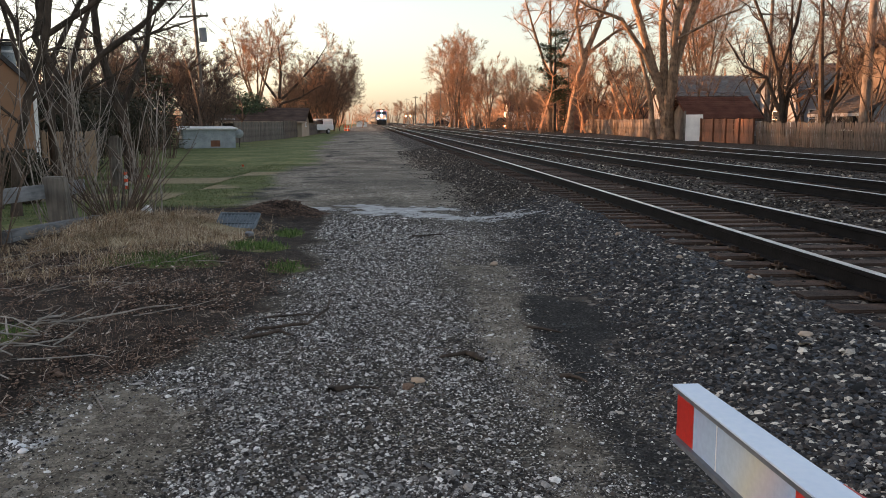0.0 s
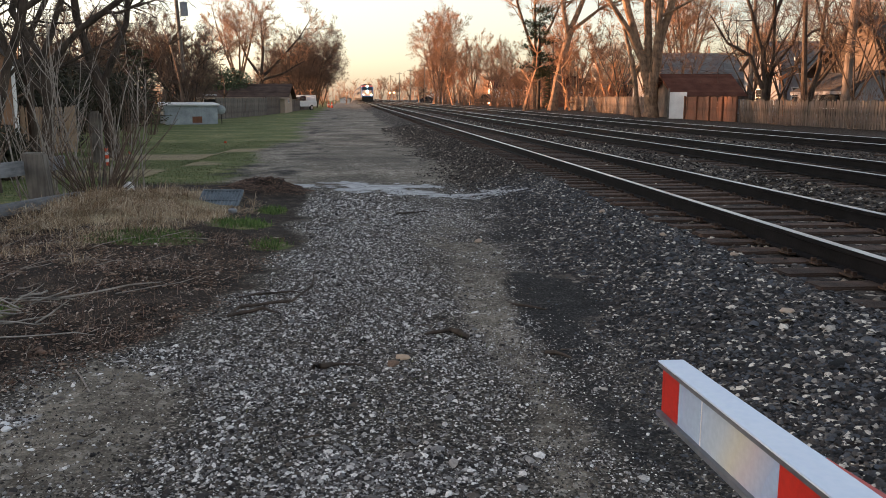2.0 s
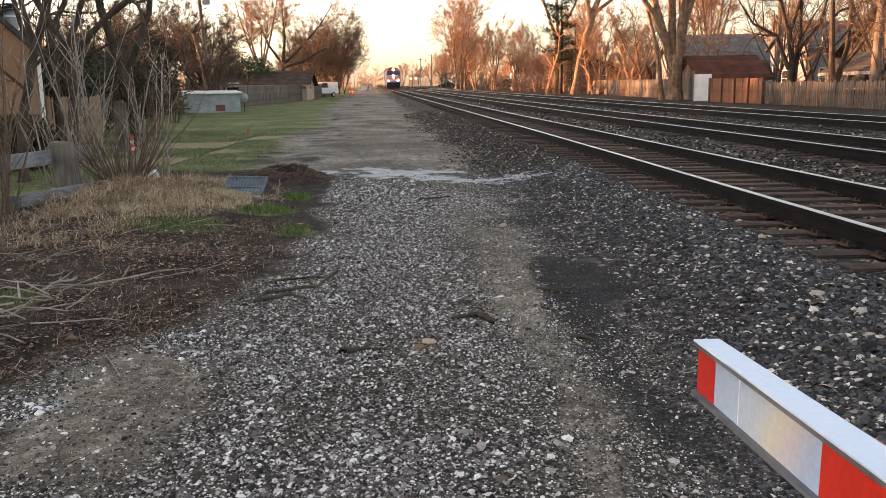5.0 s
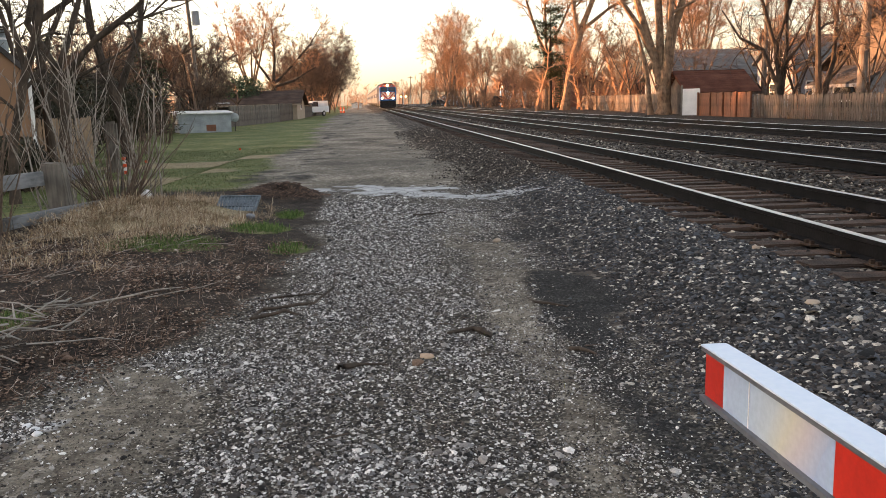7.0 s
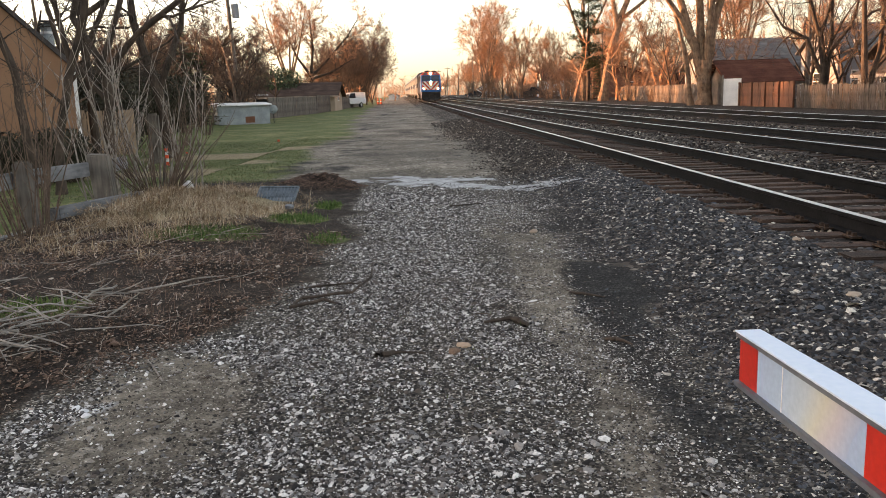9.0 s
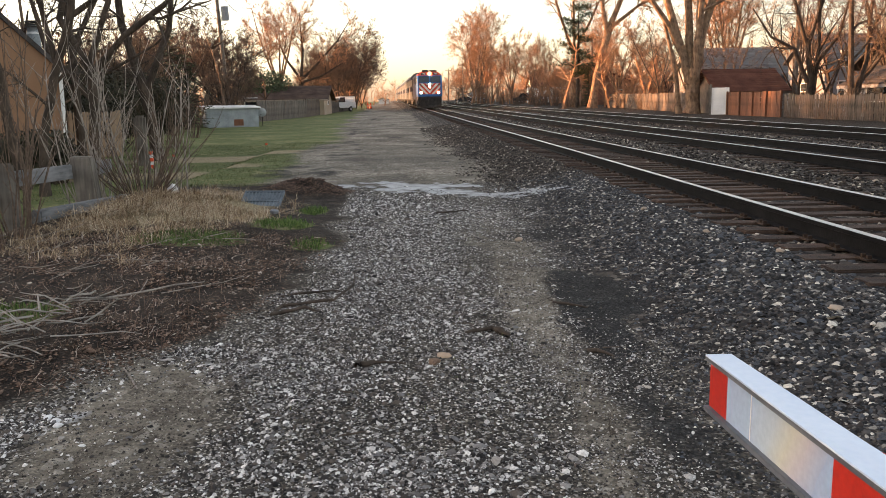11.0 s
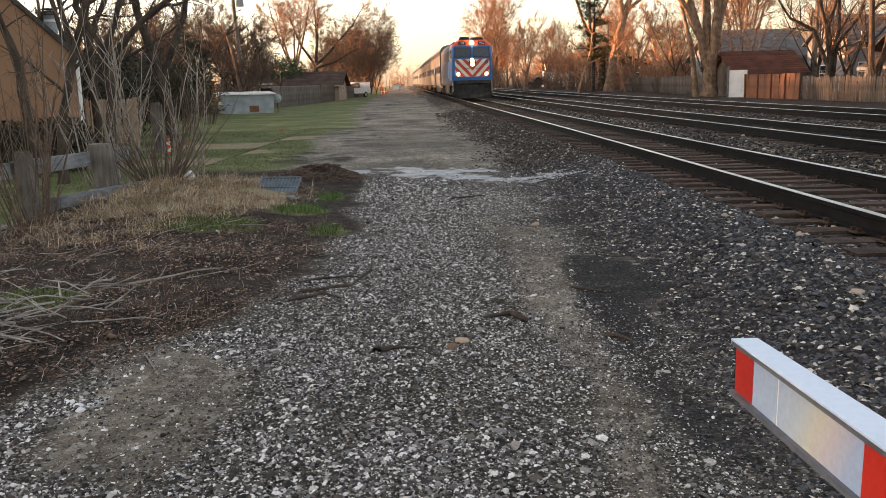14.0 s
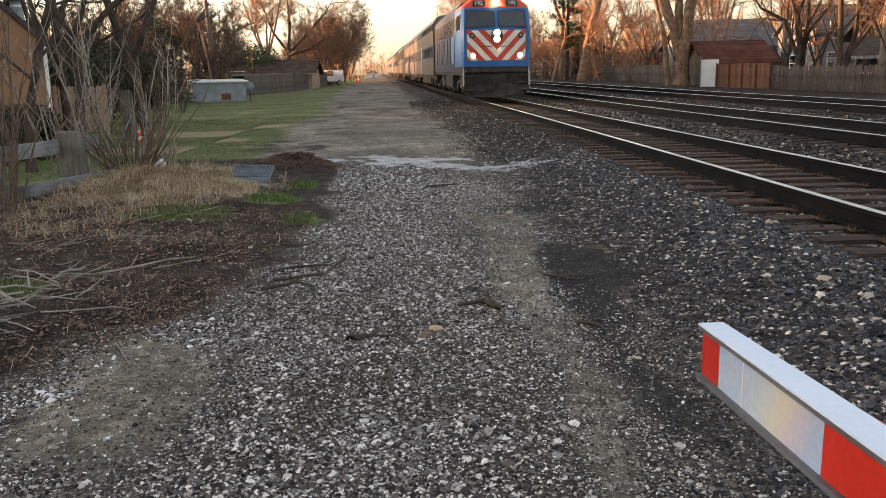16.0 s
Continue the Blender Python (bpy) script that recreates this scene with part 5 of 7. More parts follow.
# ---- guard fence and verge things, left ----
def guard_fence():
    fence = thing("guard_fence", "weathered grey timber guard rail on stout wooden posts", "fence")
    rng = random.Random(3)
    posts = [(-5.3, 8.9, 0.22, 0.86), (-5.02, 10.45, 0.18, 0.88), (-4.68, 12.05, 0.29, 0.86)]
    for x, y, w, top in posts:
        z = ground(x, y)
        bm = boxes((x - w / 2, x + w / 2, y - 0.1, y + 0.1, z - 0.15, top), bevel=0.02)
        for v in bm.verts:
            if v.co.z > 0.5:
                v.co.x += -0.08 + noise.noise(v.co * 6) * 0.03
                v.co.z += noise.noise(v.co * 9) * 0.03
        part("post", bm, "grey_wood", fence)
    for (xa, ya, _, _), (xb, yb, _, _) in zip(posts, posts[1:] + [(-4.66, 13.4, 0, 0)]):
        d = Vector((xb - xa, yb - ya, 0))
        yaw = math.atan2(d.y, d.x)
        bm = boxes((0, d.length - 0.02, -0.03, 0.03, 0, 0.2), bevel=0.008)
        bm.transform(Matrix.Translation((xa - 0.2, ya, 0.56 + rng.uniform(-0.02, 0.02))) @ Matrix.Rotation(yaw, 4, "Z"))
        part("plank", bm, "plank_wood", fence, "grey horizontal plank")
    timber = thing("edging_timber", "grey weathered edging timber lying on the ground", "timber")
    for xa, ya, xb, yb in ((-5.35, 8.4, -4.85, 10.6), (-4.85, 10.65, -4.35, 12.6)):
        d = Vector((xb - xa, yb - ya, 0))
        bm = boxes((0, d.length, -0.08, 0.08, 0, 0.2), bevel=0.02)
        bm.transform(Matrix.Translation((xa, ya, ground(xa, ya) - 0.04)) @ Matrix.Rotation(math.atan2(d.y, d.x), 4, "Z"))
        part("beam", bm, "plank_wood", timber)


guard_fence()


def grate():
    ob = thing("metal_grate", "galvanised metal grate half buried in dry grass", "grate", pose(-2.38, 12.7, 0.1, 32, 0, -8) @ Matrix.Scale(0.92, 4))
    part("frame", boxes((-0.34, 0.34, -0.27, -0.24, -0.02, 0.03), (-0.34, 0.34, 0.24, 0.27, -0.02, 0.03), (-0.34, -0.31, -0.24, 0.24, -0.02, 0.03), (0.31, 0.34, -0.24, 0.24, -0.02, 0.03), bevel=0.004), "wet_grate", ob)
    part("panel", boxes((-0.31, 0.31, -0.24, 0.24, -0.02, 0.004)), "wet_grate", ob)
    bar = part("bar", boxes((-0.008, 0.008, -0.24, 0.24, 0.004, 0.02)), "wet_grate", ob)
    bar.location.x = -0.27
    for k in range(1, 10):
        piece("bar", bar, ob, pose(-0.27 + 0.06 * k, 0, 0))
    part("cross_bar", boxes((-0.31, 0.31, -0.01, 0.01, 0.004, 0.022)), "wet_grate", ob)
    part("leg", boxes((0.02, 0.05, 0.2, 0.24, -0.42, -0.02)), "iron", ob)


grate()


def stick(name, label, lines, material="bark_dark", sides=6, category="stick"):
    """A fallen branch; lines of (x, y, up, radius)."""
    made = []
    rng = random.Random(len(label))
    for ln in lines:
        pts, rad = [], []
        for (x0, y0, u0, r0), (x1, y1, u1, r1) in zip(ln, ln[1:]):
            for q in range(3):
                x, y = x0 + (x1 - x0) * q / 3 + rng.gauss(0, r0 * 0.5), y0 + (y1 - y0) * q / 3 + rng.gauss(0, r0 * 0.5)
                r = 0.9 * (r0 + (r1 - r0) * q / 3) * rng.uniform(0.85, 1.15)
                pts.append(Vector((x, y, ground(x, y) + u0 + (u1 - u0) * q / 3 + r * 0.7)))
                rad.append(r)
        x, y, u, r = ln[-1]
        r *= 0.9
        pts.append(Vector((x, y, ground(x, y) + u + r * 0.7)))
        rad.append(r)
        made.append((pts, rad, sides))
    return tagged(part(name, tubes(made), material), label, category)


stick("fallen_branch", "thin forked dark branch lying on the gravel",
      [[(-1.08, 6.0, 0, 0.014), (-1.04, 6.25, 0.01, 0.013), (-0.66, 6.3, 0.03, 0.012), (-0.54, 6.7, 0.06, 0.009), (-0.55, 7.1, 0.1, 0.004)],
       [(-1.08, 6.0, 0.0, 0.015), (-0.86, 6.14, 0.02, 0.013), (-0.74, 6.05, 0.0, 0.007)], [(-1.1, 6.62, 0.0, 0.009), (-0.7, 6.66, 0.03, 0.009), (-0.6, 6.6, 0.03, 0.005)]])
stick("fallen_branch", "short knobbly dead branch on the gravel", [[(0.3, 5.42, 0, 0.012), (0.48, 5.5, 0.01, 0.018), (0.55, 5.4, 0.01, 0.026), (0.57, 5.3, 0, 0.012)]])
stick("fallen_branch", "broken dark branch with a pale end on the gravel", [[(-0.37, 4.75, 0, 0.022), (-0.31, 4.77, 0.005, 0.02), (-0.24, 4.81, 0.01, 0.008), (-0.08, 4.77, 0, 0.006)], [(-0.34, 4.74, 0, 0.014), (-0.33, 4.86, 0.02, 0.007)]])
stick("fallen_stick", "straight dark stick lying on the dirt", [[(0.25, 11.5, 0, 0.02), (0.7, 11.75, 0, 0.016)]])
stick("fallen_stick", "small dark twig on the dirt", [[(1.02, 6.2, 0, 0.01), (1.1, 6.1, 0.01, 0.012), (1.25, 6.05, 0, 0.005)]])
stick("fallen_stick", "small dark twig near the ballast", [[(1.02, 4.95, 0, 0.018), (1.1, 4.9, 0.01, 0.012), (1.16, 4.82, 0, 0.006)]])
stick("fallen_stick", "long pale dead stem on leaf litter", [[(-2.3, 6.1, 0.05, 0.01), (-1.95, 6.55, 0.06, 0.008), (-1.75, 6.75, 0.05, 0.005)]], "stem")
stick("fallen_stick", "thin pale twig at the edge of the gravel", [[(-1.72, 4.75, 0.02, 0.006), (-1.55, 4.45, 0.0, 0.005)]], "stem")


def lump(name, label, x, y, r, material, flat=0.7, category="stone"):
    bm = bmesh.new()
    bmesh.ops.create_icosphere(bm, subdivisions=2, radius=r)
    for v in bm.verts:
        v.co *= 1 + 0.35 * noise.noise(v.co / r * 1.3 + Vector((x * 9, y * 7, 0)))
        v.co.z *= flat
    bm.transform(Matrix.Translation((x, y, ground(x, y) + r * flat * 0.5)))
    return tagged(part(name, bm, material), label, category)


lump("stone", "pale stone lying on dark gravel", 1.1, 9.05, 0.045, "cream")
lump("stone", "dark rounded clod on the gravel", 0.08, 4.76, 0.035, "clod")
lump("stone", "tan flat stone on the gravel", 0.14, 4.92, 0.045, "tan_wood", 0.4)
lump("stone", "pale broken concrete lump on the weedy bank", -1.98, 11.45, 0.06, "siding")
lump("stone", "white rounded ballast stone", 3.1, 6.98, 0.036, "cream")
lump("stone", "white rounded ballast stone near the ties", 2.9, 8.24, 0.036, "cream")
lump("stone", "white rounded ballast stone on the shoulder", 2.78, 10.14, 0.04, "cream")
lump("stone", "long pale ballast stone", 2.67, 5.17, 0.045, "cream", 0.5)
for k, (x, y) in enumerate(((-1.8, 4.0), (-1.76, 3.93), (-1.86, 4.06))):
    lump("litter", "crumpled white paper scrap on the dirt", x, y, 0.025, "paper", 0.5, "litter")


# ---- plants, left bank ----
def build_bank():
    rng = np.random.default_rng(11)

    def spots(n, x0, x1, y0, y1, keep):
        x, y = rng.uniform(x0, x1, n), rng.uniform(y0, y1, n)
        k = rng.uniform(0, 1, n) < keep(x, y)
        return x[k], y[k]

    inside = lambda x, y: smooth(-0.05, 0.3, bed_edge(y) - x)
    x, y = spots(60000, -5.4, -1.5, 8.6, 15, lambda x, y: smooth(1.25, 0.6, blob(x, y, -3.2, 11.8, 1.35, 1.9)) * inside(x, y) * (0.15 + 1.2 * smooth(0.4, 0.62, fbm(x, y, 0.4, 71))) * smooth(0.8, 1.3, blob(x, y, -2.3, 12.2, 0.55, 0.7)))
    blades("dry_grass", rng, on_ground(x, y), 0.095, 0.006, 4.5, "straw", "matted straw-coloured dead grass on the bank", "dry grass", 0.7)
    x, y = spots(7000, -5.4, -2.6, 7.5, 10.5, lambda x, y: 1.1 * smooth(0.45, 0.65, fbm(x, y, 0.5, 77)))
    blades("dry_stalks", rng, on_ground(x, y), 0.17, 0.005, 2.6, "straw", "pale dead weed stalks along the bank", "dry grass")
    x, y = spots(42000, -5.2, -1.7, 8.4, 14.6, lambda x, y: smooth(1.2, 0.6, blob(x, y, -3.2, 11.4, 1.4, 2.2)) * inside(x, y) * (0.1 + 1.3 * smooth(0.42, 0.6, fbm(x, y, 0.55, 73))) * smooth(0.75, 1.2, blob(x, y, -2.3, 12.2, 0.5, 0.65)))
    blades("matted_grass", rng, on_ground(x, y, 0.09 * smooth(0.35, 0.7, fbm(x, y, 0.4, 74)) * 0.6), 0.17, 0.005, 7.0, "straw", "long bleached dead grass lying in tangled clumps", "dry grass", 0.5)
    green = lambda x, y: np.maximum.reduce([smooth(1.2, 0.5, blob(x, y, *b)) for b in ((-2.55, 9.1, 0.6, 0.5), (-1.15, 9.0, 0.25, 0.35), (-2.9, 5.9, 0.35, 0.3), (-1.7, 10.4, 0.35, 0.6), (-1.5, 12.0, 0.22, 0.5))]) * inside(x, y)
    x, y = spots(40000, -3.6, -0.8, 5.3, 12.8, green)
    blades("green_grass", rng, on_ground(x, y), 0.07, 0.007, 0.6, "blade_fresh", "tufts of short green grass on the bank", "grass")
    x, y = spots(700, -0.9, 0.9, 4, 11, lambda x, y: smooth(0.55, 0.75, fbm(x, y, 0.25, 61)))
    blades("track_grass", rng, on_ground(x, y), 0.03, 0.005, 0.6, "blade", "tiny grass tufts among the gravel", "grass")
    x, y = spots(42000, -14, -2.2, 15.5, 34, lambda x, y: smooth(-0.5, 1.2, bed_edge(y) - x + 2.4 * (fbm(x, y, 2.6, 51) - 0.5)) * 0.9 * smooth(0.8, 1.2, blob(x, y, -6.9, 21.5, 3.2, 1.2, 0.12)) * smooth(0.8, 1.2, blob(x, y, -6.3, 27.5, 3.4, 1.3, 0.12)))
    blades("lawn_grass", rng, on_ground(x, y), 0.045, 0.011, 1.2, "blade", "short patchy green lawn", "grass")
    x, y = spots(34000, -4.8, -0.9, 3.2, 9.5, lambda x, y: inside(x, y) * (0.15 + 1.2 * smooth(0.38, 0.62, fbm(x, y, 0.5, 15))))
    n = len(x)
    scatter("dead_leaves", rng, on_ground(x, y, 0.012), 0.0078 * np.exp(rng.normal(0, 0.45, n)), 0.35, "litter", "curled brown dead leaves on dark soil", "leaf litter", 0.6)
    x, y = spots(15000, -5.2, -1.2, 3.2, 10, lambda x, y: inside(x, y) * (0.2 + 1.1 * smooth(0.42, 0.62, fbm(x, y, 0.6, 16))))
    blades("dead_stems", rng, on_ground(x, y, 0.012), 0.11, 0.004, 6.0, "litter", "flattened brown dead stems over the soil", "dry grass", 0.4)
    pyr = random.Random(5)
    lines = []
    for _ in range(46):
        x, y = pyr.uniform(-4.8, -1.9), pyr.uniform(3.9, 9.2)
        if x > float(bed_edge(y)) - 0.25:
            continue
        a, ln = pyr.uniform(-1.3, 1.9), pyr.uniform(0.2, 0.8)
        way = wander(pyr, Vector((x, y, ground(x, y) + 0.03 + pyr.random() * 0.05)), Vector((math.cos(a), math.sin(a), 0.04)), ln, 4, 0.09)
        r = pyr.uniform(0.002, 0.005)
        lines.append((way, [r, r, r * 0.9, r * 0.8, r * 0.5], 4))
    tagged(part("dead_twigs", tubes(lines), "stem"), "pale dead twigs and stems strewn over the bank", "twigs", kind="stuff")
    lines = []
    for _ in range(90):
        x, y = pyr.uniform(-1.6, 1.3), 3.0 * (11 / 3.0) ** pyr.random()
        a = pyr.uniform(0, 2 * math.pi)
        way = wander(pyr, Vector((x, y, ground(x, y) + 0.012)), Vector((math.cos(a), math.sin(a), 0)), pyr.uniform(0.04, 0.17), 3, 0.2)
        r = pyr.uniform(0.0015, 0.004)
        lines.append((way, [r, r * 1.2, r, r * 0.6], 4))
    tagged(part("scattered_twigs", tubes(lines), "bark_dark"), "short dark twigs scattered over the gravel", "twigs", kind="stuff")
    lines = []
    for _ in range(75):
        x, y = pyr.gauss(-2.8, 0.25), pyr.gauss(5.2, 0.4)
        a = pyr.uniform(0, 2 * math.pi)
        way = wander(pyr, Vector((x, y, ground(x, y) + pyr.uniform(0.0, 0.13))), Vector((math.cos(a), math.sin(a), pyr.uniform(-0.1, 0.6))), pyr.uniform(0.2, 0.58), 4, 0.12, -0.03)
        r = pyr.uniform(0.003, 0.008)
        lines.append((way, [r, r, r * 0.9, r * 0.7, r * 0.4], 4))
    for _ in range(16):
        x, y = pyr.uniform(-3.5, -2.5), pyr.uniform(4.4, 6.6)
        if x > float(bed_edge(y)) - 0.35:
            continue
        a = pyr.uniform(0, 2 * math.pi)
        way = wander(pyr, Vector((x, y, ground(x, y) + pyr.uniform(0.03, 0.1))), Vector((math.cos(a), math.sin(a), pyr.uniform(-0.03, 0.08))), pyr.uniform(0.3, 0.8), 4, 0.06)
        r = pyr.uniform(0.005, 0.009)
        lines.append((way, [r, r, r * 0.95, r * 0.9, r * 0.7], 5))
    tagged(part("brush_pile", tubes(lines), "pale_stem"), "heap of cut grey brushwood on the bank", "brush pile", kind="stuff")


build_bank()


def shrub(seed, x, y, n, h, spread, r, material, label, side=4, up=1.0):
    rng = random.Random(seed)
    stems, twigs = [], []
    for _ in range(n):
        a = rng.uniform(0, 2 * math.pi)
        px, py = math.cos(a) * rng.random() * 0.28, math.sin(a) * rng.random() * 0.28
        ln = h * rng.uniform(0.45, 1.1)
        way = wander(rng, Vector((px, py, -0.05)), Vector((math.cos(a) * spread * rng.random(), math.sin(a) * spread * rng.random(), up)), ln, 7, 0.06, 0.02)
        r0 = r * rng.uniform(0.5, 1.2)
        stems.append((way, [r0 * (1 - 0.1 * k) for k in range(8)], 5))
        for _ in range(side):
            k = rng.randrange(2, 7)
            b = rng.uniform(0, 2 * math.pi)
            tw = wander(rng, way[k], Vector((math.cos(b) * 0.7, math.sin(b) * 0.7, 0.9)), ln * rng.uniform(0.12, 0.3), 3, 0.1, 0.05)
            twigs.append((tw, [r0 * 0.45, r0 * 0.4, r0 * 0.3, r0 * 0.15], 3))
    ob = thing("shrub", label, "shrub", pose(x, y, ground(x, y)), "leafless shrubs on the bank")
    if y < 17:
        for line in stems:
            part("stem", tubes([line]), material, ob)
    else:
        tagged(part("stem_thicket", tubes(stems), material, ob), kind="stuff")
    tagged(part("twig_work", tubes(twigs), material, ob), kind="stuff")
    return ob


shrub(1, -4.15, 12.7, 60, 1.5, 1.6, 0.011, "stem_brown", "dense fan of brown leafless shrub stems beside a post", 3)
shrub(2, -4.35, 12.9, 11, 3.0, 0.4, 0.013, "stem", "tall grey leafless sapling stems behind the shrub", 4)
shrub(3, -3.9, 13.6, 10, 2.4, 0.35, 0.012, "stem", "tall grey leafless sapling stems", 4)
shrub(4, -5.1, 10.7, 10, 2.6, 0.35, 0.011, "stem_brown", "brown leafless saplings behind the guard rail", 4)
shrub(5, -4.5, 9.3, 20, 2.4, 0.55, 0.014, "stem_brown", "brown leafless saplings near the guard rail", 4)
shrub(6, -5.0, 12.6, 12, 3.2, 0.35, 0.013, "stem", "tall grey leafless sapling stems near a post", 4)
shrub(7, -5.7, 15.5, 12, 3.2, 0.4, 0.013, "stem", "grey leafless thicket on the lawn edge", 4)
shrub(8, -7.8, 26, 8, 2.4, 0.5, 0.02, "stem_brown", "brown leafless thicket beside a fence", 5)
shrub(9, -9.5, 33, 12, 3.2, 0.5, 0.022, "stem_brown", "brown leafless thicket behind the lawn", 5)
shrub(10, -10.5, 40, 12, 3.4, 0.5, 0.024, "stem_brown", "brown leafless thicket behind the lawn", 5)
for k, (x, y) in enumerate(((23.3, 44), (23.2, 38.5), (23.0, 60), (22.5, 70), (21.5, 80), (21.3, 88), (20.5, 104), (18.7, 112), (19.3, 123), (18.6, 135), (15.5, 150))):
    shrub(30 + k, x, y, 34, 2.6, 0.6, 0.02, "stem_brown", "tangled brown brush along the fence", 5)


for k, (x, y) in enumerate(((21.2, 47), (21.5, 44.2), (21.3, 42.0), (22.0, 39.6), (21.8, 37.0), (22.3, 34.5), (19.9, 63.5), (20.6, 66.5), (20.5, 71), (20.8, 75.5), (20.9, 82))):
    shrub(90 + k, x, y, 16, 1.3, 0.7, 0.014, "stem_brown", "low brown weeds and saplings before a fence", 4)
for k in range(20):
    y = 92 + k * 7.0
    x = float(cx(y)) + 14.5 + (k * 37 % 11) * 0.45
    shrub(60 + k, x, y, 22, 2.2, 0.65, 0.024, "stem_brown", "tangled brown brush beyond the tracks", 6)


# ---- marker stakes, ribbon and litter on the lawn ----
for x, y in ((-7.4, 25.5), (-5.4, 30)):
    flag = thing("marker_flag", "small orange survey flag on a wire stake", "flag", pose(x, y, ground(x, y)))
    part("stake", rod(0.004, 0.004, 0.32, 6), "wire", flag)
    part("flag", boxes((0, 0.08, -0.003, 0.003, 0.25, 0.32)), "orange", flag)
ribbon = thing("marker_stake", "wooden stake with an orange striped ribbon", "stake", pose(-4.4, 13.6, ground(-4.4, 13.6) - 0.2, 0, 8, 0))
part("stake", boxes((-0.02, 0.02, -0.02, 0.02, -0.1, 0.95)), "grey_wood", ribbon)
for k in range(5):
    part("ribbon_band", boxes((-0.026 + 0.012 * k, 0.026 + 0.012 * k, -0.026, 0.026, 0.86 - 0.055 * k, 0.913 - 0.055 * k), bevel=0.006), "white_paint" if k % 2 else "orange", ribbon, "white band" if k % 2 else "orange band")
lump("litter", "white plastic scrap under the shrub", -3.85, 13.2, 0.09, "paper", 1.2, "litter")
post_ = thing("old_post", "round-topped grey wooden post among brush", "post", pose(-8.3, 25.5, ground(-8.3, 25.5)))
part("shaft", boxes((-0.17, 0.17, -0.12, 0.12, -0.1, 1.5), bevel=0.06), "grey_wood", post_)
for x in (-7.95, -7.5):
    y = 139 if x < -7.7 else 139.6
    cone = thing("traffic_cone", "tall orange traffic cone at the track's edge", "traffic cone", pose(x, y, ground(x, y)), "orange traffic cones")
    part("cone", rod(0.2, 0.09, 1.0, 16), "orange", cone)
    part("band", rod(0.165, 0.15, 0.14, 16, Matrix.Translation((0, 0, 0.4))), "white_paint", cone)
    part("base", boxes((-0.24, 0.24, -0.24, 0.24, 0, 0.05)), "tyre", cone)


# ---- vehicles ----
def car(name, label, x, y, yaw, paint, truck=False):
    ob = thing(name, label, "truck" if truck else "car", pose(x, y, ground(x, y), 0, 0, yaw))
    side = [(-2.3, 0.35), (2.3, 0.35), (2.3, 0.8), (1.3, 0.95), (0.7, 1.45), (-1.2, 1.5), (-2.1, 1.0), (-2.3, 0.9)]
    if truck:
        side = [(-2.7, 0.5), (2.7, 0.5), (2.7, 1.1), (1.6, 1.2), (1.1, 1.95), (-0.2, 2.0), (-0.35, 1.25), (-2.7, 1.25)]
    part("body", prism(side, -0.88, 0.88, "x", 0.06), paint, ob)
    glass_ = [(0.62, 1.38), (1.18, 0.97), (-1.9, 1.0), (-1.15, 1.43)] if not truck else [(1.0, 1.85), (1.4, 1.25), (-0.2, 1.25), (-0.1, 1.9)]
    part("windows", prism(glass_, -0.89, 0.89, "x"), "glass", ob)
    for yy in (-1.45, 1.45):
        for s in (-0.9, 0.7):
            wheel = part("tyre", rod(0.36, 0.36, 0.2, 20, Matrix.Translation((s, yy, 0.36)) @ Matrix.Rotation(radians(90), 4, "Y")), "tyre", ob)
            part("rim", rod(0.2, 0.2, 0.22, 14, Matrix.Translation((s - 0.01, yy, 0.36)) @ Matrix.Rotation(radians(90), 4, "Y")), "silver", wheel)
    if truck:
        part("rack", boxes((-0.8, 0.8, -2.6, -2.5, 1.25, 2.0), (-0.8, -0.72, -2.6, -0.4, 1.9, 2.0), (0.72, 0.8, -2.6, -0.4, 1.9, 2.0), (-0.8, 0.8, -0.5, -0.4, 1.9, 2.0)), "white_paint", ob)
    return ob


car("pickup_truck", "white utility truck parked beside a fence", -10.2, 112, 150, "car_white", True)
car("parked_car", "dark parked car on the verge beyond the tracks", 12.6, 222, 80, "car_dark")
car("parked_pickup", "dark pickup truck parked behind the tracks", 21.8, 164, 60, "car_dark", True)


# ---- poles and wires ----
def utility_pole(label, x, y, h, r, arms, lean=0.0, box=None, wires=()):
    ob = thing("utility_pole", label, "utility pole", pose(x, y, ground(x, y) - 0.1, 0, lean, 0), "utility poles along the line")
    part("shaft", rod(r, r * 0.7, h, 14), "pole", ob)
    for z, half, yaw in arms:
        arm = part("crossarm", boxes((-half, half, -0.06, 0.06, -0.06, 0.06), bevel=0.01, m=Matrix.Translation((0, -r - 0.04, z)) @ Matrix.Rotation(radians(yaw), 4, "Z")), "pole", ob)
        for k in (-0.92, -0.5, 0.5, 0.92):
            part("insulator", rod(0.05, 0.03, 0.16, 8, Matrix.Translation((0, -r - 0.04, z)) @ Matrix.Rotation(radians(yaw), 4, "Z") @ Matrix.Translation((half * k, 0, 0.06))), "siding", arm)
    if box:
        part("transformer", rod(0.24, 0.24, 0.9, 14, Matrix.Translation((r + 0.3, 0, box))), "siding", ob)
    return ob


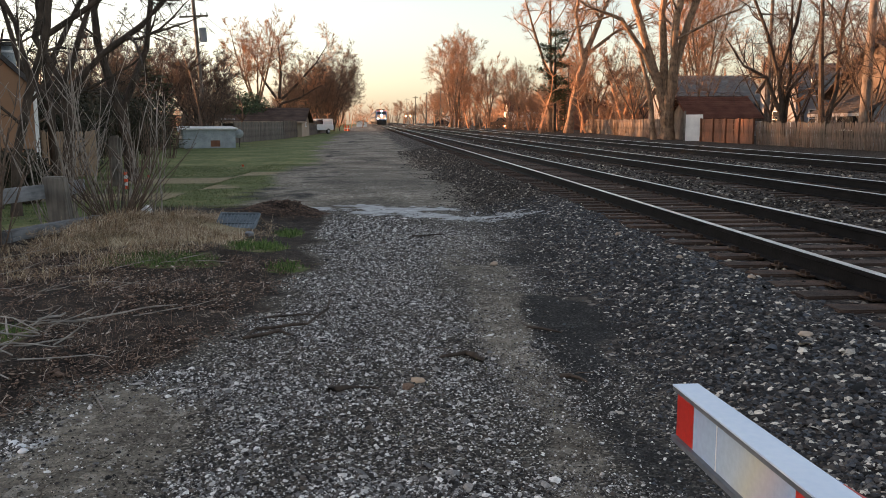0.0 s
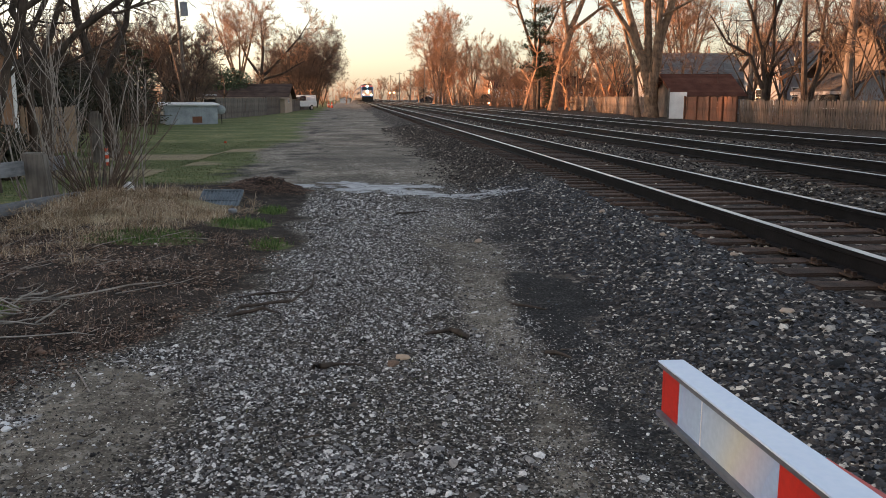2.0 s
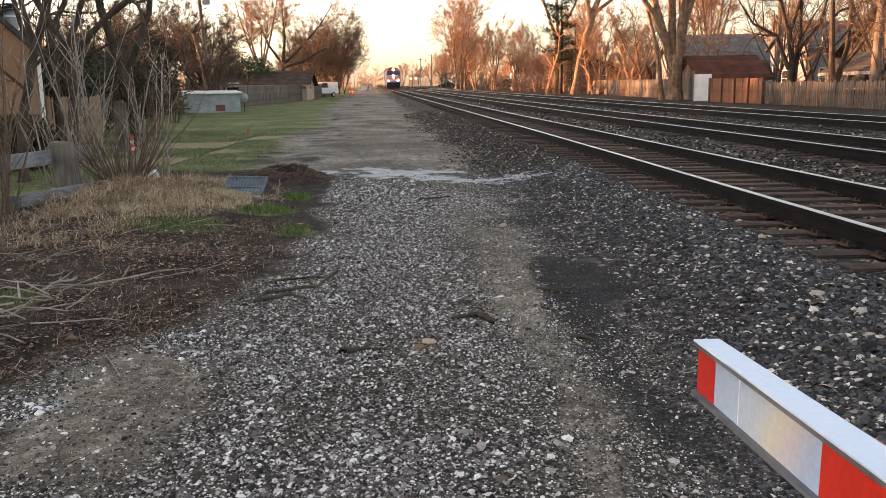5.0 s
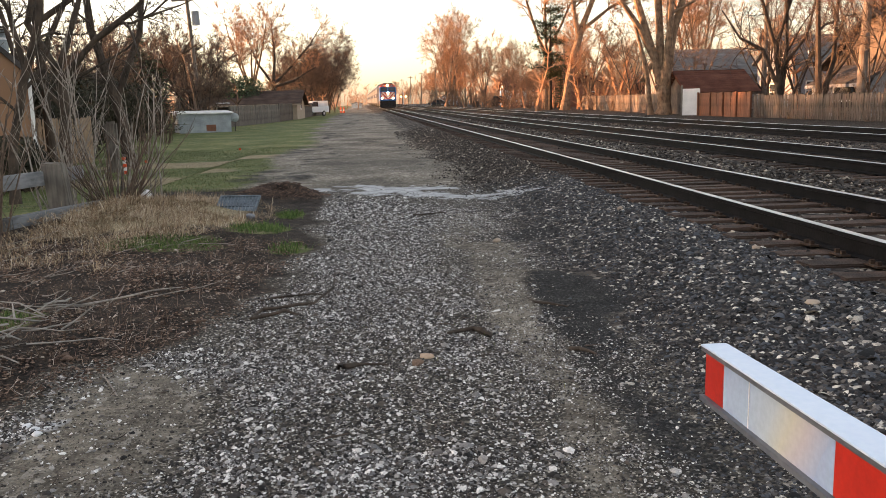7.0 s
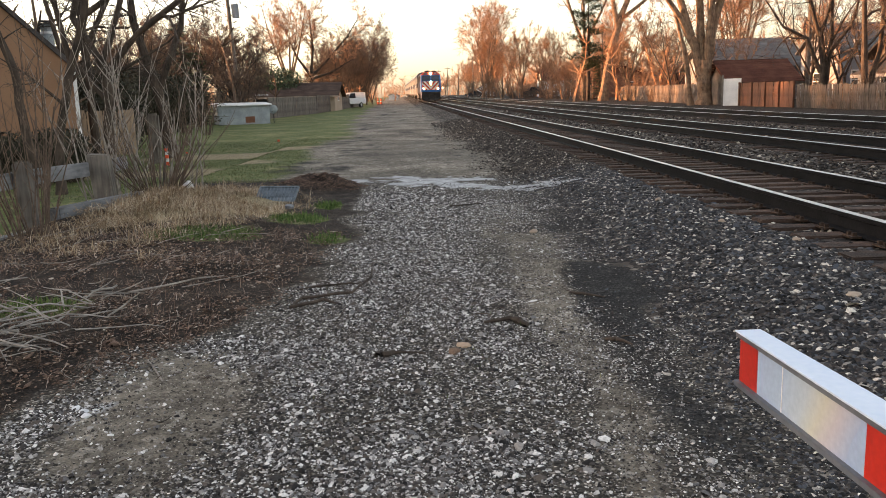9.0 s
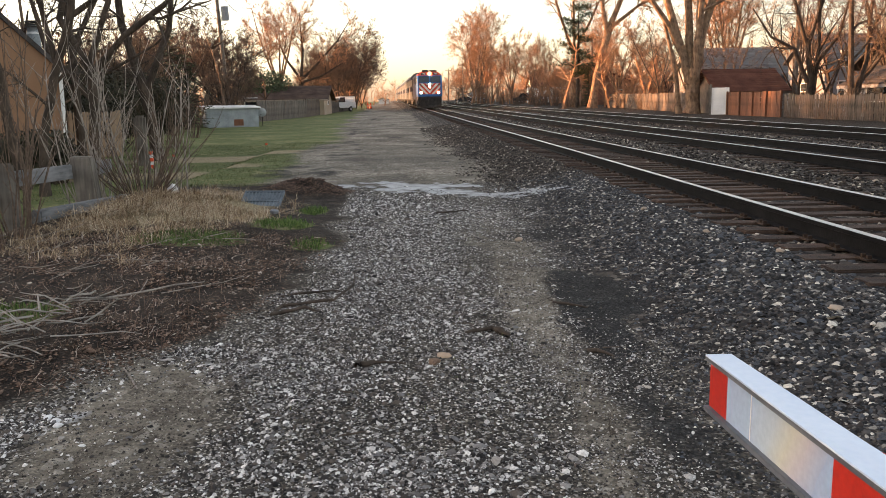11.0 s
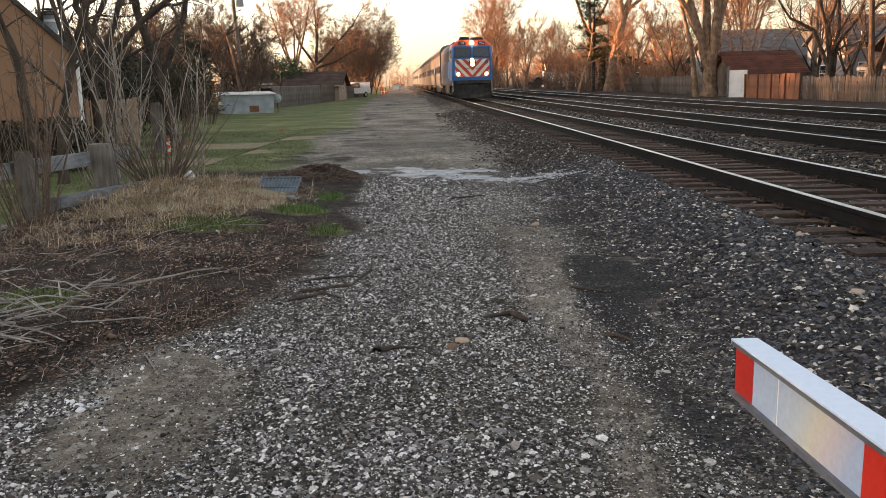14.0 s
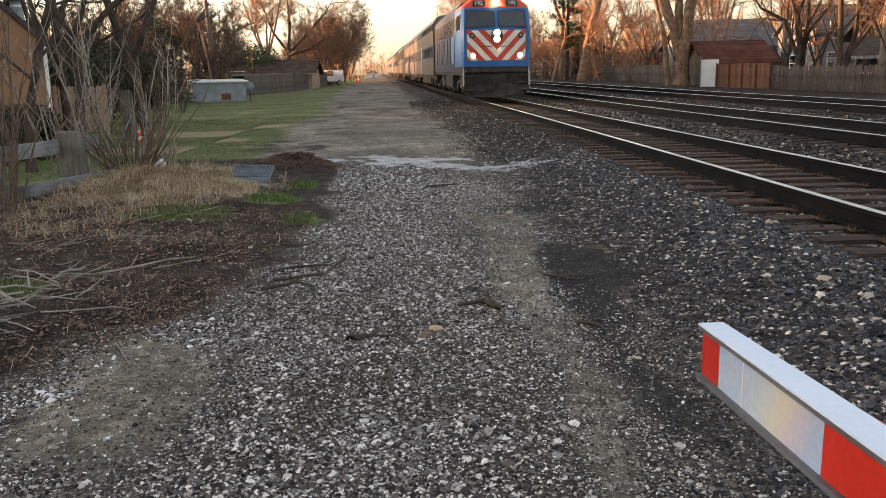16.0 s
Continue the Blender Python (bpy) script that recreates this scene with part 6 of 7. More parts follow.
utility_pole("tall dark wooden utility pole with a crossarm and transformer", -12.75, 58, 11.0, 0.15, [(8.75, 0.95, 0)], -3.0, 7.1)
utility_pole("weathered utility pole with double crossarms among trees", 27.3, 60, 11.2, 0.17, [(9.0, 1.55, 0), (10.2, 1.15, 0)])
utility_pole("thick weathered leaning pole with climbing stems", 23.6, 41, 11.5, 0.24, [], 1.5)
utility_pole("slim pole beside the tracks", 22.0, 105, 8.5, 0.11, [])
utility_pole("slim pole beside the tracks, further along", 15.6, 172, 9.0, 0.13, [(8.6, 0.8, 0)])
for k in range(4):
    utility_pole("distant pole beside the tracks", 11.5 - k * 2.2, 205 + k * 34, 9.5, 0.14, [(9.0, 0.9, 0)])
    utility_pole("distant pole across the track", -15.5 - k * 2.0, 200 + k * 34, 9.5, 0.14, [(9.0, 0.9, 0)])


def cable(label, a, b, sag, r=0.012):
    a, b = Vector(a), Vector(b)
    pts = [a.lerp(b, k / 16) - Vector((0, 0, sag * 4 * (k / 16) * (1 - k / 16))) for k in range(17)]
    return tagged(part("overhead_cable", tubes([(pts, [r] * 17, 5)]), "wire"), label, "cable")


cable("thin dark overhead cable between poles", (27.3, 60, 9.55), (23.6, 41, 9.6), 0.5)
cable("thin dark overhead cable between poles", (28.6, 60, 9.55), (23.7, 41, 10.4), 0.5)
cable("thin dark overhead cable along the line", (25.9, 60, 9.55), (22.0, 105, 8.9), 0.8)
cable("thin dark overhead cable along the line", (-13.3, 58, 9.6), (-15.5, 200, 10.8), 1.5)

signal = thing("crossing_signal", "distant crossing signal with glowing lamps beside the tracks", "signal", pose(4.5, 262, ground(4.5, 262)))
part("mast", rod(0.08, 0.08, 4.0, 10), "tin", signal)
for s in (-0.7, 0.7):
    part("lamp", rod(0.2, 0.2, 0.1, 14, Matrix.Translation((s, -0.1, 2.6)) @ Matrix.Rotation(radians(90), 4, "X")), "red_signal", signal, "glowing red lamp")
part("lamp_arm", boxes((-0.9, 0.9, -0.04, 0.04, 2.5, 2.6)), "iron", signal)


# ---- trees ----
FULL = [(9, 0.42, 48, 0.05), (9, 0.42, 45, 0.05), (18, 0.6, 40, 0.03)]
DENSE = [(8, 0.42, 42, 0.08), (8, 0.45, 40, 0.07), (16, 0.7, 36, 0.05)]
# the big cottonwood beyond the tracks
bare_tree(101, [[(0, 0, 0, 0.5), (0.0, 0, 1.6, 0.47), (0.0, 0, 3.2, 0.46)],
                [(-0.2, 0, 2.2, 0.3), (-1.0, 0.2, 5.2, 0.28), (-2.3, 0.3, 9.0, 0.24), (-3.2, 0.3, 12, 0.2), (-5.0, 0.5, 15.5, 0.1), (-6.5, 0.5, 18, 0.04)],
                [(-0.1, 0.1, 2.9, 0.32), (-0.35, 0.3, 6.0, 0.28), (-0.5, 0.3, 9.0, 0.25), (0.1, 0.4, 14, 0.22), (-0.3, 0.6, 21, 0.06)],
                [(0.2, 0, 2.8, 0.3), (0.55, 0, 5.4, 0.28), (1.3, 0, 8.5, 0.25), (2.5, -0.2, 12.0, 0.22), (4.2, -0.3, 18, 0.08)],
                [(0.1, -0.2, 3.0, 0.26), (0.2, -0.35, 6, 0.24), (0.35, -0.4, 9, 0.25), (1.2, -0.6, 13, 0.18), (1.6, -1, 20, 0.06)],
                [(-0.4, 0.1, 3.2, 0.24), (-1.8, 0.0, 6.2, 0.2), (-3.6, -0.2, 8.6, 0.14), (-6.2, 0, 9.6, 0.07), (-8, 0, 11, 0.03)],
                [(-0.9, 0.2, 0, 0.2), (-1.2, 0.2, 3.0, 0.17), (-2.2, 0.1, 6.5, 0.1)]],
          [(6, 0.34, 50, 0.02), (6, 0.42, 46, 0.0), (10, 0.42, 42, 0.0)], "bark", "twig", 0.009, "massive bare cottonwood with a furrowed forking trunk", (20.0, 60.4))
# other trees beyond the tracks
bare_tree(102, auto_trunks(102, 19, 0.36, 4, 0.35, 0.22), FULL, "bark", "twig", 0.014, "tall bare tree with open branches", (18.8, 100))
bare_tree(103, [[(0, 0, 0, 0.45), (0.8, 0, 5, 0.4), (2.0, 0, 9, 0.34)], [(2.0, 0, 9, 0.3), (3.6, 0, 13, 0.22), (6, 0.5, 19, 0.06)], [(1.6, 0, 8, 0.26), (0.8, 0.4, 13, 0.18), (1.5, 0.4, 18, 0.06)], [(1.9, 0, 8.6, 0.22), (5, -0.4, 11, 0.15), (9, -0.8, 12.5, 0.05)]],
          FULL, "bark", "twig", 0.014, "leaning bare tree with heavy limbs", (19.3, 92))
bare_tree(104, [[(0, 0, 0, 0.2), (0.1, 0, 2.5, 0.17), (-0.2, 0, 4.5, 0.14)], [(0, 0, 2.0, 0.13), (-0.9, 0, 3.9, 0.11), (-2.2, 0.2, 4.6, 0.08), (-3.3, 0.3, 6.2, 0.03)],
                [(-0.2, 0, 4.0, 0.12), (-1.0, 0, 6.5, 0.1), (-2.3, 0.2, 9.5, 0.06)], [(-0.1, 0, 4.2, 0.12), (0.7, 0, 7, 0.1), (1.2, 0, 10.5, 0.05)], [(0.1, 0, 2.6, 0.1), (1.6, 0, 4.6, 0.09), (2.4, 0.2, 7.5, 0.05)], [(0.2, 0, 0, 0.14), (0.5, 0, 4, 0.1), (0.4, 0, 8.5, 0.05)]],
          [(7, 0.42, 55, 0.06), (7, 0.42, 48, 0.04), (10, 0.42, 42, 0.03)], "bark_dark", "twig_dark", 0.006, "dark crooked many-limbed bare tree at a fence", (22.6, 48))
bare_tree(105, [[(0, 0, 0, 0.2), (-0.2, 0, 3, 0.15), (-0.4, 0, 7, 0.1), (-0.5, 0, 11, 0.04)], [(0.1, 0, 0.4, 0.15), (0.6, 0, 3, 0.12), (0.9, 0.2, 7, 0.08), (1.6, 0.2, 10.5, 0.04)], [(0, 0, 1.5, 0.1), (1.5, 0.2, 3.2, 0.08), (3, 0.2, 6.5, 0.04)]],
          [(7, 0.36, 48, 0.08), (6, 0.42, 45, 0.04), (9, 0.42, 42, 0.03)], "bark_dark", "twig_dark", 0.006, "slender dark bare tree by a picket fence", (23.4, 44.5))
wood = [bare_tree(110 + k, auto_trunks(110 + k, h, r, f, 0.16, s), DENSE, "bark", "twig", 0.016, "broad bare tree with a dense twiggy crown", p, group="bare trees beyond the tracks")
        for k, (h, r, f, s, p) in enumerate(((15.5, 0.3, 6, 0.2, (11.6, 156)), (11, 0.28, 6, 0.22, (18.2, 160)), (11, 0.22, 5, 0.28, (25, 104))))]
for k, (x, y, s) in enumerate(((10.4, 151, 0.85), (12.9, 164, 1.0), (15.2, 166, 0.7), (22.5, 150, 0.65), (12.0, 236, 0.8), (14.5, 250, 0.8), (18, 262, 0.8), (28, 128, 0.8), (33, 118, 0.85), (36, 96, 1.0), (38, 82, 0.7), (44, 90, 0.7),
                               (46, 76, 0.6), (52, 75, 0.7), (26, 190, 0.7), (20, 205, 0.7), (7, 300, 0.6), (12, 320, 0.8), (2, 360, 0.55), (22, 290, 0.8), (35, 180, 0.8), (40, 110, 1.0), (22.8, 110, 0.5), (21, 128, 0.5), (19.5, 140, 0.55), (24, 142, 0.6), (29, 150, 0.7), (30, 140, 0.7), (15.5, 186, 0.6), (13.5, 200, 0.55), (12, 214, 0.5))):
    t = copy_thing(wood[k % 3], pose(x, y, ground(x, y) - 0.05, 0, 0, k * 77) @ Matrix.Scale(s, 4))
    t["label"] = "broad bare tree with a dense twiggy crown"


YARD = [(7, 0.44, 50, 0.05), (6, 0.44, 46, 0.04), (8, 0.5, 42, 0.02)]
yard = [bare_tree(130 + k, auto_trunks(130 + k, h, r, f, 0.2, 0.3), YARD, "bark_dark", "twig_shaded", 0.008, "thin dark bare yard tree before the houses", p, group="bare yard trees")
        for k, (h, r, f, p) in enumerate(((9.5, 0.12, 4, (26.2, 57)), (7.5, 0.09, 5, (24.4, 46.5))))]
for k, (x, y, s) in enumerate(((28.0, 62, 0.9), (24.6, 66, 0.85), (23.6, 73, 0.9), (26.5, 71, 0.9), (23.8, 82, 1.0), (27.2, 90, 1.1), (28.2, 49.5, 0.95), (24.2, 38.5, 1.0), (31.5, 63, 1.0), (24.0, 40.8, 0.85), (25.6, 52, 0.8), (25.5, 43.5, 1.15), (29, 45.5, 1.2), (27, 40.5, 1.15), (30.5, 51, 1.2))):
    copy_thing(yard[k % 2], pose(x, y, ground(x, y) - 0.05, 0, 0, k * 83) @ Matrix.Scale(s, 4))


def conifer(seed, x, y, h, r, label, sparse=False):
    rng = random.Random(seed)
    ob = thing("conifer", label, "conifer", pose(x, y, ground(x, y) - 0.05))
    part("trunk", tubes([([Vector((0, 0, 0)), Vector((0.05, 0, h * 0.5)), Vector((0, 0, h))], [h * 0.02, h * 0.013, 0.02], 8)]), "bark_dark", ob)
    limbs, fv, ff = [], [], []
    levels = int(h * (1.15 if sparse else 3.2))
    for k in range(levels):
        z = h * (0.3 if sparse else 0.06) + h * 0.92 * k / levels * (0.74 if sparse else 1.0)
        reach = r * ((1 - z / h) ** 0.75 * (0.75 + 0.5 * rng.random()) + 0.08) if not sparse else r * rng.uniform(0.25, 0.85) * (1.15 - 0.85 * z / h)
        for _ in range(3 if sparse else 8):
            a = rng.uniform(0, 2 * math.pi)
            way = wander(rng, Vector((0, 0, z + rng.uniform(-0.3, 0.3))), Vector((math.cos(a), math.sin(a), 0.1 if sparse else -0.12)), reach * rng.uniform(0.6, 1.1), 4, 0.13, 0.06 if sparse else 0.0)
            limbs.append((way, [0.04, 0.03, 0.022, 0.016, 0.008], 3))
            tufts = [(rng.uniform(1.6, 3.999), rng.uniform(0.3, 0.6)) for _ in range(4)]
            for q in range(120 if sparse else 16):
                f = tufts[q % 4][0] if sparse else rng.uniform(0.15, 1.0) * 3.999
                i = min(int(f), 3)
                p = way[i].lerp(way[i + 1], f - i)
                if sparse:
                    w = tufts[q % 4][1]
                    p = p + Vector((rng.gauss(0, w), rng.gauss(0, w), rng.gauss(0.12, w * 0.38)))
                b = rng.uniform(0, 2 * math.pi)
                d = Vector((math.cos(b), math.sin(b), rng.uniform(-0.2, 0.7) if sparse else rng.uniform(-0.35, 0.35))).normalized() * rng.uniform(0.14, 0.4) * (1.25 if sparse else 1.0)
                s = Vector((-d.y, d.x, rng.uniform(-0.1, 0.1))) * (0.34 if sparse else 0.24)
                n = len(fv)
                fv += [p - s * 0.6, p + s * 0.6, p + d + s * 0.2, p + d - s * 0.2]
                ff.append((n, n + 1, n + 2, n + 3))
    tagged(part("limb_work", tubes(limbs), "bark_dark", ob), kind="stuff")
    tagged(part("foliage", (fv, [], ff), "needle", ob, "dark green needle sprays"), kind="stuff")
    return ob


conifer(1, 18.7, 97, 11.8, 6.0, "open-branched dark green pine beside bare trees", True)
conifer(2, 19.5, 95, 5.0, 1.3, "dense dark green cedar under a pine")
conifer(3, -17.2, 60, 7.2, 2.6, "dark spruce behind leafless brush")
conifer(4, -22.5, 50, 5.8, 1.6, "small dark spruce behind a building")
conifer(5, -19.5, 54, 5.4, 1.9, "dark green spruce behind leafless trees")
conifer(6, 12.5, 228, 9.0, 2.4, "distant dark green conifer")
conifer(7, -14.0, 52, 4.6, 2.2, "dark evergreen behind brush")
conifer(8, 34.5, 50, 9.5, 2.4, "dark green conifer beside a house", True)


def leafy_bush(seed, x, y, h, rx, ry, material, label, n=2600, leaf=0.07):
    rng = random.Random(seed)
    ob = thing("bush", label, "bush", pose(x, y, ground(x, y) - 0.03))
    lines, fv, ff = [], [], []
    for _ in range(40):
        a = rng.uniform(0, 2 * math.pi)
        lines.append((wander(rng, Vector((rng.gauss(0, rx * 0.3), rng.gauss(0, ry * 0.3), 0)), Vector((math.cos(a) * 0.6, math.sin(a) * 0.6, 1)), h * 0.9, 4, 0.12), [0.02, 0.018, 0.014, 0.01, 0.005], 4))
    for _ in range(n):
        d = Vector((rng.gauss(0, 1), rng.gauss(0, 1), rng.gauss(0, 1))).normalized()
        k = rng.uniform(0.55, 1.0) * (1 + 0.22 * noise.noise(d * 2.3 + Vector((seed * 3, 0, 0))))
        p = Vector((d.x * rx * k, d.y * ry * k, h * 0.5 + d.z * h * 0.5 * k))
        u = Vector((rng.gauss(0, 1), rng.gauss(0, 1), rng.gauss(0, 1))).normalized() * leaf
        w = u.cross(d).normalized() * leaf * 0.6
        i = len(fv)
        fv += [p - u, p + w, p + u, p - w]
        ff.append((i, i + 1, i + 2, i + 3))
    tagged(part("branching", tubes(lines), "bark_dark", ob), kind="stuff")
    tagged(part("foliage", (fv, [], ff), material, ob), kind="stuff")
    return ob


leafy_bush(1, -9.9, 19.8, 1.25, 1.3, 0.8, "hedge", "dark brownish evergreen hedge against a tan wall")
leafy_bush(2, -8.8, 20.0, 1.3, 0.9, 0.7, "hedge", "dark brownish evergreen hedge at the building's corner")
leafy_bush(3, -11.9, 19.5, 1.2, 1.3, 0.8, "hedge", "dark brownish evergreen hedge against a tan wall")
leafy_bush(4, -17.0, 96, 5.2, 3.6, 2.6, "needle", "rounded dark green evergreen behind a brown roof", 5200, 0.14)
leafy_bush(5, -11.6, 31.2, 2.2, 1.4, 1.0, "hedge", "dark evergreen thicket behind a fence panel", 3000, 0.08)
leafy_bush(6, -14.5, 36, 3.6, 2.6, 1.8, "hedge", "tall dark evergreen thicket", 5200, 0.1)
leafy_bush(7, -13.8, 43, 3.2, 2.4, 2.0, "hedge", "tall dark evergreen thicket", 5200, 0.1)
# These three thicken the left evergreens to stop a sun streak on the path.
leafy_bush(8, -16.5, 46.5, 3.6, 2.6, 2.0, "hedge", "tall dark evergreen thicket", 5200, 0.1)
leafy_bush(9, -20.0, 50.0, 4.0, 3.0, 2.2, "hedge", "tall dark evergreen thicket", 5200, 0.11)
leafy_bush(10, -24.5, 55.0, 4.2, 3.4, 2.4, "hedge", "tall dark evergreen thicket", 5200, 0.12)

# Added to keep the sun off the shed's end wall.
leafy_bush(11, -16.4, 57.6, 2.4, 1.6, 1.2, "hedge", "dark evergreen bush added to shade a low shed's end", 2600, 0.08)

# left of the track, near
bare_tree(201, [[(0, 0, 0, 0.12), (-0.25, 0, 1.6, 0.1), (-0.35, 0.1, 2.6, 0.09), (-0.75, 0.2, 3.6, 0.07), (-1.3, 0.2, 5.0, 0.04)], [(-0.35, 0.1, 2.5, 0.06), (-0.6, 0, 3.6, 0.05), (-0.5, -0.1, 5.2, 0.03)], [(-0.7, 0.2, 3.4, 0.05), (-1.6, 0.1, 3.9, 0.03), (-2.2, 0, 4.6, 0.015)]],
          [(4, 0.3, 50, 0.05), (4, 0.42, 46, 0.03), (8, 0.42, 42, 0.0)], "bark_dark", "twig_dark", 0.006, "slim dark bare tree before a tan wall", (-8.65, 18.6))
bare_tree(202, [[(0, 0, 0, 0.125), (0.02, 0, 2.5, 0.106), (-0.1, 0, 5.0, 0.094), (-0.2, 0, 9.5, 0.062)], [(0, 0, 3.4, 0.075), (0.9, 0.2, 5.2, 0.062), (1.3, 0.3, 8.5, 0.031)]],
          [(7, 0.3, 52, 0.023), (6, 0.42, 46, 0.000), (10, 0.42, 42, -0.02)], "bark_dark", "twig_dark", 0.007, "straight dark bare trunk beside a building", (-9.3, 23.5))
bare_tree(203, [[(0, 0, 0, 0.094), (0.1, 0, 1.2, 0.087), (0.42, 0, 2.4, 0.081), (0.85, 0, 3.6, 0.075), (1.1, 0, 5.0, 0.056), (1.2, 0.2, 7.5, 0.031)], [(0.5, 0, 2.6, 0.062), (0.25, 0.1, 3.8, 0.050), (-0.6, 0.2, 5.5, 0.025)], [(0.9, 0, 3.6, 0.062), (1.9, 0.1, 4.3, 0.050), (3.4, 0.2, 4.7, 0.031), (5.2, 0.2, 4.6, 0.016)]],
          [(8, 0.3, 55, -0.02), (8, 0.42, 48, -0.06), (16, 0.42, 42, -0.1)], "bark_dark", "twig_dark", 0.005, "curved dark bare tree with a limb reaching over the lawn", (-7.55, 17.0))
bare_tree(204, [[(0, 0, 0, 0.150), (0.2, 0, 1.8, 0.125), (0.1, 0, 3.0, 0.112)], [(0.1, 0, 2.9, 0.094), (-0.5, 0, 4.0, 0.081), (-0.1, 0, 5.4, 0.069), (0.3, 0, 8.5, 0.031)], [(0.15, 0, 2.6, 0.094), (1.1, 0, 3.6, 0.081), (2.1, 0, 4.3, 0.069), (3.3, 0.1, 5.6, 0.050), (5.4, 0.2, 6.7, 0.023)],
                [(0.1, 0, 2.8, 0.081), (0.8, 0.2, 4.8, 0.062), (1.4, 0.3, 8.0, 0.025)], [(0.2, 0, 1.9, 0.075), (-0.9, 0, 3.3, 0.062), (-1.4, 0, 5.5, 0.038)]],
          [(8, 0.28, 52, 0.000), (6, 0.42, 48, -0.06), (11, 0.42, 42, -0.12)], "bark_dark", "twig_dark", 0.006, "spreading dark bare tree with heavy crooked limbs", (-8.3, 21.6))
bare_tree(205, [[(0, 0, 0, 0.174), (-0.3, 0, 2.2, 0.150), (-0.9, 0, 4.4, 0.125), (-1.1, 0, 8.5, 0.050)], [(-0.3, 0, 2.2, 0.112), (0.6, 0, 4.2, 0.094), (1.2, 0, 8, 0.038)]],
          [(9, 0.34, 50, 0.000), (8, 0.42, 46, -0.03), (16, 0.42, 42, -0.06)], "bark_dark", "twig_dark", 0.008, "dark leaning double-trunked bare tree", (-8.4, 27.5))
# left of the track, further
bare_tree(206, auto_trunks(206, 14, 0.32, 5, 0.22, 0.26), FULL, "bark", "twig", 0.015, "tall bare tree behind a brown-roofed house", (-17.6, 110))
bare_tree(207, [[(0, 0, 0, 0.35), (0.2, 0, 3, 0.3), (0.4, 0, 5, 0.26)], [(0.3, 0, 4.6, 0.22), (0.6, 0, 8, 0.17), (0.4, 0, 13, 0.05)], [(0.4, 0, 4.4, 0.2), (2.6, 0, 6.5, 0.16), (5.4, 0, 9.5, 0.08), (7, 0, 12, 0.03)], [(0.3, 0, 4.2, 0.2), (-1.6, 0, 7, 0.14), (-3.2, 0, 11.5, 0.05)], [(0.4, 0, 4, 0.18), (3, 0, 4.8, 0.14), (6, 0, 6.5, 0.06)]],
          FULL, "bark_dark", "twig", 0.014, "bare tree with wide arching limbs", (-15.6, 114))
thick = [bare_tree(210 + k, auto_trunks(210 + k, h, 0.16, 7, 0.06, 0.36), DENSE, "bark_dark", m, 0.012, "dense leafless thicket tree", p, group="leafless thicket trees")
         for k, (h, m, p) in enumerate(((10.5, "twig_shaded", (-12.4, 128)), (6.5, "twig_shaded", (-14.5, 63)), (7.5, "twig_shaded", (-20.0, 68)), (11.5, "twig_shaded", (-10.4, 133))))]
for k, (i, x, y, s) in enumerate(((0, -11.2, 136, 0.85), (0, -14.4, 124, 0.7), (0, -11.4, 146, 0.7), (0, -15, 140, 0.7), (0, -12, 160, 0.6), (0, -13.2, 178, 0.55), (1, -12.5, 58, 0.6), (1, -17, 50, 0.9), (2, -16, 72, 0.9), (2, -24, 78, 1.1),
                                  (3, -9.9, 140, 0.9), (3, -10.6, 150, 0.9), (3, -11.6, 126, 0.75), (3, -12.2, 163, 0.9), (3, -9.4, 146, 0.6), (3, -13.4, 118, 0.7), (0, -33, 118, 0.9), (0, -20, 150, 0.5), (0, -18, 205, 0.5), (0, -22, 245, 0.6), (0, -30, 300, 0.7))):
    copy_thing(thick[i], pose(x, y, ground(x, y) - 0.05, 0, 0, k * 67) @ Matrix.Scale(s, 4))


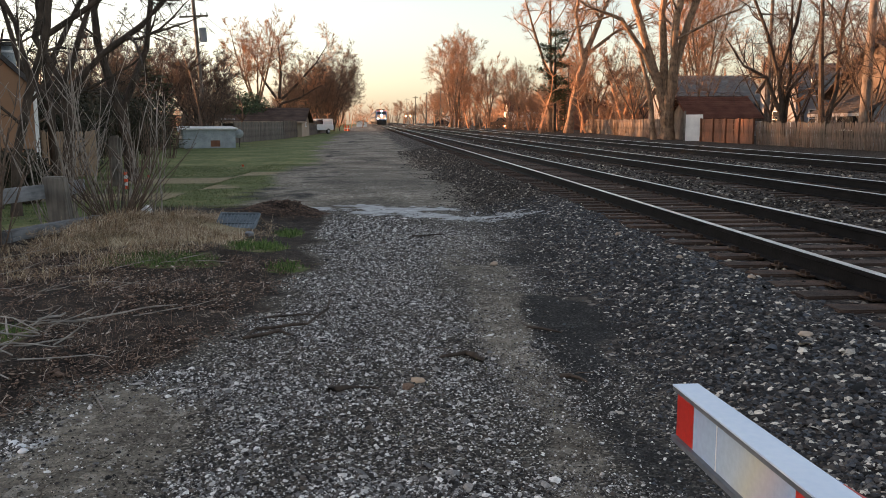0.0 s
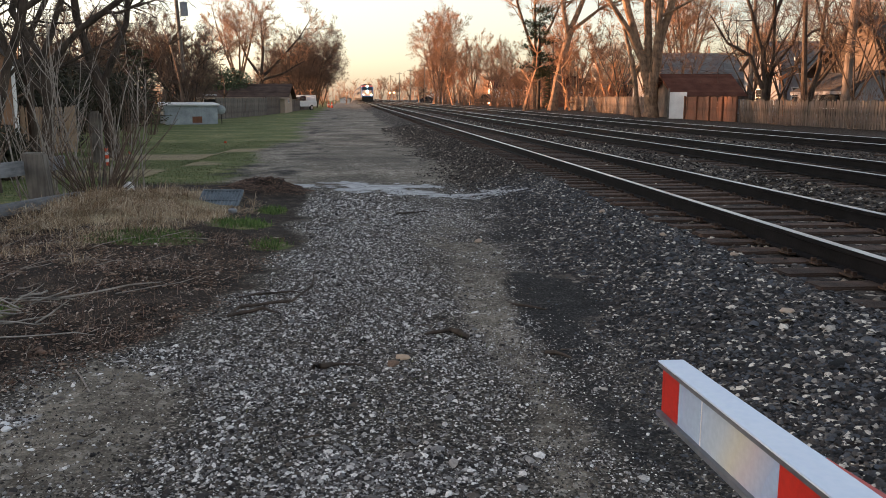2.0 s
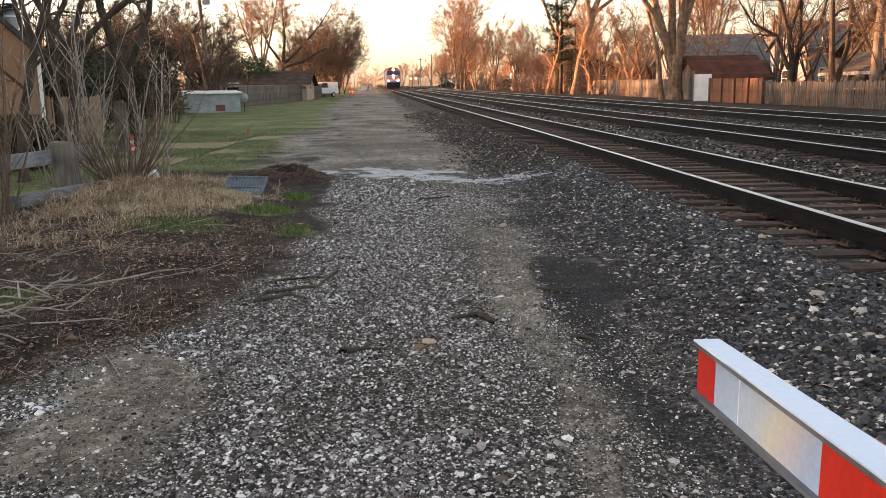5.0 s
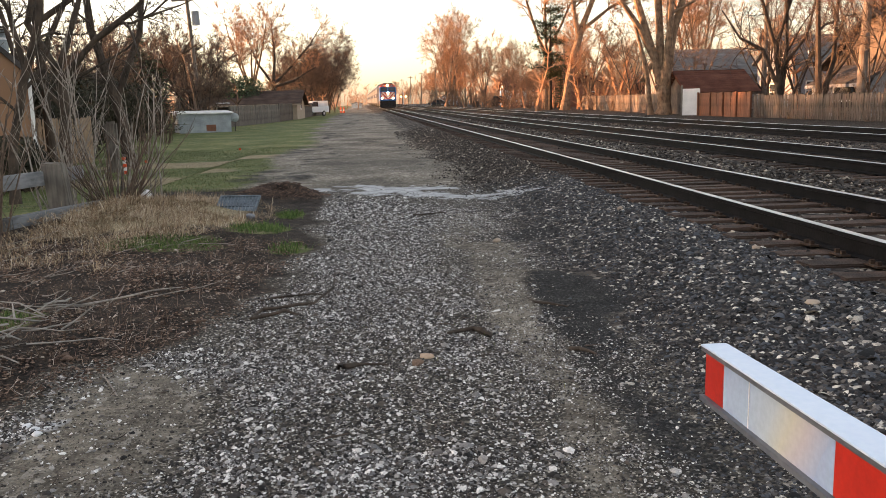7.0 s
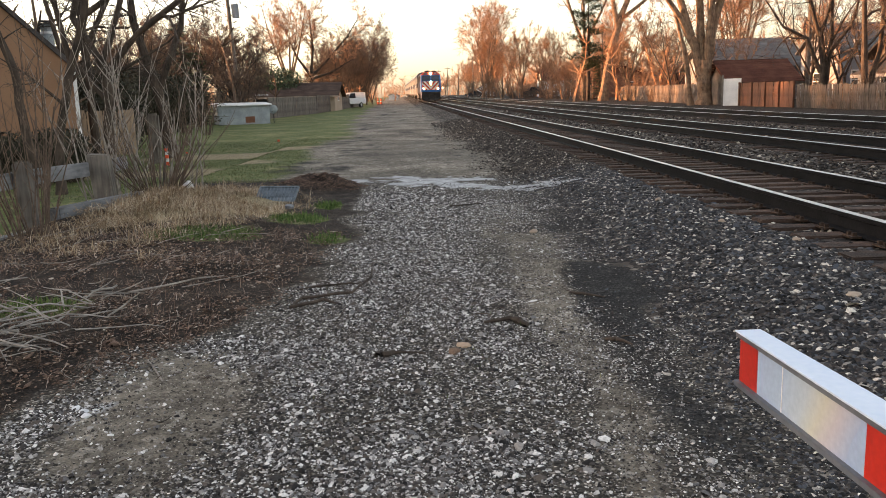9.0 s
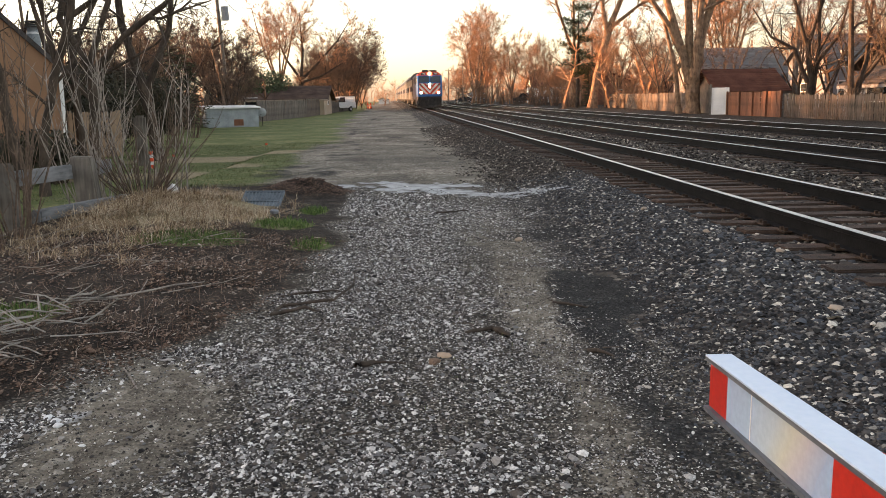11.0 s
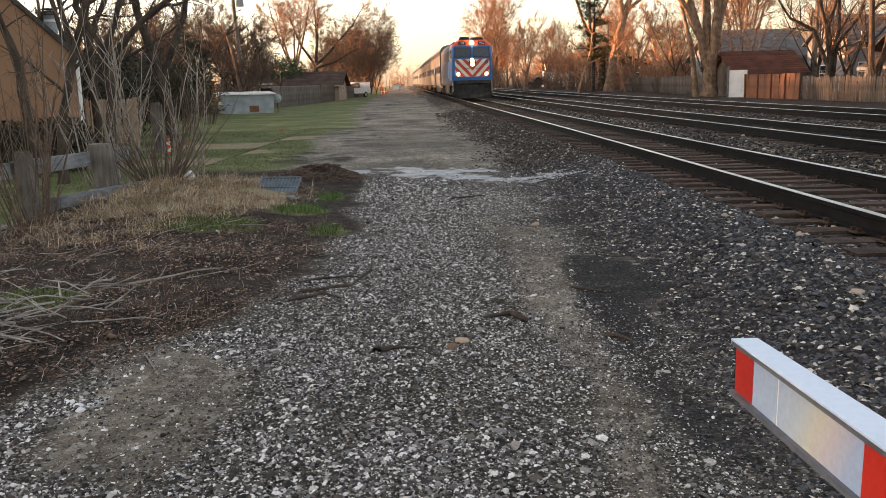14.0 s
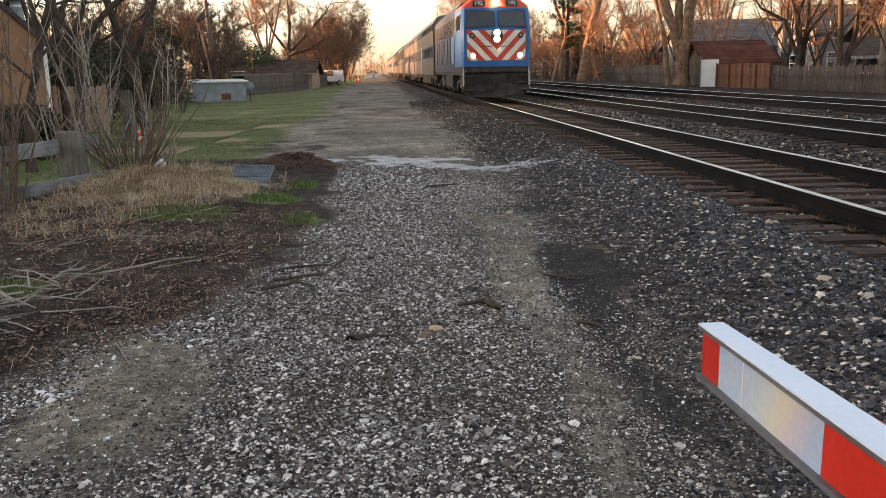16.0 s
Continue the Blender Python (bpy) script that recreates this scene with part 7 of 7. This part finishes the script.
# ---- far woods that close the place ----
def far_woods(label, spots, h, seed, twig="twig"):
    rng = random.Random(seed)
    lines = []
    for x, y in spots:
        for _ in range(22):
            p = Vector((x + rng.gauss(0, 6), y + rng.gauss(0, 6), float(grade(y))))
            hh = h * rng.uniform(0.5, 1.1)
            way = wander(rng, p, Vector((rng.gauss(0, 0.12), rng.gauss(0, 0.12), 1)), hh, 5, 0.07)
            lines.append((way, [0.16, 0.13, 0.1, 0.07, 0.05, 0.03], 3))
            for _ in range(13):
                k = rng.randrange(1, 5)
                a = rng.uniform(0, 2 * math.pi)
                tw = wander(rng, way[k], Vector((math.cos(a), math.sin(a), 0.7)), hh * rng.uniform(0.15, 0.3), 1, 0.15)
                lines.append((tw, [0.07, 0.03], 3))
    tagged(part("far_woods", tubes(lines), twig), label, "woods", kind="stuff")


far_woods("distant leafless woods beyond the houses", [(60 + 12 * (k % 3), 40 + 14 * k) for k in range(22)], 9.5, 1)
# Added out of view to keep low sun off the houses.
far_woods("unseen leafless woods added behind the building as a sun block", [(-92 + 9 * (k % 3), 66 + 5.5 * k) for k in range(17)], 8.5, 9)
far_woods("distant leafless woods behind the lawns", [(-76 - 12 * (k % 3), 10 + 15 * k) for k in range(22)], 6.5, 2)
# Left woods; the belt's height is set to shade the low ground.
far_woods("dense leafless copse behind the lawns", [(-27 - 7 * (k % 3), 30 + 2.6 * k) for k in range(22)], 6.5, 5, "twig_shaded")
far_woods("leafless brush between the houses", [(27 + 5 * (k % 3), 96 + 9 * k) for k in range(17)], 8.0, 6)
far_woods("leafless brush beyond the fences", [(38 + 6 * (k % 3), 60 + 8 * k) for k in range(9)], 6.5, 7)
far_woods("leafless brush behind the low house", [(-21 - 6 * (k % 3), 112 + 9 * k) for k in range(12)], 4.0, 8)
far_woods("distant leafless woods at the end of the line", [(-95 + 12 * k, 430 + 18 * (k % 4)) for k in range(17)], 12, 3)
far_woods("leafless woods behind the crossing", [(-60 + 14 * k, -45) for k in range(9)], 12, 4)


# ---- what moves ----
def motions():
    """The train runs towards the camera at 12.8 m/s along the bend of the track."""
    for ob, back, length in train:
        rows = []
        for t in range(17):
            y0 = 36.5 + 12.8 * (16 - t) + back
            y1 = y0 + length
            dx, dz = float(cx(y1) - cx(y0)), float(grade(y1) - grade(y0))
            rows.append((t, pose(float(cx(y0)), y0, float(grade(y0)) + 0.405, math.degrees(math.atan2(dz, length)), 0, -math.degrees(math.atan2(dx, length)))))
        walk(ob, rows)


motions()
